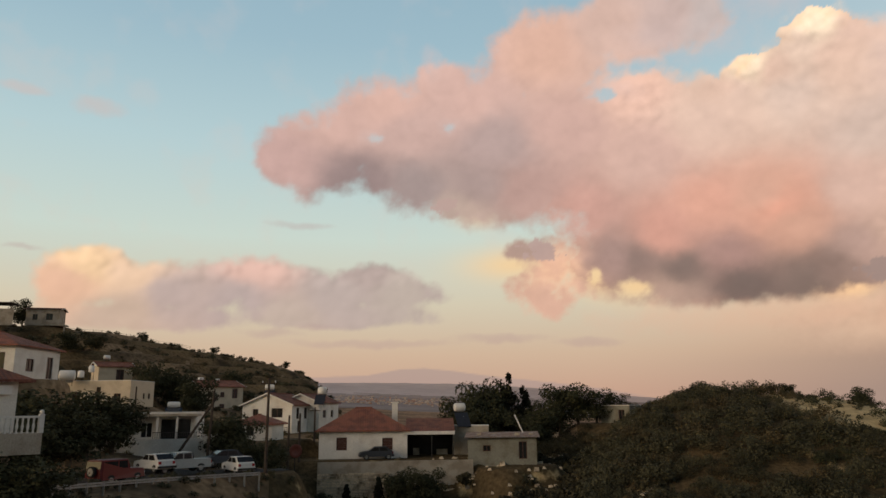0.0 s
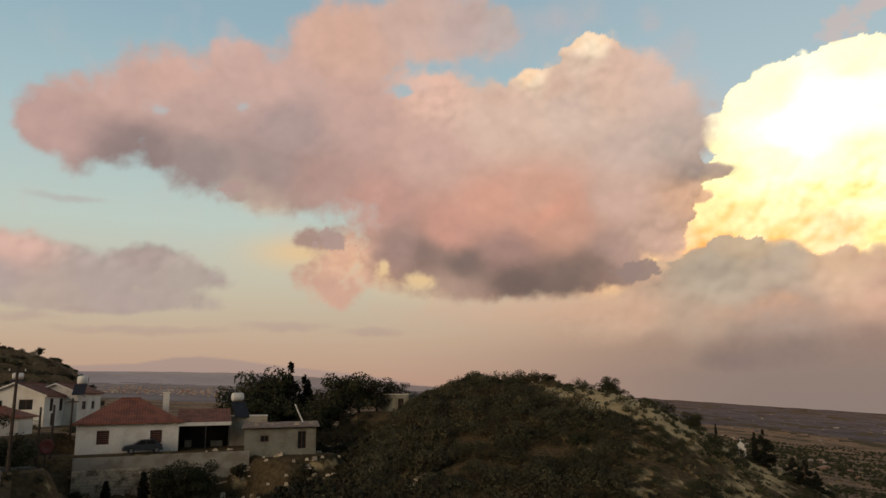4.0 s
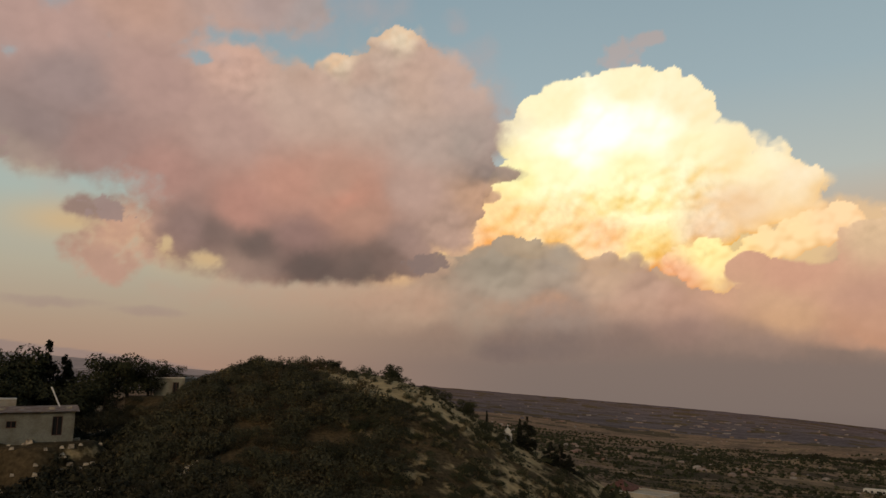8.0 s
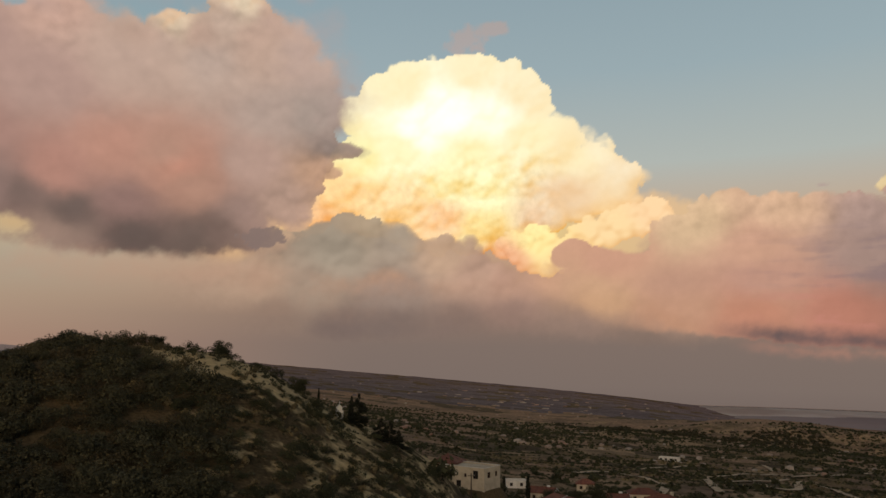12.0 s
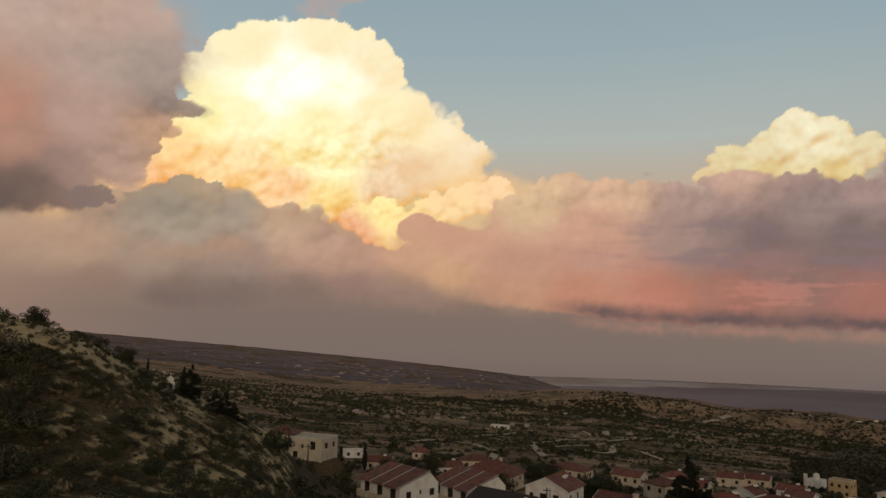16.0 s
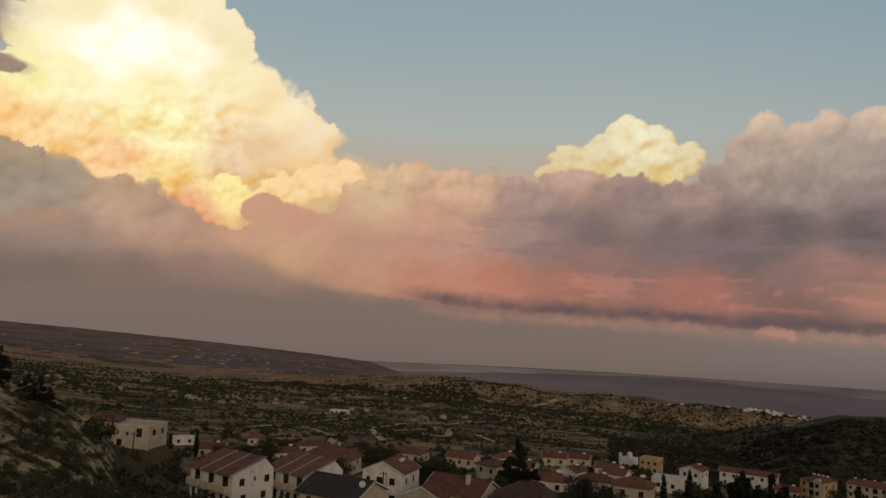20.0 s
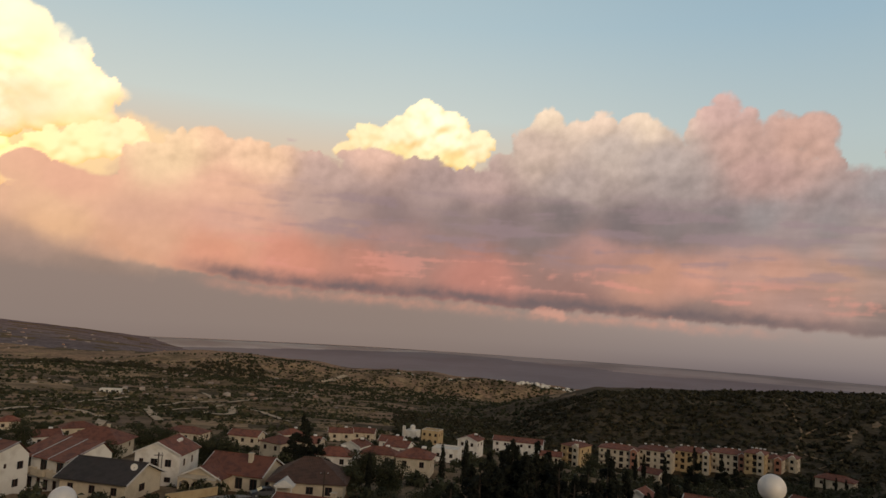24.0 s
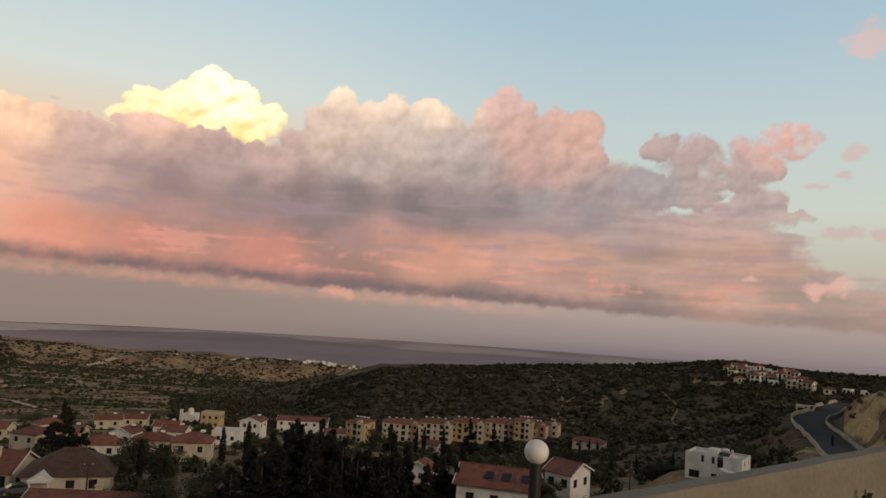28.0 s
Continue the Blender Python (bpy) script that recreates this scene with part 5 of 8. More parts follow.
def row(n, length, sill, w=1.1, h=1.25, shift=0.0):
    """Openings at even steps along a wall."""
    return [(length * (k + 0.5) / n + shift, sill, w, h) for k in range(n)]


def balcony(ob, x0, x1, y, z, depth=1.3, solid=False, mat=WALL_WHITE):
    """A balcony in front of the wall at y, with its slab, rail and balusters."""
    slab = part("balcony", Shape().box(x0, x1, y - depth, y - 0.003, z - 0.18, z), mat, ob)
    if solid:
        part("parapet", Shape().box(x0, x1, y - depth, y - depth + 0.12, z + 0.003, z + 0.95).box(x0, x0 + 0.12, y - depth + 0.123, y - 0.01, z + 0.003, z + 0.95).box(x1 - 0.12, x1, y - depth + 0.123, y - 0.01, z + 0.003, z + 0.95), mat, slab)
    else:
        s = Shape().box(x0, x1, y - depth, y - depth + 0.06, z + 0.9, z + 0.96)
        k = x0 + 0.05
        while k < x1:
            s.box(k, k + 0.03, y - depth + 0.01, y - depth + 0.05, z, z + 0.9)
            k += 0.22
        part("railing", s, METAL_DARK, slab)
    return slab


def water_tank(m, length=1.3, r=0.42, stand_h=1.2, panel=True, upright=False):
    """A white roof tank on its stand, with a solar collector."""
    ob = thing("water_tank", "white rooftop water tank on a metal stand", "water tank", "rooftop water tanks", m)
    s = Shape()
    if upright:
        s.rings([[(q * math.cos(k * math.pi / 8), q * math.sin(k * math.pi / 8), z) for k in range(16)] for q, z in ((r * 0.9, stand_h), (r, stand_h + 0.08), (r, stand_h + length * 0.75), (r * 0.8, stand_h + length * 0.93), (r * 0.3, stand_h + length))])
    else:
        s.rings([[(x, q * math.cos(k * math.pi / 8), stand_h + r + q * math.sin(k * math.pi / 8)) for k in range(16)] for x, q in ((-length / 2, r * 0.55), (-length / 2 + 0.1, r * 0.92), (-length / 2 + 0.2, r), (length / 2 - 0.2, r), (length / 2 - 0.1, r * 0.92), (length / 2, r * 0.55))])
    part("tank", s, TANK_WHITE, ob, rounded=True)
    for x in (-length * 0.33, length * 0.33):
        for y in (-r * 0.7, r * 0.7):
            part("leg", Shape().box(x - 0.025, x + 0.025, y - 0.025, y + 0.025, -0.4, stand_h + 0.08), METAL_DARK, ob)
    if panel:
        part("solar_collector", Shape().quad((-0.9, -r - 1.5, 0.15), (0.9, -r - 1.5, 0.15), (0.9, -r, stand_h * 0.95), (-0.9, -r, stand_h * 0.95)).quad((-0.9, -r - 1.45, 0.08), (-0.9, -r + 0.05, stand_h * 0.95 - 0.07), (0.9, -r + 0.05, stand_h * 0.95 - 0.07), (0.9, -r - 1.45, 0.08)), PANEL_BLACK, ob)
    return ob


def place_on(ob, x, y, z, turn=0):
    """A pose on a house, given in the house's own measures."""
    return ob.matrix_basis @ pose(x, y, z, 0, 0, turn)


W = {k: stand(a, r, 0, z) for k, (a, r, z) in WEST_SITES.items()}
turned = lambda m, deg: m @ pose(0, 0, 0, 0, 0, deg)

hip = house(W["hip"], "white single-storey house with a red hipped tile roof", 10.6, 8.5, 3.35, "hip", 2.5, front=[(2.7, 1.0, 1.25, 1.5), (8.2, 1.0, 1.25, 1.4)], style="shutter", over=0.5, chimney=(4.0, 1.5))
carport = thing("carport", "open carport with a red tiled roof beside the white house", "carport", "", W["carport"])
part("roof", Shape().quad((-3.1, -3.2, 3.1), (3.0, -3.2, 3.1), (3.0, 3.0, 4.6), (-3.1, 3.0, 4.6)).quad((-3.1, 3.0, 4.45), (3.0, 3.0, 4.45), (3.0, -3.2, 2.95), (-3.1, -3.2, 2.95)), ROOF_RED, carport)
part("fascia", Shape().box(-3.1, 3.0, -3.3, -3.2, 2.75, 3.15), TRIM_WHITE, carport)
for x in (-2.8, 0.2, 2.8):
    part("post", Shape().tube((x, -3.0, -0.5), (x, -3.0, 2.95), 0.06), METAL_DARK, carport)
# back and side wall coloured near-black for the shade under the carport
part("back_wall", Shape().box(-3.0, 2.9, 2.7, 2.9, -0.5, 4.4).box(-3.0, -2.85, -2.5, 2.69, -0.5, 3.0), PAINTED_SHADE, carport)
for x0, x1, z1 in ((-2.2, -1.4, 0.9), (0.8, 2.2, 0.75)):
    part("chest", Shape().box(x0, x1, 1.5, 2.4, -0.3, z1), CONCRETE, carport)

shed = house(W["shed"], "low grey-green shed under a rusty sheet roof", 8.0, 4.5, 2.4, "flat", walls=WALL_GREY, front=[(2.2, 0.9, 0.9, 0.7), (6.4, 0.05, 0.95, 1.95)], group="", name="shed")
lid = part("sheet_roof", Shape().quad((-4.4, -2.7, 2.48), (4.4, -2.7, 2.52), (4.4, 2.6, 3.0), (-4.4, 2.6, 2.9)).quad((-4.4, 2.6, 2.84), (4.4, 2.6, 2.94), (4.4, -2.7, 2.46), (-4.4, -2.7, 2.42)), RUST, shed)
for x, y, q in ((-3, -1, 0.25), (-1.2, 0.5, 0.2), (1.5, -1.2, 0.3), (3.2, -0.4, 0.25)):
    part("weight_block", Shape().box(x, x + q * 2, y, y + q, 2.65, 2.65 + q), CONCRETE, lid)
part("leaning_board", Shape().tube((2.6, 1.5, 2.8), (1.6, 2.0, 5.0), 0.09, sides=4), TRIM_WHITE, lid)
store = house(W["store"], "small flat-roofed store behind the carport", 4.6, 4.0, 3.5, "flat", walls=CONCRETE, group="", name="store")
water_tank(place_on(store, -1.4, -0.5, 3.3, 20), 1.5, 0.55, 2.0, panel=True)
water_tank(place_on(store, -0.9, -1.0, 3.3, 60), 0.9, 0.38, 0.7, panel=False)

gabled = house(turned(W["gabled"], -24), "white two-storey house with twin gables and red roof", 9.0, 9.5, 4.6, "front", 1.9, front=[(2.4, 2.9, 1.0, 1.1), (6.3, 2.6, 2.0, 1.5), (2.2, 0.3, 1.2, 1.2)], right=[(2.5, 2.3, 1.2, 1.9), (6.0, 2.3, 1.3, 1.9), (3, 0.1, 1.0, 1.9)], sink=4)
balcony(gabled, -4.6, 4.6, -4.75, 0.05, 0.8)
gable2 = house(turned(stand(-10.2, 138, 0, -4.1), -24), "white house with a long red roof", 7.0, 9.0, 5.0, "front", 1.5, front=[(3.5, 2.6, 1.4, 1.4)], right=[(2.5, 2.4, 1.5, 1.3), (6, 2.4, 1.2, 1.3)], sink=4)
annex = house(turned(W["annex"], -20), "low white annex with a red roof", 5.0, 4.5, 2.0, "hip", 1.0, front=[(2.2, 0.6, 1.0, 0.9)], sink=4)
cream = house(turned(W["cream"], 30), "cream two-storey house on the slope", 10.0, 7.5, 5.2, "gable", 1.3, walls=WALL_CREAM, front=[(2.0, 3.0, 1.0, 1.1), (5.0, 3.0, 1.0, 1.1), (8.0, 2.8, 1.3, 2.0), (5, 0.4, 1.2, 1.2)], left=[(2.5, 3, 1, 1.1), (5.4, 3, 1, 1.1)], sink=5)
flat = house(turned(W["flat"], -10), "white flat-roofed house with a covered veranda", 9.5, 7.0, 4.6, "flat", front=[(2.2, 2.0, 0.9, 1.9), (4.4, 2.0, 1.2, 1.6), (7.4, 1.7, 3.2, 2.3)], right=[(3, 2.2, 1.2, 1.2)], style="white", sink=4)
part("canopy", Shape().box(-5.0, 5.3, -5.3, -3.55, 4.25, 4.5), CONCRETE, flat)
for x in (1.0, 3.0, 5.0):
    part("column", Shape().box(x - 0.1, x + 0.1, -5.1, -4.9, 1.65, 4.25), TRIM_WHITE, flat)
balcony(flat, 0.6, 5.2, -3.55, 1.65, 1.7)
garage_wall = tagged(new("yard_wall", Shape().box(-6.2, 4.4, -0.15, 0.15, -1.5, 1.9).box(4.4, 6.8, -0.5, 2.5, -1.5, 2.3).mesh("yard_wall", WALL_WHITE)), "white rendered yard wall along the road", "wall")
garage_wall.matrix_basis = stand(-21.0, 82.5, -10, -4.9)
part("grille", Shape().box(4.9, 6.4, -0.55, -0.503, 1.2, 1.75), METAL_DARK, garage_wall)
block = house(turned(W["block"], -28), "square sand-coloured house with a flat roof", 11.0, 8.0, 3.9, "flat", walls=WALL_CREAM, front=[(2.5, 0.8, 1.4, 1.5), (6.0, 0.4, 0.7, 2.6), (9.0, 0.8, 1.1, 1.2)], right=[(2, 0.3, 0.6, 2.8), (4.6, 1.2, 0.7, 0.9), (6.4, 1.2, 0.7, 0.9)], sink=5)
upper = house(turned(W["upper"], 15), "small sand-coloured hillside house with a red lean-to roof", 6.0, 5.0, 2.6, "gable", 0.8, walls=WALL_CREAM, front=[(3.8, 0.2, 1.4, 1.9)], sink=4)
arched = house(turned(W["arched"], -30), "white house with an arched porch and red roof", 8.2, 9.0, 3.3, "hip", 1.6, front=[(2.5, 0.8, 1.2, 1.5), (6.5, 0.6, 1.5, 2.0)], right=[(3, 0.8, 1.5, 1.3), (7.0, 0.2, 1.3, 2.3)], sink=5)
porch = house(turned(W["porch"], 12), "white house with a red hipped roof and balustraded veranda", 9.0, 7.0, 3.0, "hip", 1.7, front=[(1.4, 0.3, 1.6, 2.2), (5.6, 0.2, 3.0, 2.3)], right=[(3, 0.8, 1.2, 1.2)], style="shutter", sink=3.5, over=0.7)
deck = part("veranda", Shape().box(-4.5, 5.2, -6.0, -3.52, -1.2, -0.05), CONCRETE, porch)
part("handrail", Shape().box(-4.5, 5.2, -6.0, -5.8, 0.78, 0.9), TRIM_WHITE, deck)
for k in range(34):
    x = -4.4 + k * 0.285
    part("baluster", Shape().rings([[(x + q * math.cos(j * math.pi / 3), -5.9 + q * math.sin(j * math.pi / 3), z) for j in range(6)] for q, z in ((0.07, -0.05), (0.05, 0.1), (0.085, 0.3), (0.045, 0.55), (0.07, 0.78))]), TRIM_WHITE, deck)
for x in (-0.6, 5.1):
    part("newel", Shape().box(x - 0.13, x + 0.13, -6.03, -5.77, -0.05, 1.0).ball((x, -5.9, 1.1), 0.13, 6, 8), TRIM_WHITE, deck)
part("air_conditioner", Shape().box(3.3, 4.1, -3.85, -3.52, 2.1, 2.6), TANK_WHITE, porch)
gazebo = thing("gazebo", "open gazebo with a tiled gable roof on the ridge", "gazebo", "", turned(W["gazebo"], -20))
gs, _ = roof_shape("front", 7.5, 7, 4.2, 1.6, 0.5)
part("roof", gs, ROOF_BROWN, gazebo)
for x in (-3.3, 3.3):
    for y in (-3, 3):
        part("post", Shape().box(x - 0.2, x + 0.2, y - 0.2, y + 0.2, -3, 4.2), CONCRETE, gazebo)
part("base_wall", Shape().box(-9, 12, -4.2, -3.9, -4, 0.1), CONCRETE, gazebo)
part("pergola", Shape().box(3.8, 11.5, -3.6, 2, 1.6, 1.85).box(4.2, 4.4, -3.4, -3.2, -2, 1.6).box(8.0, 8.2, -3.4, -3.2, -2, 1.6).box(11.1, 11.3, -3.4, -3.2, -2, 1.6), WOOD_POLE, gazebo)
crest = house(turned(W["crest"], -15), "grey flat-topped house on the ridge with a terrace", 8.0, 6.0, 4.4, "gable", 0.5, walls=CONCRETE, cover_mat=ROOF_BROWN, front=[(5.6, 1.6, 1.6, 1.7), (2.2, 1.6, 1.2, 1.5)], sink=4)
part("terrace_slab", Shape().box(0.5, 6.5, -6.5, -3.02, -0.2, 0.1).box(6.0, 6.3, -6.3, -6.0, -3.5, -0.203), CONCRETE, crest)
house(turned(W["ruin"], -30), "small roofless stone hut among bushes", 5.0, 3.5, 2.6, "flat", walls=WALL_GREY, front=[(3.6, 0.0, 1.0, 2.0)], group="", name="hut", sink=2)

water_tank(place_on(gabled, -1.2, -1.5, 6.0, 25), 1.6, 0.5, 1.2)
water_tank(place_on(gabled, -3.2, 2.0, 5.2, 25), 1.0, 0.5, 0.8, panel=False, upright=True)
water_tank(place_on(gable2, 3.8, -4.0, 4.6, 10), 1.3, 0.8, 1.9, upright=True)
water_tank(place_on(block, -3.8, -5.5, 3.5, 28), 2.3, 0.75, 0.5)
water_tank(place_on(block, -5.4, 1.0, 3.7, 28), 1.1, 0.5, 1.0, upright=True, panel=False)
water_tank(place_on(block, -4.8, 3.0, 3.7, 28), 1.1, 0.45, 1.9, upright=True, panel=False)
water_tank(place_on(flat, 1.6, 1.0, 4.3, 10), 1.4, 0.32, 0.9)
water_tank(place_on(arched, -2.2, 0.3, 5.0, 52), 1.5, 0.8, 0.7, panel=False, upright=True)
water_tank(place_on(upper, -0.6, 2.0, 3.3, 0), 1.2, 0.4, 0.9, panel=False)
water_tank(place_on(cream, -2.5, 1.2, 5.9, 0), 1.3, 0.4, 0.6, panel=False)
water_tank(place_on(cream, 1.5, 1.2, 5.9, 0), 1.0, 0.35, 0.5, panel=False)

# ---- the eastern valley ----
V = {k: stand(a, r, 0, EAST_Z[k]) for k, (a, r) in EAST_SITES.items()}


def town_terrace(m, units=3):
    """A row of town houses with stepped red roofs and balconies."""
    ob = thing("town_house", "white row of town houses with red roofs and balconies", "town house", "town houses", m)
    uw, d, h = 3.8, 8.6, 5.6
    total = uw * units
    s = Shape()
    front = [(uw * (k + 0.5) + o, z, w, hh) for k in range(units) for o, z, w, hh in ((0, 3.0, 1.6, 2.1), (-0.9, 0.1, 0.9, 2.0), (0.8, 0.3, 1.2, 1.7))]
    right = [(2.0, 3.5, 1.1, 1.2), (4.6, 4.0, 0.5, 0.7), (7.2, 3.5, 1.1, 1.2), (2.4, 0.9, 1.1, 1.2), (6.6, 0.9, 1.1, 1.2)]
    for openings, start, along, out, length in ((front, (-total / 2, -d / 2), (1, 0, 0), (0, -1, 0), total), (right, (total / 2, -d / 2), (0, 1, 0), (1, 0, 0), d),
                                                ((), (total / 2, d / 2), (-1, 0, 0), (0, 1, 0), total), ((), (-total / 2, d / 2), (0, -1, 0), (-1, 0, 0), d)):
        facade(s, (*start, 0), along, out, length, -3, h, list(openings))
        for c, sill, ow, oh in openings:
            fr, pane = window_meshes(ow, oh, "plain")
            wob = part("window", fr, None, ob, at=Matrix.Translation((start[0] + along[0] * c - out[0] * 0.15, start[1] + along[1] * c - out[1] * 0.15, sill)) @ Matrix.Rotation(math.atan2(out[0], -out[1]), 4, "Z"))
            part("pane", pane, None, wob)
    for x in (-total / 2, total / 2):
        o = 1 if x > 0 else -1
        p = [(x, -d / 2, h), (x, d / 2, h), (x, d / 2 - 2.0, h + 1.9)]
        s.quad(*(p if o > 0 else reversed(p)))
    part("wall", s, WALL_WHITE, ob)
    for k in range(units):
        x0, x1 = -total / 2 + uw * k - (0.15 if k == 0 else -0.12), -total / 2 + uw * (k + 1) + (0.15 if k == units - 1 else -0.12)
        y0, y1, y2 = -d / 2 - 0.7, d / 2 - 2.0, d / 2 + 0.3
        z0, z1, z2 = h - 0.2, h + 1.95, h - 0.1
        r = Shape().quad((x0, y0, z0 + 0.18), (x1, y0, z0 + 0.18), (x1, y1, z1 + 0.18), (x0, y1, z1 + 0.18)).quad((x1, y0, z0), (x0, y0, z0), (x0, y1, z1), (x1, y1, z1))
        r.quad((x0, y1, z1 + 0.18), (x1, y1, z1 + 0.18), (x1, y2, z2 + 0.18), (x0, y2, z2 + 0.18)).quad((x0, y0, z0), (x1, y0, z0), (x1, y0, z0 + 0.18), (x0, y0, z0 + 0.18))
        part("roof", r, ROOF_RED, ob)
        part("party_wall_cap", Shape().quad((x1, y0, z0 + 0.24), (x1 + 0.24, y0, z0 + 0.24), (x1 + 0.24, y1, z1 + 0.26), (x1, y1, z1 + 0.26)).quad((x1, y0, z0 - 0.1), (x1 + 0.24, y0, z0 - 0.1), (x1 + 0.24, y0, z0 + 0.24), (x1, y0, z0 + 0.24)), TRIM_WHITE, ob)
        cx = -total / 2 + uw * (k + 0.5)
        balcony(ob, cx - 1.45, cx + 1.45, -d / 2, 2.85, 1.2, solid=True, mat=WALL_CREAM)
    return ob


town_terrace(turned(V["terrace_a"], -52))
town_terrace(turned(V["terrace_b"], -50))
house(turned(V["villa"], -32), "cream villa with a flat wing and red hipped roof", 12.5, 8.0, 5.4, "flat", walls=WALL_CREAM, front=[(3.0, 2.9, 1.6, 1.3), (7.0, 2.9, 0.7, 0.9), (10, 2.7, 1.5, 2.0), (5, 0.4, 1.4, 1.6)], right=[(2.4, 2.9, 1.5, 1.4), (6, 2.9, 1.2, 1.3)])
house(turned(stand(46.8, 198, 0, -32.0), -20), "cream villa wing under a red hipped roof", 7.0, 7.0, 5.0, "hip", 1.9, walls=WALL_CREAM, front=[(1.8, 2.8, 1.3, 1.9), (5, 2.8, 1.3, 1.9)], sink=4)
house(turned(V["red_hip"], -25), "large cream house with a wide red hipped roof", 15.0, 10.5, 4.6, "hip", 2.9, walls=WALL_CREAM, front=row(4, 15, 2.4), right=row(2, 10.5, 2.4), over=0.8, chimney=(2, 1))
wg = house(turned(V["white_gable"], -24), "white two-storey villa with a broad front gable", 8.4, 8.2, 5.6, "front", 2.0, front=[(1.2, 3.4, 0.8, 1.2), (3.6, 3.4, 1.3, 1.3), (6.2, 3.4, 1.2, 1.3), (3.4, 0.05, 1.5, 2.0), (6.3, 0.7, 1.2, 0.9)], right=[(2.0, 3.4, 1.0, 1.3), (5.4, 3.4, 1.0, 1.3), (3.0, 0.7, 1.2, 1.2)], over=0.35)
part("downpipe", Shape().tube((0.9, -4.2, 0), (0.9, -4.2, 5.9), 0.06, sides=6), METAL_DARK, wg)
part("garden_wall", Shape().box(4.3, 9.5, -4.4, -4.2, -2.0, 1.1).box(-4.5, -2.2, -5.6, -5.4, -2.0, 0.9), WALL_WHITE, wg)
part("roof_tank", Shape().tube((1.6, 0.6, 7.25), (1.6, 1.9, 7.25), 0.34, sides=12), TANK_WHITE, wg, "white rooftop water tank")
bo = house(turned(V["brown"], -35), "bungalow with a dark brown tiled roof", 11.5, 9.5, 2.9, "gable", 2.2, cover_mat=ROOF_SLATE, walls=WALL_CREAM, front=row(3, 11.5, 0.9), right=[(4.5, 0.9, 1.6, 1.2)], over=0.7)
dish = thing("satellite_dish", "white satellite dish on a roof bracket", "satellite dish", "", place_on(bo, 5.2, -2.0, 4.0, 30))
part("dish", Shape().rings([[(q * math.cos(k * math.pi / 8), y, q * math.sin(k * math.pi / 8) + 0.9) for k in range(16)] for q, y in ((0.05, 0.12), (0.35, 0.06), (0.55, -0.05), (0.56, -0.03), (0.3, 0.1))]), TANK_WHITE, dish, rounded=True)
part("bracket", Shape().tube((0, 0.1, -0.6), (0, 0.1, 0.9), 0.04), METAL_DARK, dish)
house(turned(V["long_red"], -28), "long cream bungalow with arched porch and red roof", 11.0, 8.5, 3.0, "gable", 2.3, walls=WALL_CREAM, front=row(4, 11, 0.5, 1.4, 1.9), right=[(2.5, 0.9, 1.3, 1.1), (5.8, 0.2, 1.6, 2.0)], over=0.6, chimney=(2.0, -1.5))
wing = house(turned(stand(70.6, 134, 0, float(land(73.0, 136, False)) - EYE), -28), "cream porch wing with a red gable roof", 7.0, 6.5, 2.6, "front", 1.7, walls=WALL_CREAM, front=[(1.7, 0.2, 1.5, 2.0), (4.8, 0.2, 1.5, 2.0)], over=0.5)
arcade = Shape().box(-3.4, 3.4, -4.6, -4.3, 2.25, 2.6).quad((-3.5, -4.75, 2.6), (3.5, -4.75, 2.6), (3.5, -3.2, 3.0), (-3.5, -3.2, 3.0))
for x0 in (-3.4, -1.2, 1.0, 3.2):
    arcade.box(x0, x0 + 0.2, -4.6, -4.3, -1.0, 2.25)
for x0 in (-3.2, -1.0, 1.2):
    for k in range(10):
        u = (k + 0.5) / 5 - 1
        arcade.box(x0 + 0.2 * k, x0 + 0.2 * (k + 1), -4.597, -4.303, 1.25 + math.sqrt(1 - u * u) * 0.95, 2.25)
part("arcade", arcade, WALL_CREAM, wing, "cream arcade with round arches")
part("porch_floor", Shape().box(-3.4, 3.4, -4.7, -3.26, -2.0, 0.1), PAVING, wing)
steps_line = [spot(a, r) for a, r in ((67.6, 114), (68.4, 116), (69.4, 118.5), (70.4, 121), (71.2, 123.5))]
garden_wall = Shape().rings([[(p.x + o * 0.12, p.y + o * 0.1, p.z + h) for o, h in ((-1, -1.5), (1, -1.5), (1, 1.3), (-1, 1.3))] for p in steps_line])
tagged(new("garden_wall", garden_wall.mesh("garden_wall", WALL_YELLOW)), "low ochre rendered wall beside the lane", "wall", kind="structure")
pb = house(turned(V["porch_brown"], -8), "bungalow with a brown hipped roof and a white porch", 12.0, 9.0, 2.8, "hip", 2.9, cover_mat=ROOF_BROWN, walls=WALL_CREAM, front=[(6.5, 0.8, 1.2, 1.2), (9.6, 0.7, 1.2, 1.4)], over=0.6)
prch = part("porch", Shape().box(-4.6, -4.4, -6.6, -6.4, 0, 2.2).box(-2.2, -2.0, -6.6, -6.4, 0, 2.2).box(-4.8, -1.8, -6.8, -4.52, 2.203, 2.45), TRIM_WHITE, pb)
part("pediment", Shape().quad((-5.0, -6.9, 2.45), (-1.6, -6.9, 2.45), (-3.3, -6.9, 3.5)).quad((-5.0, -6.9, 2.45), (-3.3, -6.9, 3.5), (-3.3, -3.5, 3.5), (-5.0, -4.6, 2.45)).quad((-1.6, -6.9, 2.45), (-1.6, -4.6, 2.45), (-3.3, -3.5, 3.5), (-3.3, -6.9, 3.5)), TRIM_WHITE, prch)
house(turned(V["low_red"], -20), "house below the terrace with a plain red roof", 14.0, 7.0, 2.4, "gable", 1.3, walls=WALL_CREAM, over=0.4, chimney=(1, 0.5))
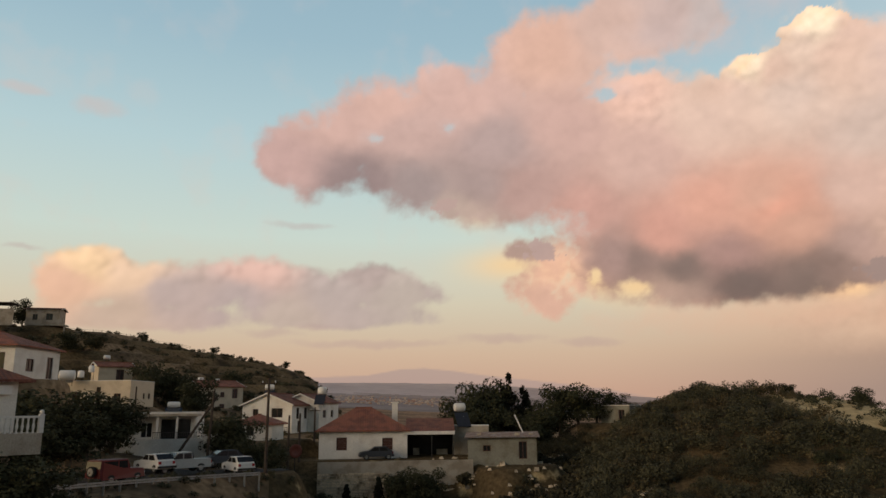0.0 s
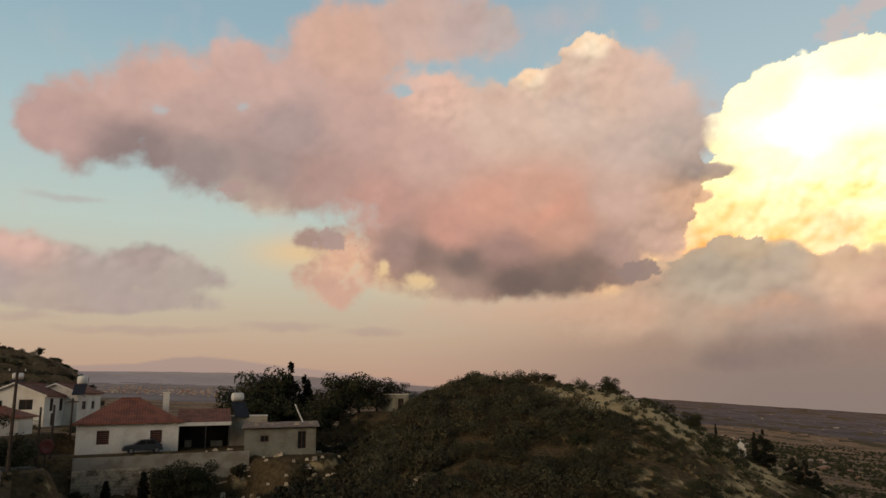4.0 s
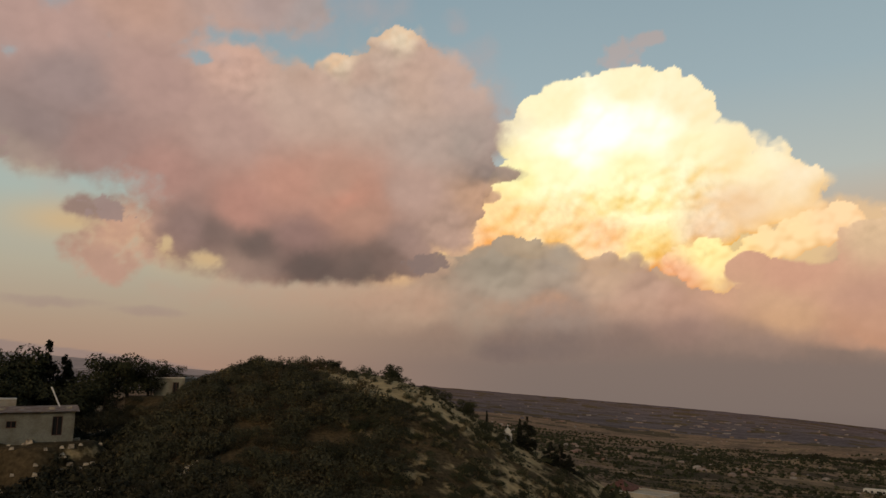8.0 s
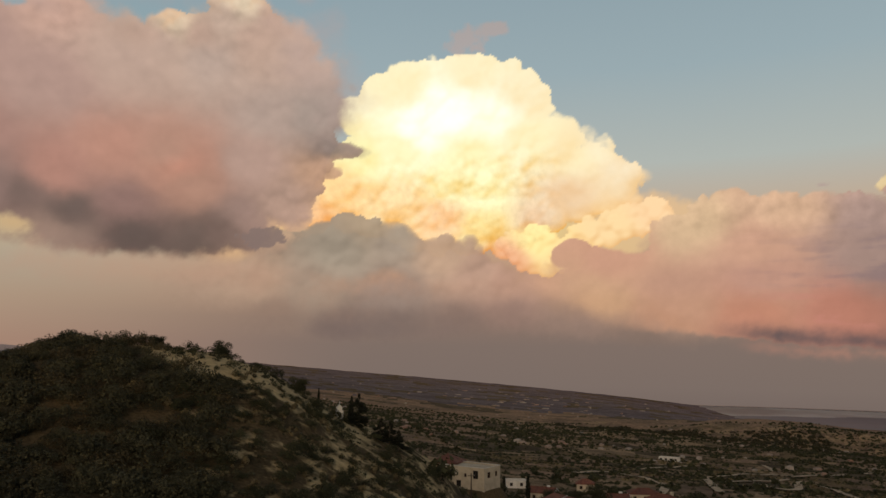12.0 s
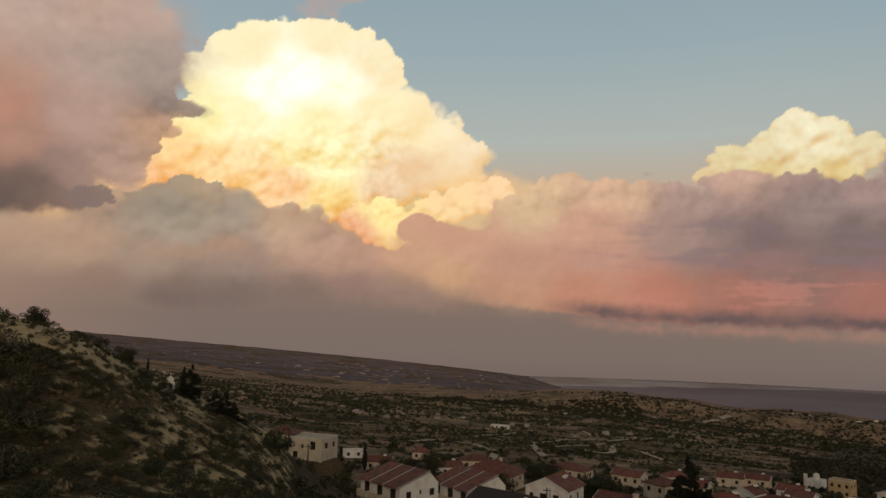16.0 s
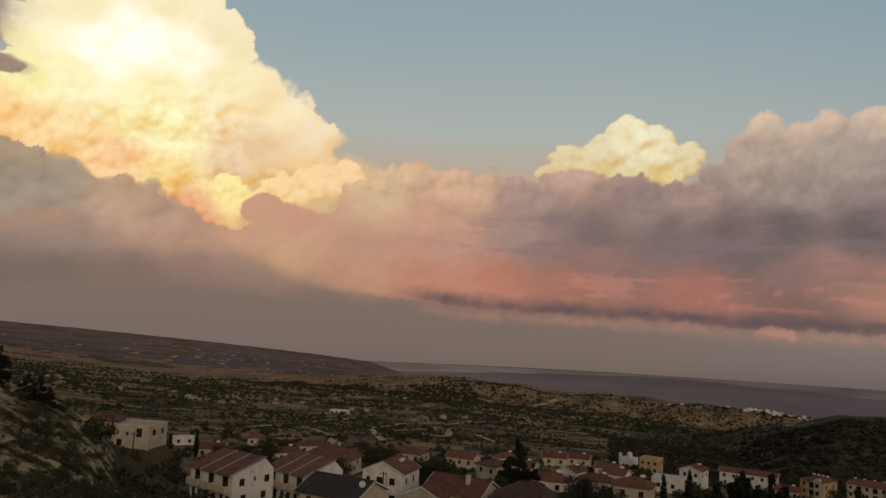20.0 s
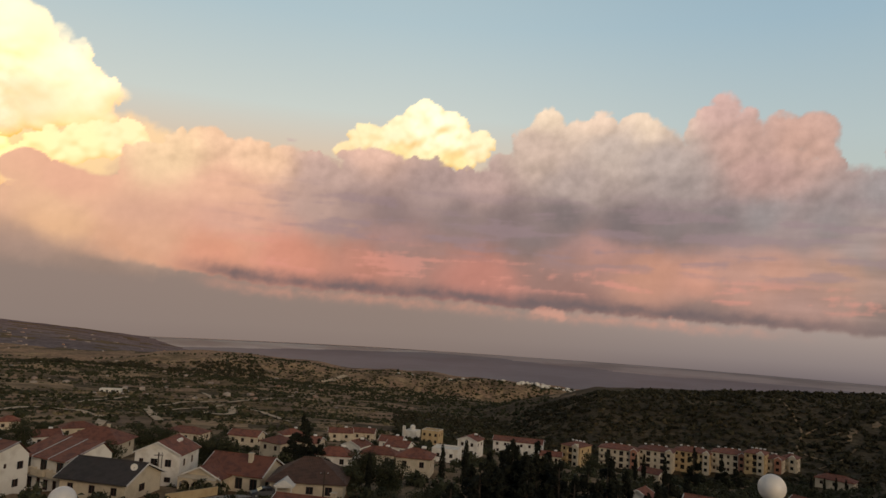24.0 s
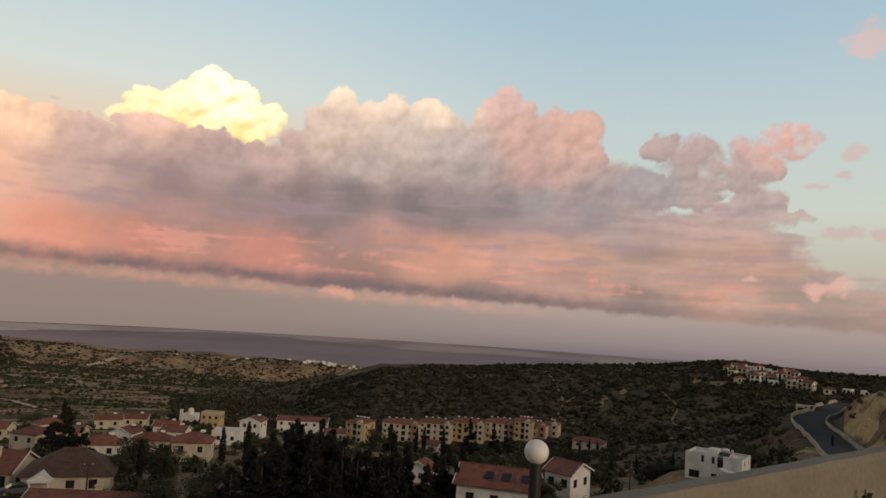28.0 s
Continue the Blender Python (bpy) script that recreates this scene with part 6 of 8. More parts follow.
PLAIN = [("back_red", -30, 14, 9, 3.4, "hip", WALL_CREAM), ("back_b", 10, 11, 8, 3.2, "hip", WALL_CREAM), ("back_c", 0, 7, 6, 3.2, "hip", WALL_CREAM), ("back_d", -25, 10.5, 8, 3.4, "gable", WALL_CREAM),
         ("back_e", -40, 7.5, 9, 4.6, "hip", WALL_CREAM), ("f_white", -10, 8.5, 6, 3.2, "hip", WALL_WHITE), ("f_c", 0, 9.5, 7, 3.4, "gable", WALL_CREAM), ("f_d", -10, 9.5, 7, 3.4, "gable", WALL_CREAM),
         ("f_e", -30, 6.0, 8, 4.0, "front", WALL_WHITE), ("f_f", -8, 9.8, 6.5, 3.0, "hip", WALL_CREAM), ("f_g", -20, 7.5, 8, 3.4, "gable", WALL_WHITE), ("f_h", -10, 8.0, 7.5, 4.2, "hip", WALL_CREAM),
         ("f_gable", -20, 7.5, 9, 6.2, "front", WALL_WHITE), ("f_long", -8, 22.0, 9, 6.0, "gable", WALL_WHITE), ("a_small", 0, 9, 7, 3.0, "gable", WALL_CREAM), ("a_fore", -30, 9, 7, 3.2, "gable", WALL_CREAM),
         ("lone", -12, 13, 8, 3.6, "hip", WALL_CREAM), ("side_red", -30, 4.6, 7.5, 4.4, "gable", WALL_WHITE), ("f_i", -20, 9, 8, 3.2, "gable", WALL_CREAM), ("f_j", 20, 8, 7, 3.2, "hip", WALL_WHITE),
         ("f_k", -15, 8, 7, 3.6, "gable", WALL_WHITE), ("f_l", 15, 8, 7, 3.2, "gable", WALL_WHITE), ("f_m", -15, 9, 7, 2.8, "gable", WALL_CREAM), ("f_n", 5, 8, 6, 3, "flat", WALL_WHITE), ("tiny", -20, 5, 4, 2.4, "front", WALL_WHITE)]
for key, turn, w, d, h, kind, walls in PLAIN:
    tall = h > 3.9
    windows = row(max(2, int(w / 3.4)), w, h - 2.1, 1.1, 1.3) + (row(max(2, int(w / 4)), w, h - 4.9 if h > 5 else 0.3, 1.1, 1.3) if h > 5 else [])
    d *= 0.82
    hob = house(turned(V[key], turn), ("white" if walls is WALL_WHITE else "cream") + (" two-storey" if tall else "") + " valley house with a " + ("flat roof" if kind == "flat" else "red hipped roof" if kind == "hip" else "red gabled roof"),
          w, d, h, kind, 1.5 if kind == "hip" else 1.4, walls, front=windows, right=row(2, d, h - 2.1), left=row(2, d, h - 2.1), over=0.45)
    if kind != "flat" and len(key) % 2 == 1:
        water_tank(place_on(hob, w * 0.22, d * 0.12, h + 0.75, 180 - turn), 1.2, 0.34, 0.7)
house(turned(V["f_yellow"], -20), "ochre three-storey block with a flat roof", 8.0, 6.5, 6.2, "flat", walls=WALL_YELLOW, front=row(3, 8, 3.6) + row(3, 8, 0.8), right=row(2, 6.5, 3.6))
house(turned(V["f_flat"], -12), "low white flat-roofed house", 8.5, 7, 4.2, "flat", front=row(2, 8.5, 1.5))
church = thing("church", "small white church with a dome", "church", "", turned(V["f_church"], -20))
part("nave", Shape().box(-3, 3, -2.5, 4, -3, 3.4), WALL_WHITE, church)
part("drum", Shape().tube((0, 0.8, 3.4), (0, 0.8, 4.6), 1.3, sides=12), WALL_WHITE, church)
part("dome", Shape().ball((0, 0.8, 4.6), 1.35, 8, 14), WALL_WHITE, church, rounded=True)
part("bell_tower", Shape().box(-3.6, -2.4, -3.6, -2.52, -3, 5.6), WALL_WHITE, church)

md = house(turned(V["modern"], -14), "white modern two-storey house with a flat roof", 9.6, 6.4, 4.5, "flat", front=[(1.6, 0.3, 1.8, 1.3), (3.0, 3.2, 0.5, 1.2), (4.8, 3.2, 0.5, 1.2), (6.0, 2.7, 1.0, 2.1), (5.0, 0.2, 1.0, 1.3), (8.2, 0.3, 1.6, 1.6)], right=[(2, 3.2, 0.6, 1.1), (5, 3.2, 0.6, 1.1)], name="house", group="")
part("stair_block", Shape().box(-1.6, 0.2, -1, 1.4, 4.2, 5.3), WALL_WHITE, md)
part("flue", Shape().box(2.2, 2.55, 0, 0.4, 4.2, 5.5), WALL_WHITE, md)
part("entrance_canopy", Shape().quad((1.6, -5.4, 2.9), (5.0, -5.4, 2.4), (5.0, -3.76, 2.4), (1.6, -3.76, 2.9)).quad((1.6, -3.76, 2.7), (5.0, -3.76, 2.2), (5.0, -5.4, 2.2), (1.6, -5.4, 2.7)).quad((1.6, -5.4, 2.7), (5.0, -5.4, 2.2), (5.0, -5.4, 2.4), (1.6, -5.4, 2.9)), WALL_WHITE, md)
water_tank(place_on(md, 1.2, 0.5, 4.3), 1.2, 0.35, 0.6)
sr = house(turned(V["solar_red"], -8), "white house with a red roof and solar collectors", 10.0, 8.0, 3.9, "gable", 1.7, front=[(1.8, 1.9, 1.1, 1.0), (5.0, 1.9, 1.1, 1.0), (8.0, 1.9, 1.1, 1.0)], over=0.5, sink=4)
for x in (-1.4, 0.9, 3.4):
    part("solar_collector", Shape().quad((x, -3.2, 4.75), (x + 1.0, -3.2, 4.75), (x + 1.0, -1.6, 5.35), (x, -1.6, 5.35)).quad((x, -1.6, 5.3), (x + 1.0, -1.6, 5.3), (x + 1.0, -3.2, 4.7), (x, -3.2, 4.7)), PANEL_BLACK, sr)

# the long row of ochre holiday flats
for k, (az, r, w, d, turn) in enumerate(FLATS):
    low = k > 5
    h = 6.0 if low else 8.6
    z = FLAT_Z[k]
    walls = WALL_YELLOW if k in (0, 3, 5) else WALL_CREAM
    levels = (0.5, 3.4) if low else (0.4, 3.2, 6.0)
    bays = max(2, int(w / 2.6))
    f = [(w * (q + 0.5) / bays, z1 + (0 if q % 2 else 0.5), 1.75 if q % 2 else 1.05, 2.0 if q % 2 else 1.35) for z1 in levels for q in range(bays)]
    ob = house(turned(stand(az, r, 0, z), turn), "ochre block of holiday flats with arched balconies and red roof", w, d, h, "hip", 1.5, walls, front=f, right=[o for z1 in levels for o in row(2, d, z1, 1.0, 1.3)], left=[o for z1 in levels for o in row(2, d, z1, 1.0, 1.3)], name="apartment_building", group="holiday flats", sink=6, over=0.5)
    for z1 in levels[1:]:
        balcony(ob, -w / 2 + 0.6, -w / 2 + 3.6, -d / 2, z1 - 0.1, 1.2, solid=True, mat=walls)
    part("gable_front", Shape().box(w / 2 - 3.2, w / 2 - 0.4, -d / 2 - 0.7, -d / 2 - 0.003, -6, h).quad((w / 2 - 3.4, -d / 2 - 0.75, h), (w / 2 - 0.2, -d / 2 - 0.75, h), (w / 2 - 1.8, -d / 2 - 0.75, h + 1.2)).quad((w / 2 - 3.4, -d / 2 - 0.75, h), (w / 2 - 1.8, -d / 2 - 0.75, h + 1.2), (w / 2 - 1.8, -d / 2 + 2, h + 1.2), (w / 2 - 3.4, -d / 2, h)).quad((w / 2 - 0.2, -d / 2 - 0.75, h), (w / 2 - 0.2, -d / 2, h), (w / 2 - 1.8, -d / 2 + 2, h + 1.2), (w / 2 - 1.8, -d / 2 - 0.75, h + 1.2)), WALL_SALMON if k in (1, 4, 6) else WALL_CREAM, ob)
    for z1 in levels:
        part("bay_window", Shape().box(w / 2 - 2.5, w / 2 - 1.2, -d / 2 - 0.74, -d / 2 - 0.703, z1 + 0.5, z1 + 1.9), GLASS, ob)
    part("gable_trim", Shape().tube((w / 2 - 3.5, -d / 2 - 0.8, h), (w / 2 - 1.8, -d / 2 - 0.8, h + 1.3), 0.13, sides=5).tube((w / 2 - 1.8, -d / 2 - 0.8, h + 1.3), (w / 2 - 0.1, -d / 2 - 0.8, h), 0.13, sides=5), TRIM_WHITE, ob)
    for q in range(2 if low else 4):
        part("roof_tank", Shape().tube((-w / 2 + 2 + q * w * 0.2, 0.4, h + 1.75), (-w / 2 + 3 + q * w * 0.2, 0.4, h + 1.75), 0.3, sides=8), TANK_WHITE, ob, "white rooftop water tank")

# the village on the far hilltop
rv = random.Random(4)
for k in range(26):
    az = (125.6 + k * 0.5, 126.0 + (k - 10) * 0.62, 126.3 + (k - 18) * 1.15)[(k > 9) + (k > 17)] + rv.uniform(-0.12, 0.12)
    r = (532, 506, 482)[(k > 9) + (k > 17)] + rv.uniform(-5, 5)
    w, d, h = rv.uniform(4.4, 6.4), rv.uniform(4.5, 6), rv.choice((3.0, 3.2, 5.0))
    walls = rv.choice((WALL_WHITE, WALL_WHITE, WALL_CREAM))
    kind = rv.choice(("hip", "gable", "flat", "hip"))
    f = row(2, w, h - 2.3, 1.5, 1.7) + (row(2, w, 0.1, 1.5, 1.9) if h > 4.5 else [])
    house(turned(stand(az, r), rv.uniform(-30, 30)), ("white" if walls is WALL_WHITE else "cream") + " hilltop villa with " + ("a flat roof" if kind == "flat" else "a red roof"), w, d, h, kind, 1.3, walls, front=f, right=row(2, d, h - 2.4, 1.2, 1.5), group="hilltop villas", sink=5)
house(turned(stand(131.2, 396), 5), "long grey flat-roofed shed on the slope", 15, 7, 3.4, "flat", walls=CONCRETE, front=row(5, 15, 0.4, 2.2, 2.2), group="", name="shed", sink=4)
house(turned(stand(136.0, 330), -10), "sand-coloured house with a red roof beside the road", 14, 9, 3.6, "gable", 1.6, WALL_CREAM, front=row(3, 14, 0.8), group="", sink=4)

# ---- roads and tracks ----
def ribbon(name, points, half, material, lift=0.06, steps=10, level=None):
    """A strip along smoothed points (bearing, range[, height]) that lies on the ground."""
    p = np.array([q[:2] for q in points], float)
    t = np.linspace(0, len(p) - 1, (len(p) - 1) * steps + 1)
    az, r = np.interp(t, range(len(p)), p[:, 0]), np.interp(t, range(len(p)), p[:, 1])
    ker = np.ones(7) / 7
    for _ in range(2):
        az, r = [np.concatenate([v[:3], np.convolve(v, ker, "valid"), v[-3:]]) for v in (az, r)]
    x, y = r * np.sin(np.radians(az)), r * np.cos(np.radians(az))
    tx, ty = np.gradient(x), np.gradient(y)
    n = np.hypot(tx, ty) + 1e-9
    nx, ny = -ty / n, tx / n
    rows = []
    for o in (-half, -half * 0.4, half * 0.4, half):
        px, py = x + nx * o, y + ny * o
        pz = land(np.degrees(np.arctan2(px, py)), np.hypot(px, py)) + lift
        rows.append(np.stack([px, py, pz], -1))
    me = grid_mesh(name, np.stack(rows, 0), (4, len(x)))
    me.materials.append(material)
    return me, np.stack([x, y], -1), np.stack([nx, ny], -1)


TRACKS = [((65.7, 455), (67.6, 513), (69.6, 570), (71.9, 591), (74.8, 705)), ((65.7, 455), (66.2, 386), (66.7, 354)),
          ((66.6, 435), (68.7, 446), (70.8, 509), (72.1, 555), (74.2, 438), (76.3, 388)), ((72.1, 555), (71.7, 460), (71.9, 411), (70.2, 407), (69.1, 440)),
          ((69.6, 716), (70.7, 612)), ((75.8, 712), (76.9, 840), (78.0, 939)), ((78.2, 1389), (79.4, 1425), (80.1, 1467)),
          ((56.4, 398), (58.9, 439), (61.5, 407), (63.2, 364), (62.4, 306)), ((61.4, 486), (64.9, 603), (67.6, 581))]
for k, pts in enumerate(TRACKS):
    me, _, _ = ribbon("dirt_track", pts, 2.0 if pts[0][1] < 1000 else 5.0, TRACK, 0.7)
    tagged(new("dirt_track", me), "pale dirt track winding across the fields", "track", kind="structure")
for pts in (((112.3, 545), (113.2, 500), (113.9, 455), (113.3, 430), (114.3, 415), (116.0, 400)), ((116.5, 510), (115.1, 480), (113.9, 455)), ((117.2, 435), (116.0, 400), (114.8, 385)), ((121, 470), (122.4, 430), (121.6, 395), (123.2, 370))):
    me, _, _ = ribbon("gully", pts, 0.55, ground_earth, 0.5)
    tagged(new("gully", me), "pale eroded gully in the scrub hillside", "gully", kind="structure")
me, _, _ = ribbon("road", [(-34, 58), (-28, 61), (-22, 66), (-17, 70), (-12, 74)], 4.2, ASPHALT, 0.05)
tagged(new("road", me), "grey asphalt village road", "road", kind="structure")
me, _, _ = ribbon("street", [(69.6, 112), (71.5, 119), (74.5, 121), (77.0, 118), (80.0, 115)], 2.0, PAVING, 0.15)
tagged(new("street", me), "pale paved lane in front of the bungalows", "road", kind="structure")
HILL_ROAD = [(133.9, 148), (133.1, 158), (132.3, 178), (131.1, 205), (130.8, 224), (131.6, 246), (133.2, 280), (134.4, 310)]
me, line, side = ribbon("hill_road", HILL_ROAD, 3.4, ASPHALT, 0.12)
tagged(new("hill_road", me), "curving asphalt hill road between low walls", "road", kind="structure")
for name, off, high, deep in (("outer", 4.0, 1.0, 3.0), ("inner", -4.0, 0.9, 1.5)):
    s = Shape()
    edge = [(line[k] + side[k] * off, line[k] + side[k] * (off + (0.35 if off > 0 else -0.35))) for k in range(len(line))]
    for (a0, b0), (a1, b1) in zip(edge[:-1], edge[1:]):
        z0, z1 = [float(land(math.degrees(math.atan2(*q)), math.hypot(*q))) for q in (a0, a1)]
        lo0, lo1 = z0 - deep, z1 - deep
        s.quad((*a0, lo0), (*a1, lo1), (*a1, z1 + high), (*a0, z0 + high)).quad((*b0, lo0), (*b0, z0 + high), (*b1, z1 + high), (*b1, lo1)).quad((*a0, z0 + high), (*a1, z1 + high), (*b1, z1 + high), (*b0, z0 + high))
    tagged(new("road_wall", s.mesh("road_wall", CONCRETE)), "pale rendered wall along the hill road", "wall", kind="structure")

# ---- leaves ----
LEAF_OLIVE = foliage("olive_scrub_leaves", (0.031, 0.032, 0.020), (0.110, 0.103, 0.062))
LEAF_RUST = foliage("dry_brown_scrub", (0.050, 0.041, 0.024), (0.124, 0.100, 0.056))
# conifer needles; the same near-black also paints shade on the roadside foliage
LEAF_DARK = foliage("dark_needles_and_shaded_leaves", (0.009, 0.010, 0.008), (0.030, 0.032, 0.021))
LEAF_GREEN = foliage("green_tree_leaves", (0.024, 0.027, 0.016), (0.078, 0.080, 0.044))
LEAF_STRAW = foliage("dry_grass", (0.10, 0.08, 0.045), (0.26, 0.21, 0.12))
LEAF_MAQUIS = foliage("dark_maquis_leaves", (0.026, 0.025, 0.016), (0.074, 0.067, 0.040))
BARK = material("bark", (0.075, 0.058, 0.042), 0.95, 0.3, 3.0, 0.5)


def leaf_mass(lumps, count, size, seed, flat=0.0, shell=0.55):
    """Small leaf clumps round the lumps (x, y, z, rx, ry, rz): corners (n, 3, 3)."""
    rng = np.random.RandomState(seed)
    lumps = np.array(lumps, float)
    weight = lumps[:, 3] * lumps[:, 5]
    pick = rng.choice(len(lumps), count, p=weight / weight.sum())
    d = rng.normal(size=(count, 3))
    d /= np.linalg.norm(d, axis=1)[:, None]
    rad = shell + (1.08 - shell) * rng.rand(count) ** 0.6
    c = lumps[pick, :3] + d * rad[:, None] * lumps[pick, 3:]
    face = d / lumps[pick, 3:] * lumps[pick, 3:].mean(1)[:, None] + np.array([0, 0, 0.3 + flat])
    face = face / np.linalg.norm(face, axis=1)[:, None] + 0.55 * rng.normal(size=(count, 3)) * (0.4 + 0.6 * rng.rand(count))[:, None]
    face /= np.linalg.norm(face, axis=1)[:, None]
    u = np.cross(face, rng.normal(size=(count, 3)))
    u /= np.linalg.norm(u, axis=1)[:, None] + 1e-9
    v = np.cross(face, u)
    s = size * (0.55 + 0.9 * rng.rand(count))[:, None]
    corners = np.stack([c - u * s - v * s * 0.75, c + u * s * 1.15 - v * s * 0.2, c - u * s * 0.2 + v * s * 1.1], 1)
    return corners


def leaf_mesh(name, leaves, material=None):
    """One mesh of leaf clumps."""
    flat = leaves.reshape(-1, 3)
    me = raw_mesh(name, flat, np.arange(len(flat)).reshape(-1, 3))
    if material:
        me.materials.append(material)
    return me


def bush_form(seed, count, size):
    rng = random.Random(seed)
    lumps = [(rng.uniform(-0.5, 0.5), rng.uniform(-0.5, 0.5), rng.uniform(0.25, 0.75), rng.uniform(0.35, 0.6), rng.uniform(0.35, 0.6), rng.uniform(0.3, 0.5)) for _ in range(5)]
    return leaf_mass(lumps + [(0, 0, 0.35, 0.75, 0.75, 0.4)], count, size, seed)


def scatter(name, spots, forms, material, label, category="shrubs"):
    """One sheet of growth: each spot is (x, y, z, width, height)."""
    rng = np.random.RandomState(len(spots))
    parts = []
    for k, (x, y, z, w, h) in enumerate(spots):
        f = forms[k % len(forms)]
        a = rng.rand() * 6.283
        c, s = math.cos(a), math.sin(a)
        q = np.empty_like(f)
        q[..., 0], q[..., 1], q[..., 2] = (f[..., 0] * c - f[..., 1] * s) * w + x, (f[..., 0] * s + f[..., 1] * c) * w + y, f[..., 2] * h + z
        parts.append(q)
    me = leaf_mesh(name, np.concatenate(parts), material)
    return tagged(new(name, me), label, category, kind="stuff")


PAD_XY = np.array([(r * math.sin(radians(a)), r * math.cos(radians(a)), s) for a, r, z, s in PADS])


def sow(count, az0, az1, r0, r1, w0, w1, seed, tall=(0.8, 1.2), clear=3.0, keep=None):
    """Spots strewn over a stretch of the ground, off the building plots."""
    rng = np.random.RandomState(seed)
    az, r = rng.uniform(az0, az1, count * 3), np.sqrt(rng.uniform(r0 * r0, r1 * r1, count * 3))
    x, y = r * np.sin(np.radians(az)), r * np.cos(np.radians(az))
    ok = np.ones(len(x), bool)
    for px, py, s in PAD_XY:
        ok &= np.hypot(x - px, y - py) > s + clear
    for q in line[::3]:
        ok &= np.hypot(x - q[0], y - q[1]) > 7
    if keep is not None:
        ok &= keep(az, r, x, y, rng)
    az, r, x, y = [v[ok][:count] for v in (az, r, x, y)]
    z = land(az, r)
    w = w0 + (w1 - w0) * rng.rand(len(x)) ** 1.6
    return list(zip(x, y, z - 0.15 * w, w, w * rng.uniform(*tall, len(x))))


def round_bush(seed, count, size):
    """A broad rounded bush of many small lobes."""
    g = random.Random(seed)
    lumps = [(0, 0, 0.3, 0.8, 0.8, 0.45)]
    for _ in range(13):
        a, q = g.uniform(0, 6.28), g.uniform(0.15, 0.72)
        lumps.append((q * math.cos(a), q * math.sin(a), 0.25 + 0.55 * (1 - q) + g.uniform(-0.1, 0.12), g.uniform(0.2, 0.36), g.uniform(0.2, 0.36), g.uniform(0.17, 0.3)))
    return leaf_mass(lumps, count, size, seed, shell=0.75)


hill_forms = [round_bush(60 + k, 820, 0.040) for k in range(6)]
near_forms = [bush_form(k, 400, 0.074) for k in range(6)]
mid_forms = [bush_form(20 + k, 120, 0.150) for k in range(5)]
far_forms = [bush_form(40 + k, 19, 0.47) for k in range(5)]
crown_open = lambda az, r, x, y, g: (fbm(x / 30, y / 30, 3, 11) + 0.45 * smooth(20, 28, az) * (1 - smooth(36, 46, az)) * smooth(80, 108, r) < 0.26 + 0.25 * g.rand(len(az)))
scatter("hill_scrub", sow(250, 11, 30, 62, 113, 1.2, 2.9, 1, tall=(0.75, 1.05), keep=crown_open), hill_forms, LEAF_OLIVE, "dense rounded olive-green bushes covering the near hill")
scatter("dry_scrub", sow(90, 11, 30, 66, 112, 1.0, 2.6, 2, tall=(0.7, 1.0), keep=lambda az, r, x, y, g: (az < 25) | (fbm(x / 14, y / 14, 3, 8) > 0.02)), hill_forms, LEAF_RUST, "brownish dry bushes on the near hill")
scatter("dark_scrub", sow(420, 25, 51, 58, 114, 0.45, 1.7, 3, tall=(0.8, 1.15), keep=lambda az, r, x, y, g: crown_open(az, r, x, y, g) | (g.rand(len(az)) < 0.3)), hill_forms, LEAF_GREEN, "dark green rounded bushes dotted over pale marl")
scatter("shady_scrub", sow(150, 9, 29, 58, 112, 0.8, 2.0, 21, tall=(0.7, 1.0), keep=crown_open), hill_forms, LEAF_MAQUIS, "dark green bushes among the olive scrub of the near hill")
scatter("low_scrub", sow(800, 24, 51, 58, 114, 0.2, 0.7, 18), mid_forms, LEAF_OLIVE, "low olive scrub between the bushes on the marl")
scatter("slope_scrub", sow(900, -2, 17, 56, 98, 0.3, 1.2, 4, clear=1.0), mid_forms, LEAF_MAQUIS, "low weeds on the rubble slope")
scatter("grove_undergrowth", sow(70, -1, 11, 99, 116, 1.1, 2.4, 22, tall=(0.9, 1.3), clear=0.5), hill_forms, LEAF_MAQUIS, "dark thicket under the trees behind the shed")
scatter("straw", sow(420, -30, 50, 45, 100, 0.25, 0.6, 5, tall=(0.9, 1.6), clear=0.5), mid_forms, LEAF_STRAW, "tufts of dry grass on the slopes", "grass")
scatter("ridge_scrub", sow(420, -46, -8, 118, 252, 0.4, 1.7, 6, tall=(0.7, 1.0)), mid_forms, LEAF_OLIVE, "dark scrub on the village ridge")
scatter("ridge_dry_scrub", sow(620, -46, -8, 120, 252, 0.4, 1.6, 7, tall=(0.5, 0.8)), mid_forms, LEAF_RUST, "dry brown bushes on the village ridge")
scatter("garden_growth", sow(1150, 46, 118, 100, 330, 0.9, 3.0, 8, clear=0.8), mid_forms, LEAF_GREEN, "garden trees and hedges between the valley houses")
scatter("valley_scrub", sow(700, 44, 130, 60, 420, 0.5, 1.6, 9, clear=1.0), mid_forms, LEAF_OLIVE, "low scrub on the valley slopes")
scatter("wooded_hill", sow(9000, 84, 150, 330, 620, 1.0, 3.0, 10, tall=(0.6, 1.0), keep=lambda az, r, x, y, g: fbm(x / 45, y / 45, 3, 36) > -0.34 + 0.3 * (g.rand(len(az)) - 0.5)), far_forms, LEAF_MAQUIS, "dark wooded scrub over the opposite hill")
scatter("wooded_hill_dry", sow(900, 92, 150, 330, 570, 0.8, 1.9, 11), far_forms, LEAF_RUST, "olive scrub on the opposite hill")
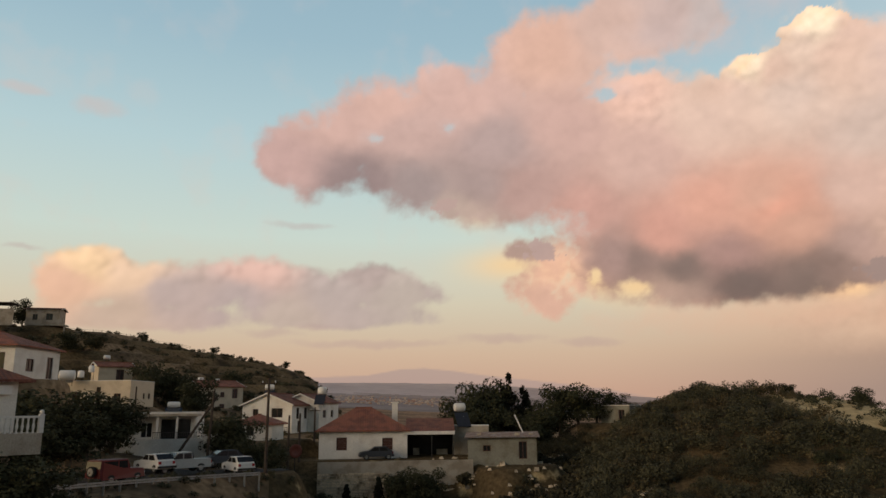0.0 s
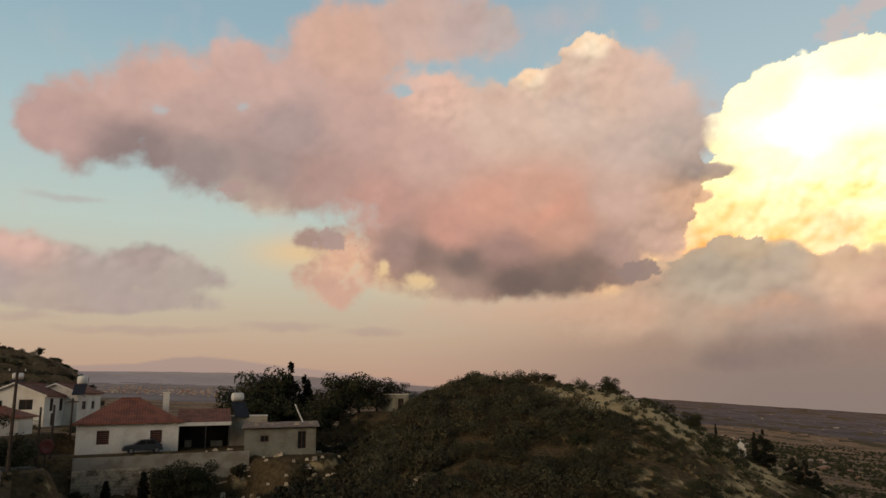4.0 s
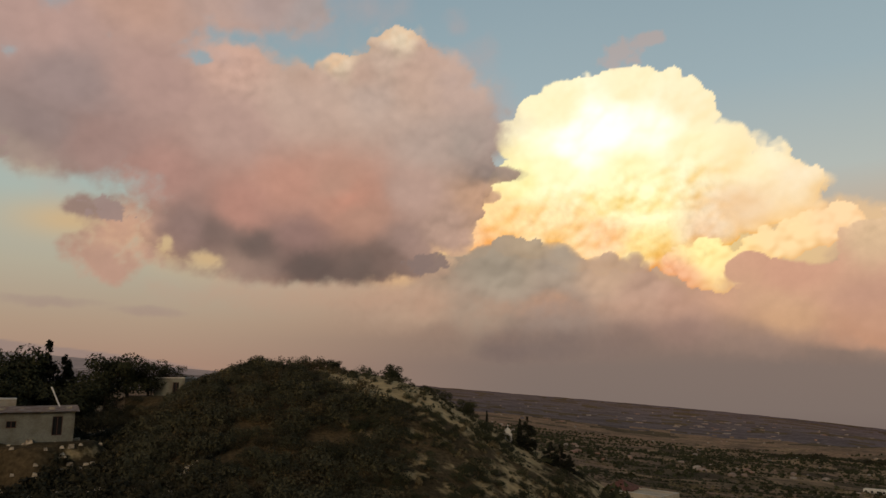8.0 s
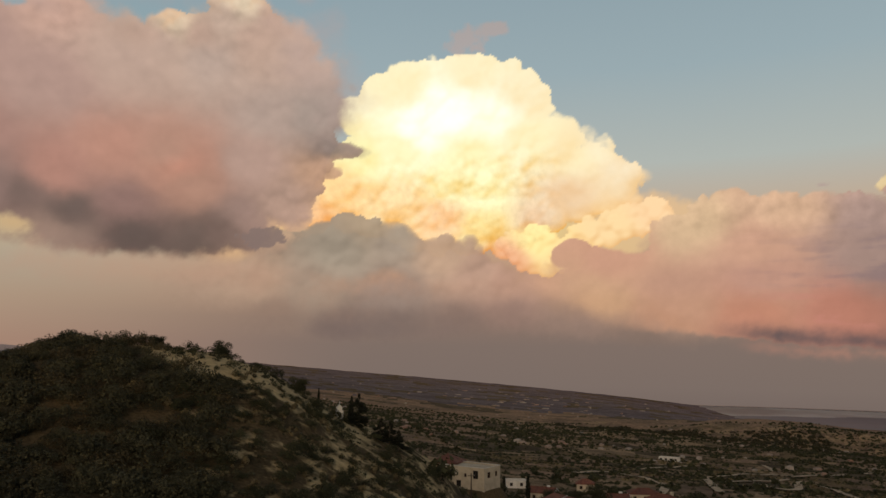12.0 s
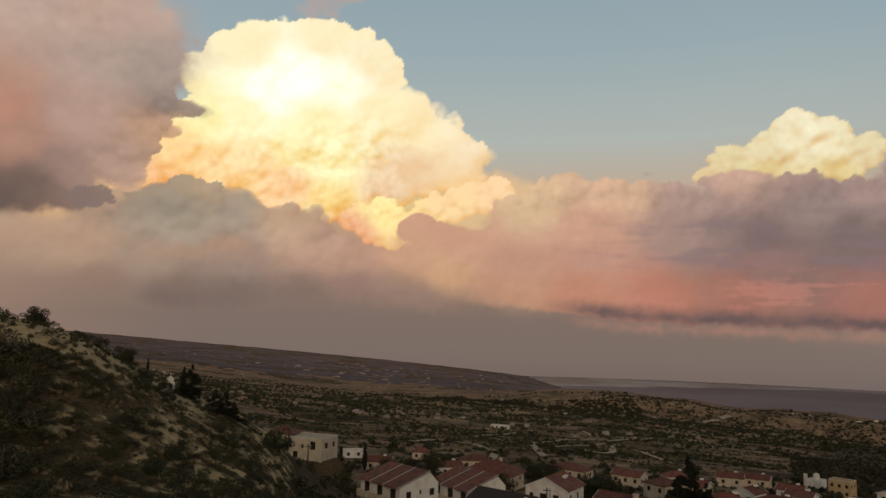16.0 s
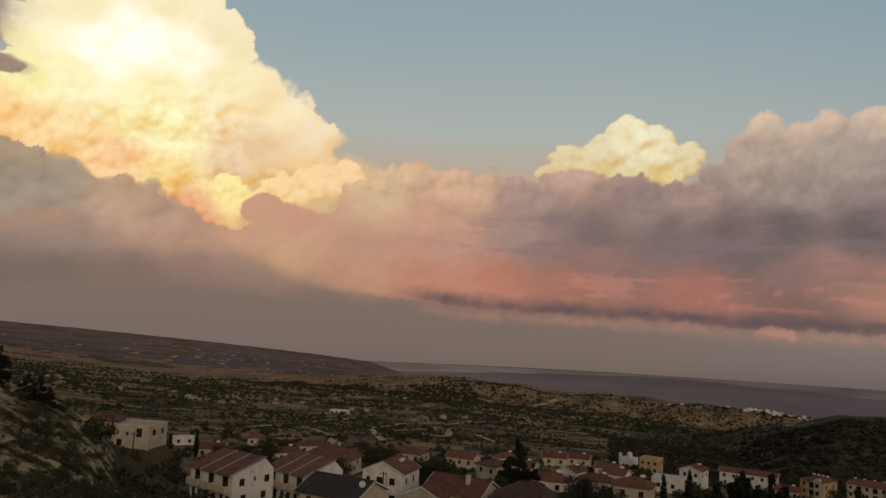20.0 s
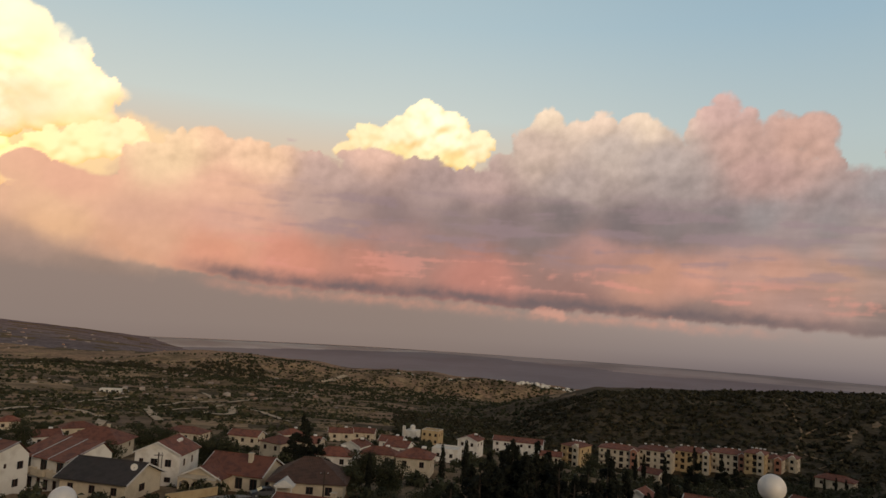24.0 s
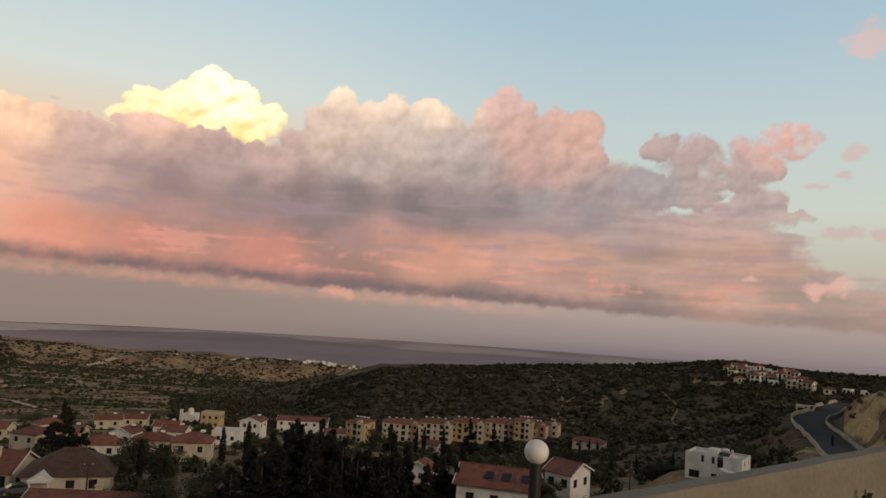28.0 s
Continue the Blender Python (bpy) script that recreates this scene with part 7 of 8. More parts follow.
scatter("field_trees", sow(6200, 30, 96, 330, 1450, 1.0, 3.0, 12, keep=lambda az, r, x, y, g: fbm(x / 90, y / 90, 4, 33) > -0.02 + 0.2 * (g.rand(len(az)) - 0.5)), far_forms, LEAF_GREEN, "orchard trees and hedgerows over the fields", "trees")
rows_rng = np.random.RandomState(61)
hedges, banks = [], []
for k in range(420):
    az, r = rows_rng.uniform(40, 92), math.exp(rows_rng.uniform(math.log(350), math.log(1150)))
    x, y, turn, size = r * math.sin(radians(az)), r * math.cos(radians(az)), radians(-az) + rows_rng.normal(0, 0.45), rows_rng.uniform(0.5, 1.2) * (0.7 + r / 1000)
    for q in range(rows_rng.randint(9, 26)):
        x, y, turn = x + 3.2 * size * math.cos(turn), y + 3.2 * size * math.sin(turn), turn + rows_rng.normal(0, 0.08)
        ra = math.degrees(math.atan2(x, y)), math.hypot(x, y)
        w = size * rows_rng.uniform(0.5, 1.4)
        (hedges if k % 4 else banks).append((x, y, ra[0], ra[1], w, w * rows_rng.uniform(0.5, 1.1)))
hedges, banks = [[(x, y, z - 0.2 * w, w * 1.3, h) for (x, y, _, _, w, h), z in zip(b, land([q[2] for q in b], [q[3] for q in b]))] for b in (hedges, banks)]
scatter("hedgerows", hedges, far_forms, LEAF_GREEN, "dark hedge lines along the field terraces", "hedges")
scatter("dry_banks", banks, far_forms, LEAF_STRAW, "dry grass along the terrace edges", "grass")
scatter("slope_scrub_east", sow(760, 107, 133, 140, 345, 0.5, 1.7, 17, clear=0.5), mid_forms, LEAF_GREEN, "dark scrub on the slope below the hill road")
scatter("far_trees", sow(6500, 25, 102, 800, 1560, 1.0, 3.2, 13, keep=lambda az, r, x, y, g: fbm(x / 120, y / 120, 4, 34) > -0.06), far_forms, LEAF_GREEN, "far groves and scrub on the ridges", "trees")
scatter("escarpment_scrub", sow(2600, 71, 101, 1230, 1530, 1.6, 4.2, 20, tall=(0.5, 0.9), keep=lambda az, r, x, y, g: fbm(x / 70, y / 70, 4, 38) > -0.08 + 0.2 * (g.rand(len(az)) - 0.5)), far_forms, LEAF_GREEN, "dark scrub in the gullies of the coastal ridge")
scatter("escarpment_wood", sow(900, 55, 74, 1300, 1440, 2.5, 6.0, 19, tall=(0.6, 1.0), keep=lambda az, r, x, y, g: fbm(x / 110, y / 110, 3, 37) > -0.12), far_forms, LEAF_MAQUIS, "dark wooded belt along the far escarpment", "trees")
scatter("bank_scrub", sow(220, 128, 147, 120, 240, 0.5, 1.6, 14), mid_forms, LEAF_OLIVE, "scrub on the cutting above the hill road")
# unlit look of this foliage comes from its near-black leaf colour
scatter("roadside_foliage", sow(60, -35, -25, 33, 45, 0.8, 1.7, 15, tall=(0.8, 1.1), clear=-2), near_forms, LEAF_DARK, "foliage below the village road, its shade painted near-black")
scatter("verge_growth", sow(420, -30, -2, 42, 66, 0.2, 0.6, 16, clear=-3), mid_forms, LEAF_OLIVE, "weeds along the verge below the guard rail")


# ---- single trees ----
def tree_meshes(kind, seed):
    rng = random.Random(seed)
    trunk, crown = Shape(), None
    if kind == "cypress":
        trunk.tube((0, 0, -0.1), (0, 0, 0.5), 0.02, 0.012, 6)
        lumps = [(rng.uniform(-.012, .012), rng.uniform(-.012, .012), 0.12 + 0.08 * k, 0.085 * math.sin(0.5 + 2.5 * (k / 11) ** 0.8) + 0.012, 0.085 * math.sin(0.5 + 2.5 * (k / 11) ** 0.8) + 0.012, 0.07) for k in range(11)]
        crown = leaf_mass(lumps, 1500, 0.019, seed)
    elif kind == "pine":
        trunk.tube((0, 0, -0.1), (0, 0, 0.85), 0.028, 0.008, 7)
        lumps = []
        for k in range(34):
            t = rng.random() ** 0.8
            z, reach = 0.06 + 0.86 * t, 0.30 * (1 - t) ** 0.75 + 0.03
            a, q = rng.uniform(0, 6.28), reach * rng.uniform(0.35, 1.0)
            lumps.append((q * math.cos(a), q * math.sin(a), z, 0.13 * (1.15 - t), 0.13 * (1.15 - t), 0.06))
            trunk.tube((0, 0, z - 0.05), (q * math.cos(a), q * math.sin(a), z), 0.007, 0.003, 4)
        crown = leaf_mass(lumps + [(0, 0, 0.93, 0.025, 0.025, 0.07)], 3200, 0.021, seed, 0.4)
    else:
        trunk.tube((0, 0, -0.1), (0.02, 0.0, 0.4), 0.035, 0.022, 7)
        lumps = []
        for k in range(26):
            a, q, z = rng.uniform(0, 6.28), rng.uniform(0.03, 0.38), rng.uniform(0.16, 0.9)
            q *= 1.15 - abs(z - 0.6)
            lumps.append((q * math.cos(a), q * math.sin(a), z, rng.uniform(0.12, 0.21), rng.uniform(0.12, 0.21), rng.uniform(0.10, 0.16)))
            trunk.tube((0.01, 0, 0.34), (q * math.cos(a) * 0.8, q * math.sin(a) * 0.8, z - 0.04), 0.014, 0.005, 5)
        crown = leaf_mass(lumps + [(0, 0, 0.55, 0.26, 0.26, 0.28)], 4200, 0.020, seed)
    me = leaf_mesh("crown", crown)
    return trunk.mesh("trunk", BARK), me


TREES = {}
for kind, leaf in (("cypress", LEAF_DARK), ("pine", LEAF_DARK), ("broad", LEAF_GREEN)):
    TREES[kind] = []
    for k in range(3):
        t, c = tree_meshes(kind, 7 * k + len(kind))
        c.materials.append(leaf)
        TREES[kind].append((t, c))
TREE_LABEL = {"cypress": "slender dark cypress tree", "pine": "dark dense pine tree", "broad": "dark green broad-leaved tree"}
trees_made = 0


def tree(kind, az, r, height, wide=1.0, z=None, category="tree"):
    global trees_made
    trees_made += 1
    t, c = TREES[kind][trees_made % 3]
    m = stand(az, r, trees_made * 77.0, z) @ Matrix.Diagonal((height * wide, height * wide, height, 1))
    ob = thing(kind + "_tree" if kind != "broad" else "tree", TREE_LABEL[kind], category, kind + " trees", m)
    part("trunk", t, None, ob)
    part("crown", c, None, ob)
    return ob


for args in [("broad", -30.3, 222, 8.0, 0.95), ("broad", -17.5, 250, 3.0, 1.3), ("broad", -12.2, 250, 2.6, 1.2), ("broad", -22.6, 250, 2.8, 1.4), ("broad", -14.8, 250, 1.8, 1.3), ("broad", -27.2, 190, 5, 1.6), ("broad", -25.6, 196, 4, 1.5),
             ("broad", 1.2, 112, 7.0, 1.2), ("broad", 3.0, 114, 10.2, 0.9), ("pine", 5.0, 116, 11.0, 1.0), ("pine", 6.1, 118, 9.0, 1.0), ("broad", 4.0, 120, 9.0, 1.1), ("broad", 7.2, 117, 7.0, 1.2), ("broad", 8.8, 115, 8.0, 1.0), ("broad", 10.2, 116, 6.5, 1.1), ("broad", 11.6, 118, 5.5, 1.2),
             ("broad", 2.2, 106, 6.0, 1.2), ("broad", 6.4, 108, 6.0, 1.3), ("broad", 13.2, 121, 4.6, 1.3), ("broad", 16.4, 113, 3.9, 1.4, float(land(16.4, 113)) - EYE - 0.9), ("broad", 25.0, 112, 2.3, 1.2, float(land(25, 112)) - EYE - 0.6), ("broad", 29.3, 112, 2.9, 1.4, float(land(29.3, 112)) - EYE - 0.8), ("broad", 35.3, 111, 3.2, 1.1, float(land(35.3, 111)) - EYE - 0.8),
             ("cypress", 39.3, 113, 4.2, 1.0), ("pine", 39.9, 112, 5.2, 1.1), ("pine", 42.3, 108, 3.6, 1.3), ("pine", 43.0, 107, 3.0, 1.3), ("pine", 41.6, 109, 3.3, 1.3), ("cypress", 36.8, 114, 2.4, 0.9),
             ("broad", -27.6, 74, 6.6, 1.4), ("broad", -25.6, 76, 6.2, 1.4), ("broad", -24.0, 80, 5.6, 1.3), ("broad", -29.2, 66, 5.4, 1.4), ("broad", -26.6, 70, 4.8, 1.6), ("broad", -30.6, 47, 3.6, 1.5), ("broad", -28.8, 46, 3.4, 1.5), ("broad", -32.4, 48, 3.4, 1.5), ("broad", -15.9, 80, 6.2, 1.1), ("broad", -14.4, 78, 5.2, 1.1), ("broad", -13.2, 77, 4.2, 1.2), ("broad", -17.0, 84, 4.6, 1.0), ("broad", -31.6, 74, 5.0, 1.6), ("broad", -29.6, 78, 5.6, 1.5),
             ("broad", -18.6, 140, 8.5, 1.0), ("broad", -20.2, 150, 8, 1.1), ("broad", -22.0, 146, 7.5, 1.1), ("broad", -16.0, 175, 7, 1.1),
             ("cypress", 52.9, 250, 8.5, 1.1), ("cypress", 50.6, 262, 7, 1.1), ("cypress", 49.8, 258, 6.5, 1.2), ("cypress", 51.1, 270, 6.5, 1.1), ("broad", 58.1, 225, 9.5, 0.8), ("broad", 56.6, 240, 6, 1.2), ("broad", 54.6, 235, 6, 1.2), ("broad", 65.6, 240, 7, 1.4), ("broad", 67.2, 238, 7, 1.3), ("broad", 63.6, 178, 6, 1.2),
             ("broad", 70.2, 182, 7, 1.2), ("broad", 71.4, 176, 7, 1.2), ("cypress", 72.3, 186, 6, 1.2), ("broad", 71.8, 150, 4.5, 1.2), ("pine", 77.2, 190, 12.0, 1.1), ("pine", 76.4, 182, 8, 1.2), ("pine", 78.4, 178, 8, 1.2), ("broad", 82.0, 150, 6, 1.2), ("broad", 81.0, 128, 5, 1.2), ("broad", 84.0, 130, 6, 1.3),
             ("cypress", 82.4, 128, 7.0, 1.0), ("cypress", 88.0, 146, 8.0, 0.9), ("cypress", 89.8, 150, 9.0, 0.9), ("pine", 91.7, 106, 9.4, 1.0), ("pine", 93.4, 105, 11.4, 0.9), ("pine", 95.3, 106, 11.4, 0.95), ("pine", 97.0, 104, 9.0, 1.0), ("pine", 90.3, 104, 7.6, 1.1), ("pine", 99.2, 102, 8.8, 0.95), ("pine", 100.6, 103, 11.0, 0.85), ("pine", 102.0, 105, 8.4, 0.9),
             ("pine", 105.0, 104, 7.8, 0.95), ("pine", 106.4, 108, 7.2, 0.9), ("pine", 92.4, 98, 7.6, 1.1), ("pine", 94.6, 97, 7.4, 1.1), ("pine", 88.8, 96, 5.5, 1.2), ("broad", 86.8, 98, 4.5, 1.3), ("broad", 84.2, 96, 4.2, 1.4), ("pine", 96.2, 97, 6.4, 1.2), ("pine", 103.6, 98, 6.0, 1.1), ("pine", 91.0, 99, 8.2, 1.1), ("pine", 93.0, 110, 10.5, 1.0), ("pine", 94.4, 103, 9.8, 1.05), ("pine", 96.2, 110, 10.0, 1.0), ("pine", 98.2, 98, 7.4, 1.1), ("pine", 99.9, 96, 7.2, 1.1), ("pine", 101.4, 97, 6.6, 1.1), ("pine", 104.2, 101, 7.0, 1.0), ("pine", 106.0, 99, 5.6, 1.0),
             ("broad", 99.2, 296, 7, 1.2), ("cypress", 102.6, 250, 9, 0.9), ("cypress", 103.2, 252, 9.5, 0.9), ("cypress", 104.7, 210, 10, 0.8), ("pine", 106.7, 255, 13.5, 0.8), ("pine", 108.6, 285, 10.5, 0.95), ("pine", 109.6, 290, 8, 1.0), ("cypress", 122.0, 160, 4.6, 1.0), ("cypress", 119.4, 170, 4.4, 1.0), ("cypress", 117.6, 165, 3.6, 1.0),
             ("cypress", 114.4, 300, 5, 1.1), ("cypress", 115.2, 300, 5, 1.1), ("cypress", 115.9, 300, 5.2, 1.1), ("cypress", 116.5, 300, 4.6, 1.1), ("broad", 126.0, 150, 5.2, 1.5), ("broad", 127.0, 158, 5.0, 1.5), ("broad", 124.0, 165, 4.5, 1.5), ("broad", 113.0, 112, 4.6, 1.1), ("broad", 120.6, 148, 3.6, 1.6), ("broad", 121.6, 150, 3.2, 1.5),
             ("broad", -3.7, 82.5, 4.3, 1.0), ("broad", -2.5, 82.0, 4.6, 1.0), ("broad", -1.2, 82.5, 4.4, 1.0), ("cypress", -5.0, 83.0, 3.6, 1.6), ("cypress", -7.4, 83.5, 2.8, 1.8), ("broad", -9.2, 84, 1.9, 1.2), ("cypress", 119.8, 512, 5, 1.2), ("cypress", 129.0, 500, 6, 1.2), ("broad", 131.6, 520, 6, 1.2), ("cypress", 132.4, 170, 2.6, 1.0)]:
    tree(*args)

# ---- the village road: rail, poles, cars ----
rail = thing("guard_rail", "galvanised steel guard rail along the village road", "guard rail", "", None)
pts = [Vector((*spot(az, r, 0)[:2], EYE + z)) for az, r, z in [(-27.5 + k * 1.05, 51.5 + k * 0.86, -5.2 - k * 0.04) for k in range(14)]]
for a, b in zip(pts[:-1], pts[1:]):
    s = Shape()
    for z0, z1 in ((0.45, 0.56), (0.60, 0.72)):
        s.quad(a + Vector((0, 0, z0)), b + Vector((0, 0, z0)), b + Vector((0, 0, z1)), a + Vector((0, 0, z1)))
        s.quad(a + Vector((0, 0.06, z1)), b + Vector((0, 0.06, z1)), b + Vector((0, 0.06, z0)), a + Vector((0, 0.06, z0)))
        s.quad(a + Vector((0, 0, z1)), b + Vector((0, 0, z1)), b + Vector((0, 0.06, z1)), a + Vector((0, 0.06, z1)))
    part("rail", s, GALVANISED, rail)
for p in pts:
    part("post", Shape().box(p.x - 0.06, p.x + 0.06, p.y + 0.07, p.y + 0.2, p.z - 0.8, p.z + 0.72), GALVANISED, rail)


def pole(az, r, height, lean=0.0, arm=True, z=None):
    ob = thing("utility_pole", "tarred timber utility pole", "utility pole", "utility poles", stand(az, r, 0, z) @ pose(0, 0, 0, 0, lean, 0))
    part("shaft", Shape().tube((0, 0, -0.8), (0, 0, height), 0.15, 0.10, 8), WOOD_POLE, ob)
    if arm:
        part("crossarm", Shape().box(-0.7, 0.7, -0.05, 0.05, height - 0.5, height - 0.38), WOOD_POLE, ob)
        for x in (-0.55, 0.0, 0.55):
            part("insulator", Shape().tube((x, 0, height - 0.37), (x, 0, height - 0.2), 0.05, 0.03, 6), TANK_WHITE, ob)
    return ob


pole(-13.4, 67, 8.1, z=-5.5)
pole(-9.9, 100, 4.6, z=-4.5)
pole(-11.8, 88, 5.2, arm=False, z=-6)
pole(-11.0, 89, 5.4, arm=False, z=-6)
pole(-17.6, 76, 7.0, 3.0, arm=False, z=-5.2)
pole(-20.0, 76, 7.5, 32.0, arm=False, z=-5.0)
pole(66.9, 131, 6.0)
pole(48.6, 150, 5.0)
pole(52.9, 140, 4.8)
pole(79.0, 118, 5.2)
pole(119.0, 120, 5.0)

TYRE = material("tyre_rubber", (0.02, 0.02, 0.02), 0.9, 0.2, 5.0, 0.1)
LAMP_RED = material("tail_lamp", (0.30, 0.01, 0.01), 0.3, 0.05, 5.0, 0.0)
LAMP_CLEAR = material("head_lamp", (0.6, 0.6, 0.58), 0.15, 0.05, 5.0, 0.0)


def paint(name, c):
    m = material(name, c, 0.42, 0.08, 1.0, 0.0)
    m.node_tree.nodes["Principled BSDF"].inputs["Specular IOR Level"].default_value = 0.25
    return m


def car(m, label, colour, profile, glass, length, width=1.72, wheel_r=0.33, wheels=(0.8, 3.4), extra=None):
    """A parked car. profile: the side's outline (x, z); glass: outlines of its side windows; the nose looks to -x."""
    ob = thing("car", label, "car", "parked cars", m)
    body = Shape()
    rows = []
    for y, k in ((-width / 2, 0.94), (-width / 2 + 0.1, 1.0), (width / 2 - 0.1, 1.0), (width / 2, 0.94)):
        rows.append([(length / 2 + (x - length / 2) * k, y * (1.0 if z < 0.95 else 0.86), 0.35 + (z - 0.35) * (1 if k == 1 else 0.97)) for x, z in profile])
    body.rings(rows)
    bob = part("body", body, colour, ob)
    for pts in glass:
        for sgn in (-1, 1):
            s = Shape()
            q = [(x, sgn * (width / 2 * (0.945 if z < 0.98 else 0.872)), z) for x, z in pts]
            s.quad(*(q if sgn < 0 else reversed(q)))
            part("side_window", s, GLASS, bob)
    for x in wheels:
        for y in (-width / 2 + 0.02, width / 2 - 0.2):
            wob = part("wheel", Shape().tube((x, y, wheel_r), (x, y + 0.18, wheel_r), wheel_r, sides=18), TYRE, ob)
            part("rim", Shape().tube((x, y - 0.012 if y < 0 else y + 0.1, wheel_r), (x, y + 0.08 if y < 0 else y + 0.192, wheel_r), wheel_r * 0.58, sides=12), GALVANISED, wob)
    for y in (-width / 2 + 0.12, width / 2 - 0.4):
        part("headlight", Shape().box(0.02, 0.09, y, y + 0.28, 0.62, 0.78), LAMP_CLEAR, ob)
        part("tail_light", Shape().box(length - 0.10, length - 0.02, y, y + 0.22, 0.70, 0.92), LAMP_RED, ob)
    part("bumper", Shape().box(-0.06, 0.06, -width / 2 + 0.05, width / 2 - 0.05, 0.38, 0.56).box(length - 0.06, length + 0.06, -width / 2 + 0.05, width / 2 - 0.05, 0.38, 0.56), METAL_DARK, ob)
    if extra:
        extra(ob, width, length)
    return ob


def screens(front, rear):
    """Windscreen and rear window, as outlines from the side (foot, head)."""
    def add(ob, width, length):
        for (x0, z0), (x1, z1), o in ((*front, -0.02), (*rear, 0.02)):
            part("windscreen", Shape().quad((x0 + o, -width * 0.42, z0), (x0 + o, width * 0.42, z0), (x1 + o, width * 0.39, z1), (x1 + o, -width * 0.39, z1)), GLASS, ob)
    return add


HATCH = [(0, 0.35), (0, 0.72), (0.15, 0.85), (1.05, 1.0), (1.75, 1.45), (3.2, 1.48), (3.75, 1.05), (3.95, 0.95), (4.0, 0.35)]
HATCH_GLASS = [[(1.25, 1.0), (2.25, 1.0), (2.25, 1.40), (1.78, 1.40)], [(2.35, 1.0), (3.35, 1.0), (3.1, 1.40), (2.35, 1.40)]]
PICKUP = [(0, 0.4), (0, 0.85), (0.12, 1.0), (1.35, 1.1), (1.95, 1.65), (3.2, 1.68), (3.35, 1.1), (4.95, 1.08), (5.0, 0.4)]
PICKUP_GLASS = [[(1.6, 1.14), (2.4, 1.14), (2.4, 1.58), (2.0, 1.58)], [(2.5, 1.14), (3.2, 1.14), (3.12, 1.58), (2.5, 1.58)]]
JEEP = [(0, 0.45), (0, 0.95), (0.1, 1.05), (1.35, 1.12), (1.6, 1.75), (3.85, 1.78), (3.95, 1.1), (3.95, 0.45)]
JEEP_GLASS = [[(1.6, 1.15), (2.4, 1.15), (2.4, 1.65), (1.68, 1.65)], [(2.5, 1.15), (3.7, 1.15), (3.7, 1.65), (2.5, 1.65)]]


def spare(ob, width, length):
    screens(((1.36, 1.16), (1.58, 1.66)), ((3.95, 1.2), (3.88, 1.68)))(ob, width, length)
    wob = part("spare_wheel", Shape().tube((3.97, 0, 1.0), (4.17, 0, 1.0), 0.36, sides=18), TYRE, ob)
    part("rim", Shape().tube((4.1, 0, 1.0), (4.19, 0, 1.0), 0.26, sides=12), GALVANISED, wob)


red, white, silver, dark = paint("red_paint", (0.12, 0.009, 0.011)), paint("white_paint", (0.6, 0.6, 0.58)), paint("silver_paint", (0.36, 0.36, 0.34)), paint("dark_paint", (0.035, 0.038, 0.045))
away = lambda az, r, z, turn: stand(az, r, turn, z)
car(away(-22.2, 60.0, -5.2, 224), "red off-road car with a spare wheel on its back", red, JEEP, JEEP_GLASS, 3.95, 1.7, 0.38, (0.75, 3.1), spare)
car(away(-21.9, 68.5, -5.05, -62), "white hatchback parked by the yard wall", white, HATCH, HATCH_GLASS, 4.0, extra=screens(((1.06, 1.04), (1.74, 1.44)), ((3.74, 1.07), (3.22, 1.46))))
car(away(-21.4, 66.0, -5.2, 22), "silver double-cab pickup truck parked on the road", silver, PICKUP, PICKUP_GLASS, 5.0, 1.75, 0.36, (0.9, 4.0), screens(((1.36, 1.12), (1.93, 1.62)), ((3.37, 1.12), (3.22, 1.64))))
car(away(-15.9, 70.5, -5.55, -70), "white estate car seen from behind on the road", white, HATCH, HATCH_GLASS, 4.0, extra=screens(((1.06, 1.04), (1.74, 1.44)), ((3.74, 1.07), (3.22, 1.46))))
car(away(-18.0, 73.5, -5.3, 20), "dark car parked under the trees", dark, HATCH, HATCH_GLASS, 4.0, extra=screens(((1.06, 1.04), (1.74, 1.44)), ((3.74, 1.07), (3.22, 1.46))))
car(away(-6.5, 89.2, -6.0, 4), "dark saloon car in front of the white house", dark, HATCH, HATCH_GLASS, 4.0, extra=screens(((1.06, 1.04), (1.74, 1.44)), ((3.74, 1.07), (3.22, 1.46))))
car(away(73.6, 121.5, None, 10), "dark car in the lane beside the bungalow", dark, HATCH, HATCH_GLASS, 4.0, extra=screens(((1.06, 1.04), (1.74, 1.44)), ((3.74, 1.07), (3.22, 1.46))))

ladder = thing("ladder", "white ladder leaning on the house wall", "ladder", "", place_on(hip, -0.95, -4.9, 0.0) @ pose(0, 0, 0, -8, 0, 0))
for x in (-0.22, 0.22):
    part("stile", Shape().box(x - 0.03, x + 0.03, -0.03, 0.03, -0.1, 2.1), TRIM_WHITE, ladder)
for k in range(7):
    part("rung", Shape().box(-0.19, 0.19, -0.02, 0.02, 0.15 + 0.28 * k, 0.19 + 0.28 * k), TRIM_WHITE, ladder)

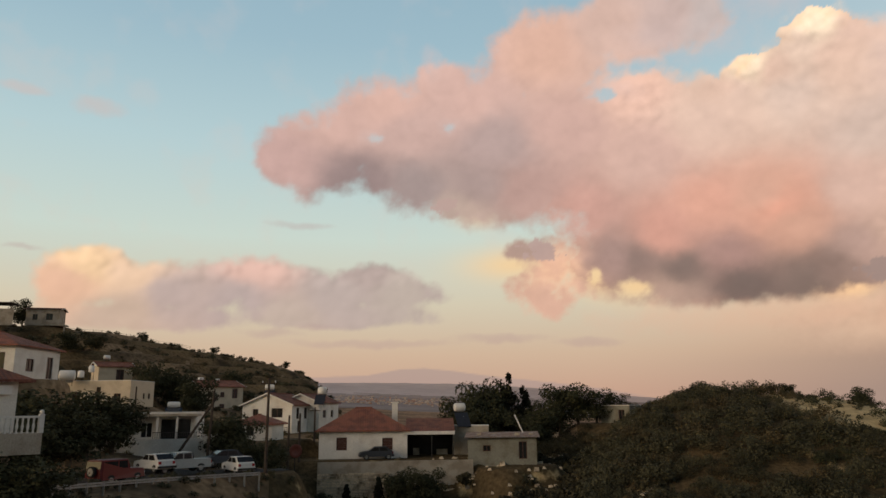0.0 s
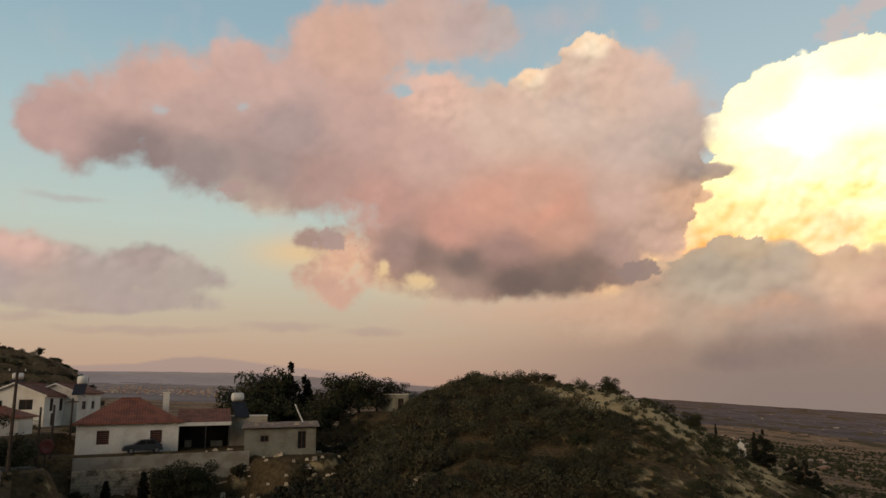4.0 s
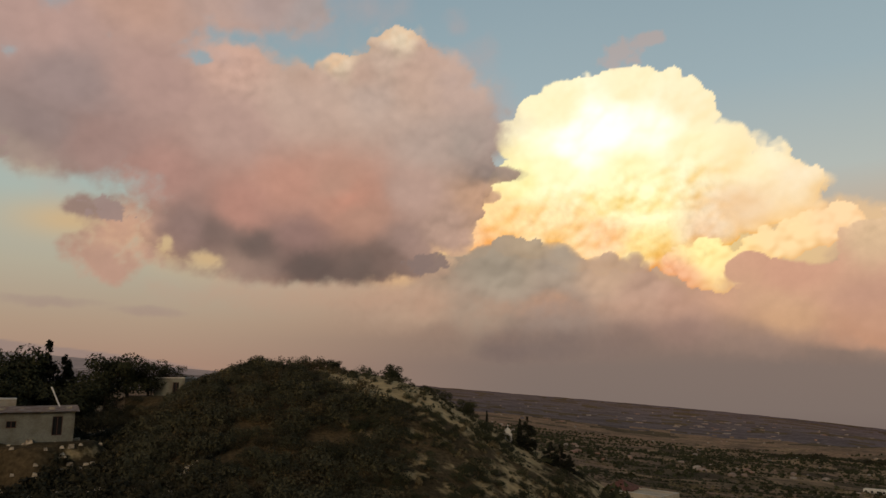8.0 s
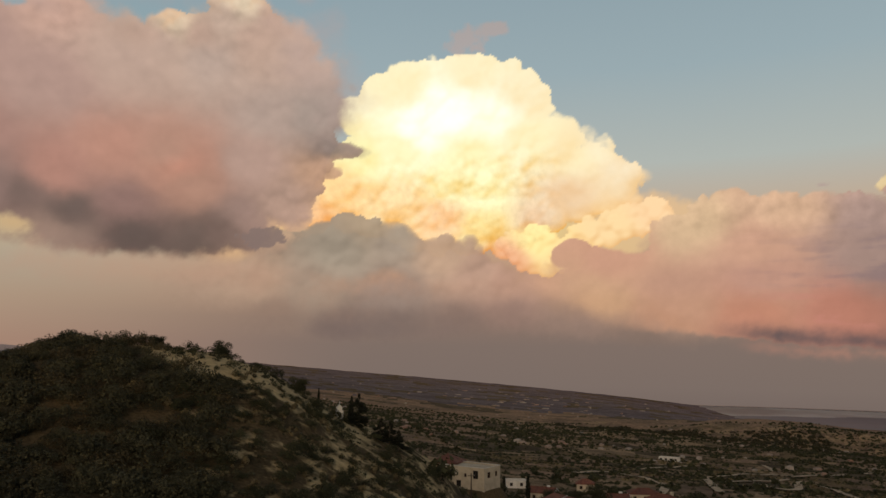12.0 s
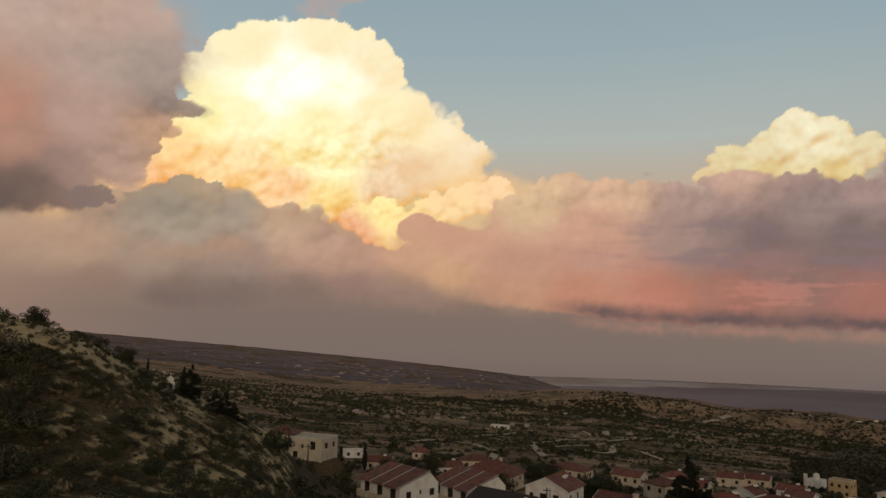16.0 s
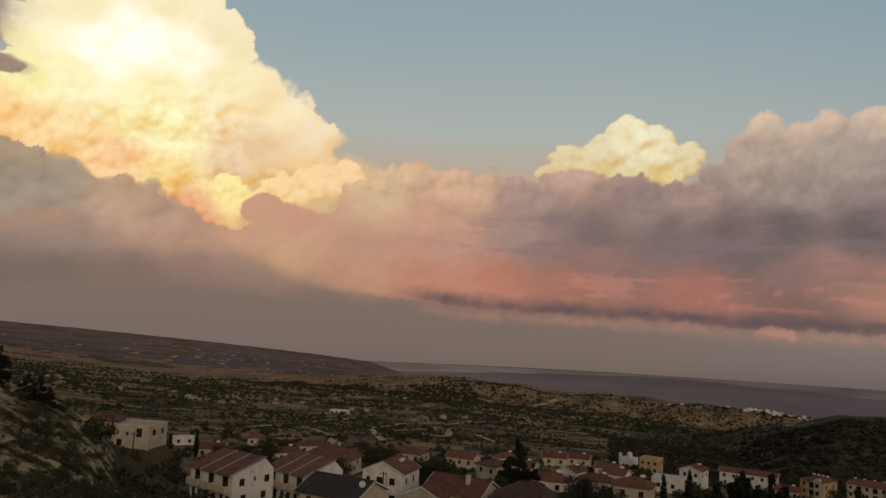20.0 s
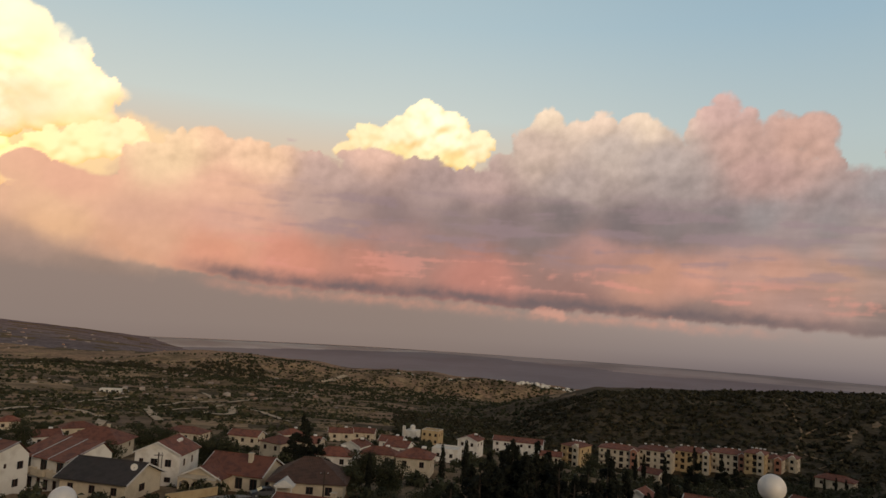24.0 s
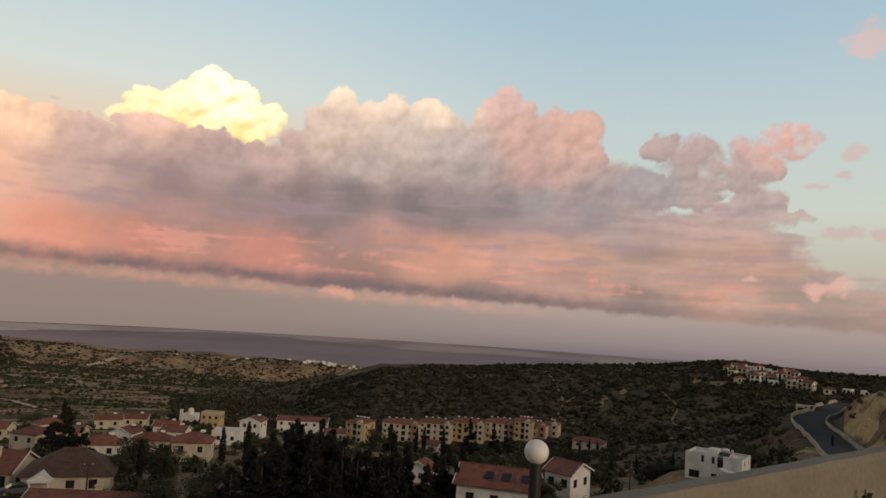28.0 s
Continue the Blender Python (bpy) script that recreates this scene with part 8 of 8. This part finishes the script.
# retaining wall under the white house: concrete above, rubble stone below
STONE = material("field_stone", (0.56, 0.46, 0.33), 0.95, 0.3, 1.2, 0.5, tone=(0.17, 0.135, 0.095))
wall_m = stand(-3.4, 86.0, 3, -6.0)
retaining = tagged(new("retaining_wall"), "retaining wall of concrete over rubble stone", "wall", kind="structure")
retaining.matrix_basis = wall_m
part("concrete_wall", Shape().box(-9.3, 8.4, -0.25, 0.25, -5.4, -0.02).box(-2, 8.4, -0.3, -0.253, -0.14, 0.08), CONCRETE, retaining)
rs = random.Random(9)
stones = Shape()
for rowk in range(12):
    x = -9.3
    while x < 8.2:
        w = rs.uniform(0.25, 0.6)
        z = -4.9 + rowk * 0.31
        if not (x > -1.5 and rowk > 6 + 0.5 * math.sin(x)):
            o = rs.uniform(0.05, 0.2)
            stones.box(x + 0.02, x + w - 0.02, -0.25 - o, -0.252, z + rs.uniform(0, 0.05), z + 0.27 + rs.uniform(-0.05, 0.05))
        x += w
tagged(part("stone_facing", stones, STONE, retaining), kind="stuff")

disc = thing("satellite_dish", "rust-red satellite dish on a short mast", "satellite dish", "", stand(-11.25, 84.0, 20, -4.7 - 1.2))
part("dish", Shape().rings([[(q * math.cos(k * math.pi / 10), y, q * math.sin(k * math.pi / 10) + 1.3) for k in range(20)] for q, y in ((0.05, 0.16), (0.4, 0.08), (0.72, -0.06), (0.74, -0.03), (0.4, 0.12))]), paint("rust_red", (0.16, 0.045, 0.03)), disc, rounded=True)
part("mast", Shape().tube((0, 0.2, -2.5), (0, 0.16, 1.3), 0.05), METAL_DARK, disc)
fence = thing("ridge_fence", "thin wire fence with posts along the ridge crest", "fence", "", None)
tops = [spot(a, 249.0) for a in np.arange(-27.5, -19.2, 0.55)]
for p in tops:
    part("post", Shape().box(p.x - 0.05, p.x + 0.05, p.y - 0.05, p.y + 0.05, p.z - 0.4, p.z + 1.25), METAL_DARK, fence)
for p, q in zip(tops[:-1], tops[1:]):
    for h in (0.7, 1.2):
        part("wire", Shape().tube((p.x, p.y, p.z + h), (q.x, q.y, q.z + h), 0.03, 0.03, 4), METAL_DARK, fence)

# rubble strewn on the slope below the shed
rub = Shape()
for x, y, z, w, h in sow(420, -1, 16, 62, 106, 0.15, 0.7, 31, clear=-1.5):
    n = len(rub.v)
    for dx, dy, dz in ((-1, -1, 0), (1, -1, 0), (1, 1, 0), (-1, 1, 0), (-0.6, -0.5, 1), (0.7, -0.6, 0.9), (0.5, 0.7, 1.1), (-0.7, 0.5, 0.8)):
        rub.v.append((x + dx * w * rs.uniform(0.4, 0.8), y + dy * w * rs.uniform(0.4, 0.8), z - 0.05 + dz * h * rs.uniform(0.5, 0.9)))
    rub.f += [tuple(n + k for k in q) for q in ((4, 5, 6, 7), (0, 1, 5, 4), (1, 2, 6, 5), (2, 3, 7, 6), (3, 0, 4, 7))]
tagged(new("rubble", rub.mesh("rubble", STONE)), "pale rubble and stones strewn down the slope", "rubble", kind="stuff")

# the wayside shrine on the hill
shrine = thing("chapel", "tiny white wayside chapel with an arched niche", "chapel", "", stand(38.4, 113.0, 10))
part("body", Shape().box(-0.55, 0.55, -0.5, 0.5, -0.6, 1.15).box(-0.35, 0.35, -0.45, 0.45, 1.153, 1.5), WALL_WHITE, shrine)
# near-black panel on the front, painted shade instead of a recess
part("niche", Shape().box(-0.2, 0.2, -0.53, -0.503, 0.3, 0.85), PAINTED_SHADE, shrine)
part("gable", Shape().quad((-0.5, -0.5, 1.5), (0.5, -0.5, 1.5), (0, -0.5, 2.0)).quad((-0.5, -0.5, 1.5), (0, -0.5, 2.0), (0, 0.5, 2.0), (-0.5, 0.5, 1.5)).quad((0.5, -0.5, 1.5), (0.5, 0.5, 1.5), (0, 0.5, 2.0), (0, -0.5, 2.0)).quad((-0.5, 0.5, 1.5), (0, 0.5, 2.0), (0.5, 0.5, 1.5)), WALL_WHITE, shrine)
part("cross", Shape().box(-0.03, 0.03, -0.03, 0.03, 2.003, 2.5).box(-0.14, 0.14, -0.03, 0.03, 2.25, 2.31), TRIM_WHITE, shrine)

# ---- far settlements ----
def far_boxes(name, label, spots, sizes, material, seed, tall=(0.3, 0.55)):
    g = random.Random(seed)
    s = Shape()
    for az, r in spots:
        p = spot(az, r)
        w, h = g.uniform(*sizes), g.uniform(*tall)
        a = g.uniform(0, 3.14)
        n = len(s.v)
        for z in (-4, w * h):
            s.v += [(p.x + w * 0.7 * math.cos(a + k), p.y + w * 0.7 * math.sin(a + k), p.z + z) for k in (0.6, 2.5, 3.74, 5.6)]
        s.v += [(p.x - w * 0.3 * math.cos(a), p.y - w * 0.3 * math.sin(a), p.z + w * h * 1.35), (p.x + w * 0.3 * math.cos(a), p.y + w * 0.3 * math.sin(a), p.z + w * h * 1.35)]
        s.f += [tuple(n + k for k in q) for q in ((0, 1, 5, 4), (1, 2, 6, 5), (2, 3, 7, 6), (3, 0, 4, 7), (5, 6, 8), (6, 7, 9, 8), (7, 4, 9), (4, 5, 8, 9))]
    return tagged(new(name, s.mesh(name, material)), label, "buildings", kind="stuff")


gq = random.Random(12)
FAR_PALE = material("far_pale_walls", (0.36, 0.31, 0.27), 0.9, 0.3, 0.02, 0.0, tone=(0.30, 0.17, 0.12))
far_boxes("far_town", "pale houses of a far hillside town", [(gq.uniform(-8.5, 0.5), gq.uniform(2100, 3300)) for _ in range(360)], (4, 8), FAR_PALE, 1)
far_boxes("far_farms", "scattered pale farm buildings on the plain", [(gq.uniform(33, 80), math.exp(gq.uniform(math.log(600), math.log(3800)))) for _ in range(190)], (2.5, 5.5), FAR_PALE, 2)
far_boxes("coast_houses", "string of white houses along the coast ridge", [(gq.uniform(91.5, 98.5), gq.uniform(1490, 1560)) for _ in range(46)] + [(gq.uniform(84, 91), 1500) for _ in range(5)], (4, 7.5), WALL_WHITE, 3)
far_boxes("greenhouses", "long pale greenhouses on the far plain", [(gq.gauss(54.5, 4.0), gq.gauss(2900, 450)) for _ in range(60)], (7, 20), FAR_PALE, 4, (0.06, 0.12))
farm = house(stand(63.3, 655, -15), "low white farm shed in the fields", 16, 7, 3.0, "flat", front=row(4, 16, 0.6, 1.8, 1.6), group="", name="shed", sink=4)

# ---- the terrace ----
outline = [(-3.4, 1.4), (-3.4, -4.5), (3.62, -4.5), (1.45, 0.46), (1.2, 1.4)]
slab = Shape().box(-3.0, 1.0, -4.2, 1.2, EYE - 9, EYE - 1.853)
base = len(slab.v)
slab.v += [(x, y, z) for z in (EYE - 1.85, EYE - 1.6) for x, y in outline]
slab.f += [tuple(base + 5 + k for k in range(5)), tuple(base + k for k in range(4, -1, -1))] + [(base + k, base + (k + 1) % 5, base + 5 + (k + 1) % 5, base + 5 + k) for k in range(5)]
terrace = tagged(new("terrace_floor", slab.mesh("terrace_floor", CONCRETE)), "concrete terrace floor", "floor", kind="structure")
a, b = Vector((1.28, 0.42, 0)), Vector((3.45, -4.35, 0))
way = (b - a).normalized()
out = Vector((-way.y, way.x, 0)) * 0.095
s, up = Shape(), Vector((0, 0, 1))
low, high = EYE - 2.0, EYE - 0.55
N = 40
prof = [(0.0, low), (0.0, high - 0.025), (0.025, high), (0.175, high), (0.2, high - 0.025), (0.2, low)]
rows = []
for k in range(N + 1):
    c = a + (b - a) * (k / N)
    rows.append([tuple(c + out * (o / 0.2) + up * (z + 0.0012 * math.sin(k * 1.7 + o * 30) + 0.0015 * math.sin(k * 0.6))) for o, z in prof])
s.rings(rows)
parapet = tagged(new("parapet", s.mesh("parapet", PARAPET_PAINT)), "sand-coloured rendered terrace parapet", "parapet", kind="structure")

GLOBE = material("opal_globe", (0.72, 0.70, 0.68), 0.35, 0.04, 3.0, 0.0)


def globe_lamp(az, r, z, size):
    x, y, _ = spot(az, r, 0)
    foot = float(land(az, r)) - EYE
    ob = thing("globe_lamp", "unlit white globe lamp on a black post", "garden lamp", "globe lamps", pose(x, y, EYE + z, 0, 0, -az))
    part("globe", Shape().ball((0, 0, 0), size, 16, 28), GLOBE, ob, rounded=True)
    part("collar", Shape().tube((0, 0, -size - 0.06), (0, 0, -size * 0.88), size * 0.52, size * 0.5, 16), METAL_DARK, ob)
    part("post", Shape().tube((0, 0, foot - z - 0.3), (0, 0, -size - 0.06), 0.085, 0.075, 14), METAL_DARK, ob)
    return ob


globe_lamp(111.95, 9.2, -1.775, 0.152)
globe_lamp(60.9, 9.2, -2.36, 0.152)

weeds = thing("weeds", "thin dry weeds growing behind the parapet", "plant", "", None)
for k, (t, h, lean) in enumerate(((0.62, 0.93, 0.05), (0.60, 0.84, -0.06), (0.71, 0.92, 0.02), (0.785, 0.94, 0.04), (0.555, 0.86, 0.08))):
    c = a + (b - a) * t - out * 0.9
    top = Vector((c.x + lean * 0.6, c.y + lean, EYE - 1.6 + h))
    stem = part("stem", Shape().tube((c.x, c.y, EYE - 1.6), tuple(top), 0.006, 0.003, 5), BARK, weeds)
    g = random.Random(k)
    sh = Shape()
    for q in range(7 if k < 2 else 3):
        p = Vector((c.x, c.y, EYE - 1.6)).lerp(top, g.uniform(0.72, 1.0))
        d = Vector((g.uniform(-1, 1), g.uniform(-1, 1), g.uniform(-0.2, 0.6))).normalized() * 0.035
        e = Vector((g.uniform(-1, 1), g.uniform(-1, 1), g.uniform(-1, 1))).normalized() * 0.014
        sh.quad(p, p + d * 0.5 + e, p + d, p + d * 0.5 - e)
    part("leaf", sh, LEAF_GREEN, stem)
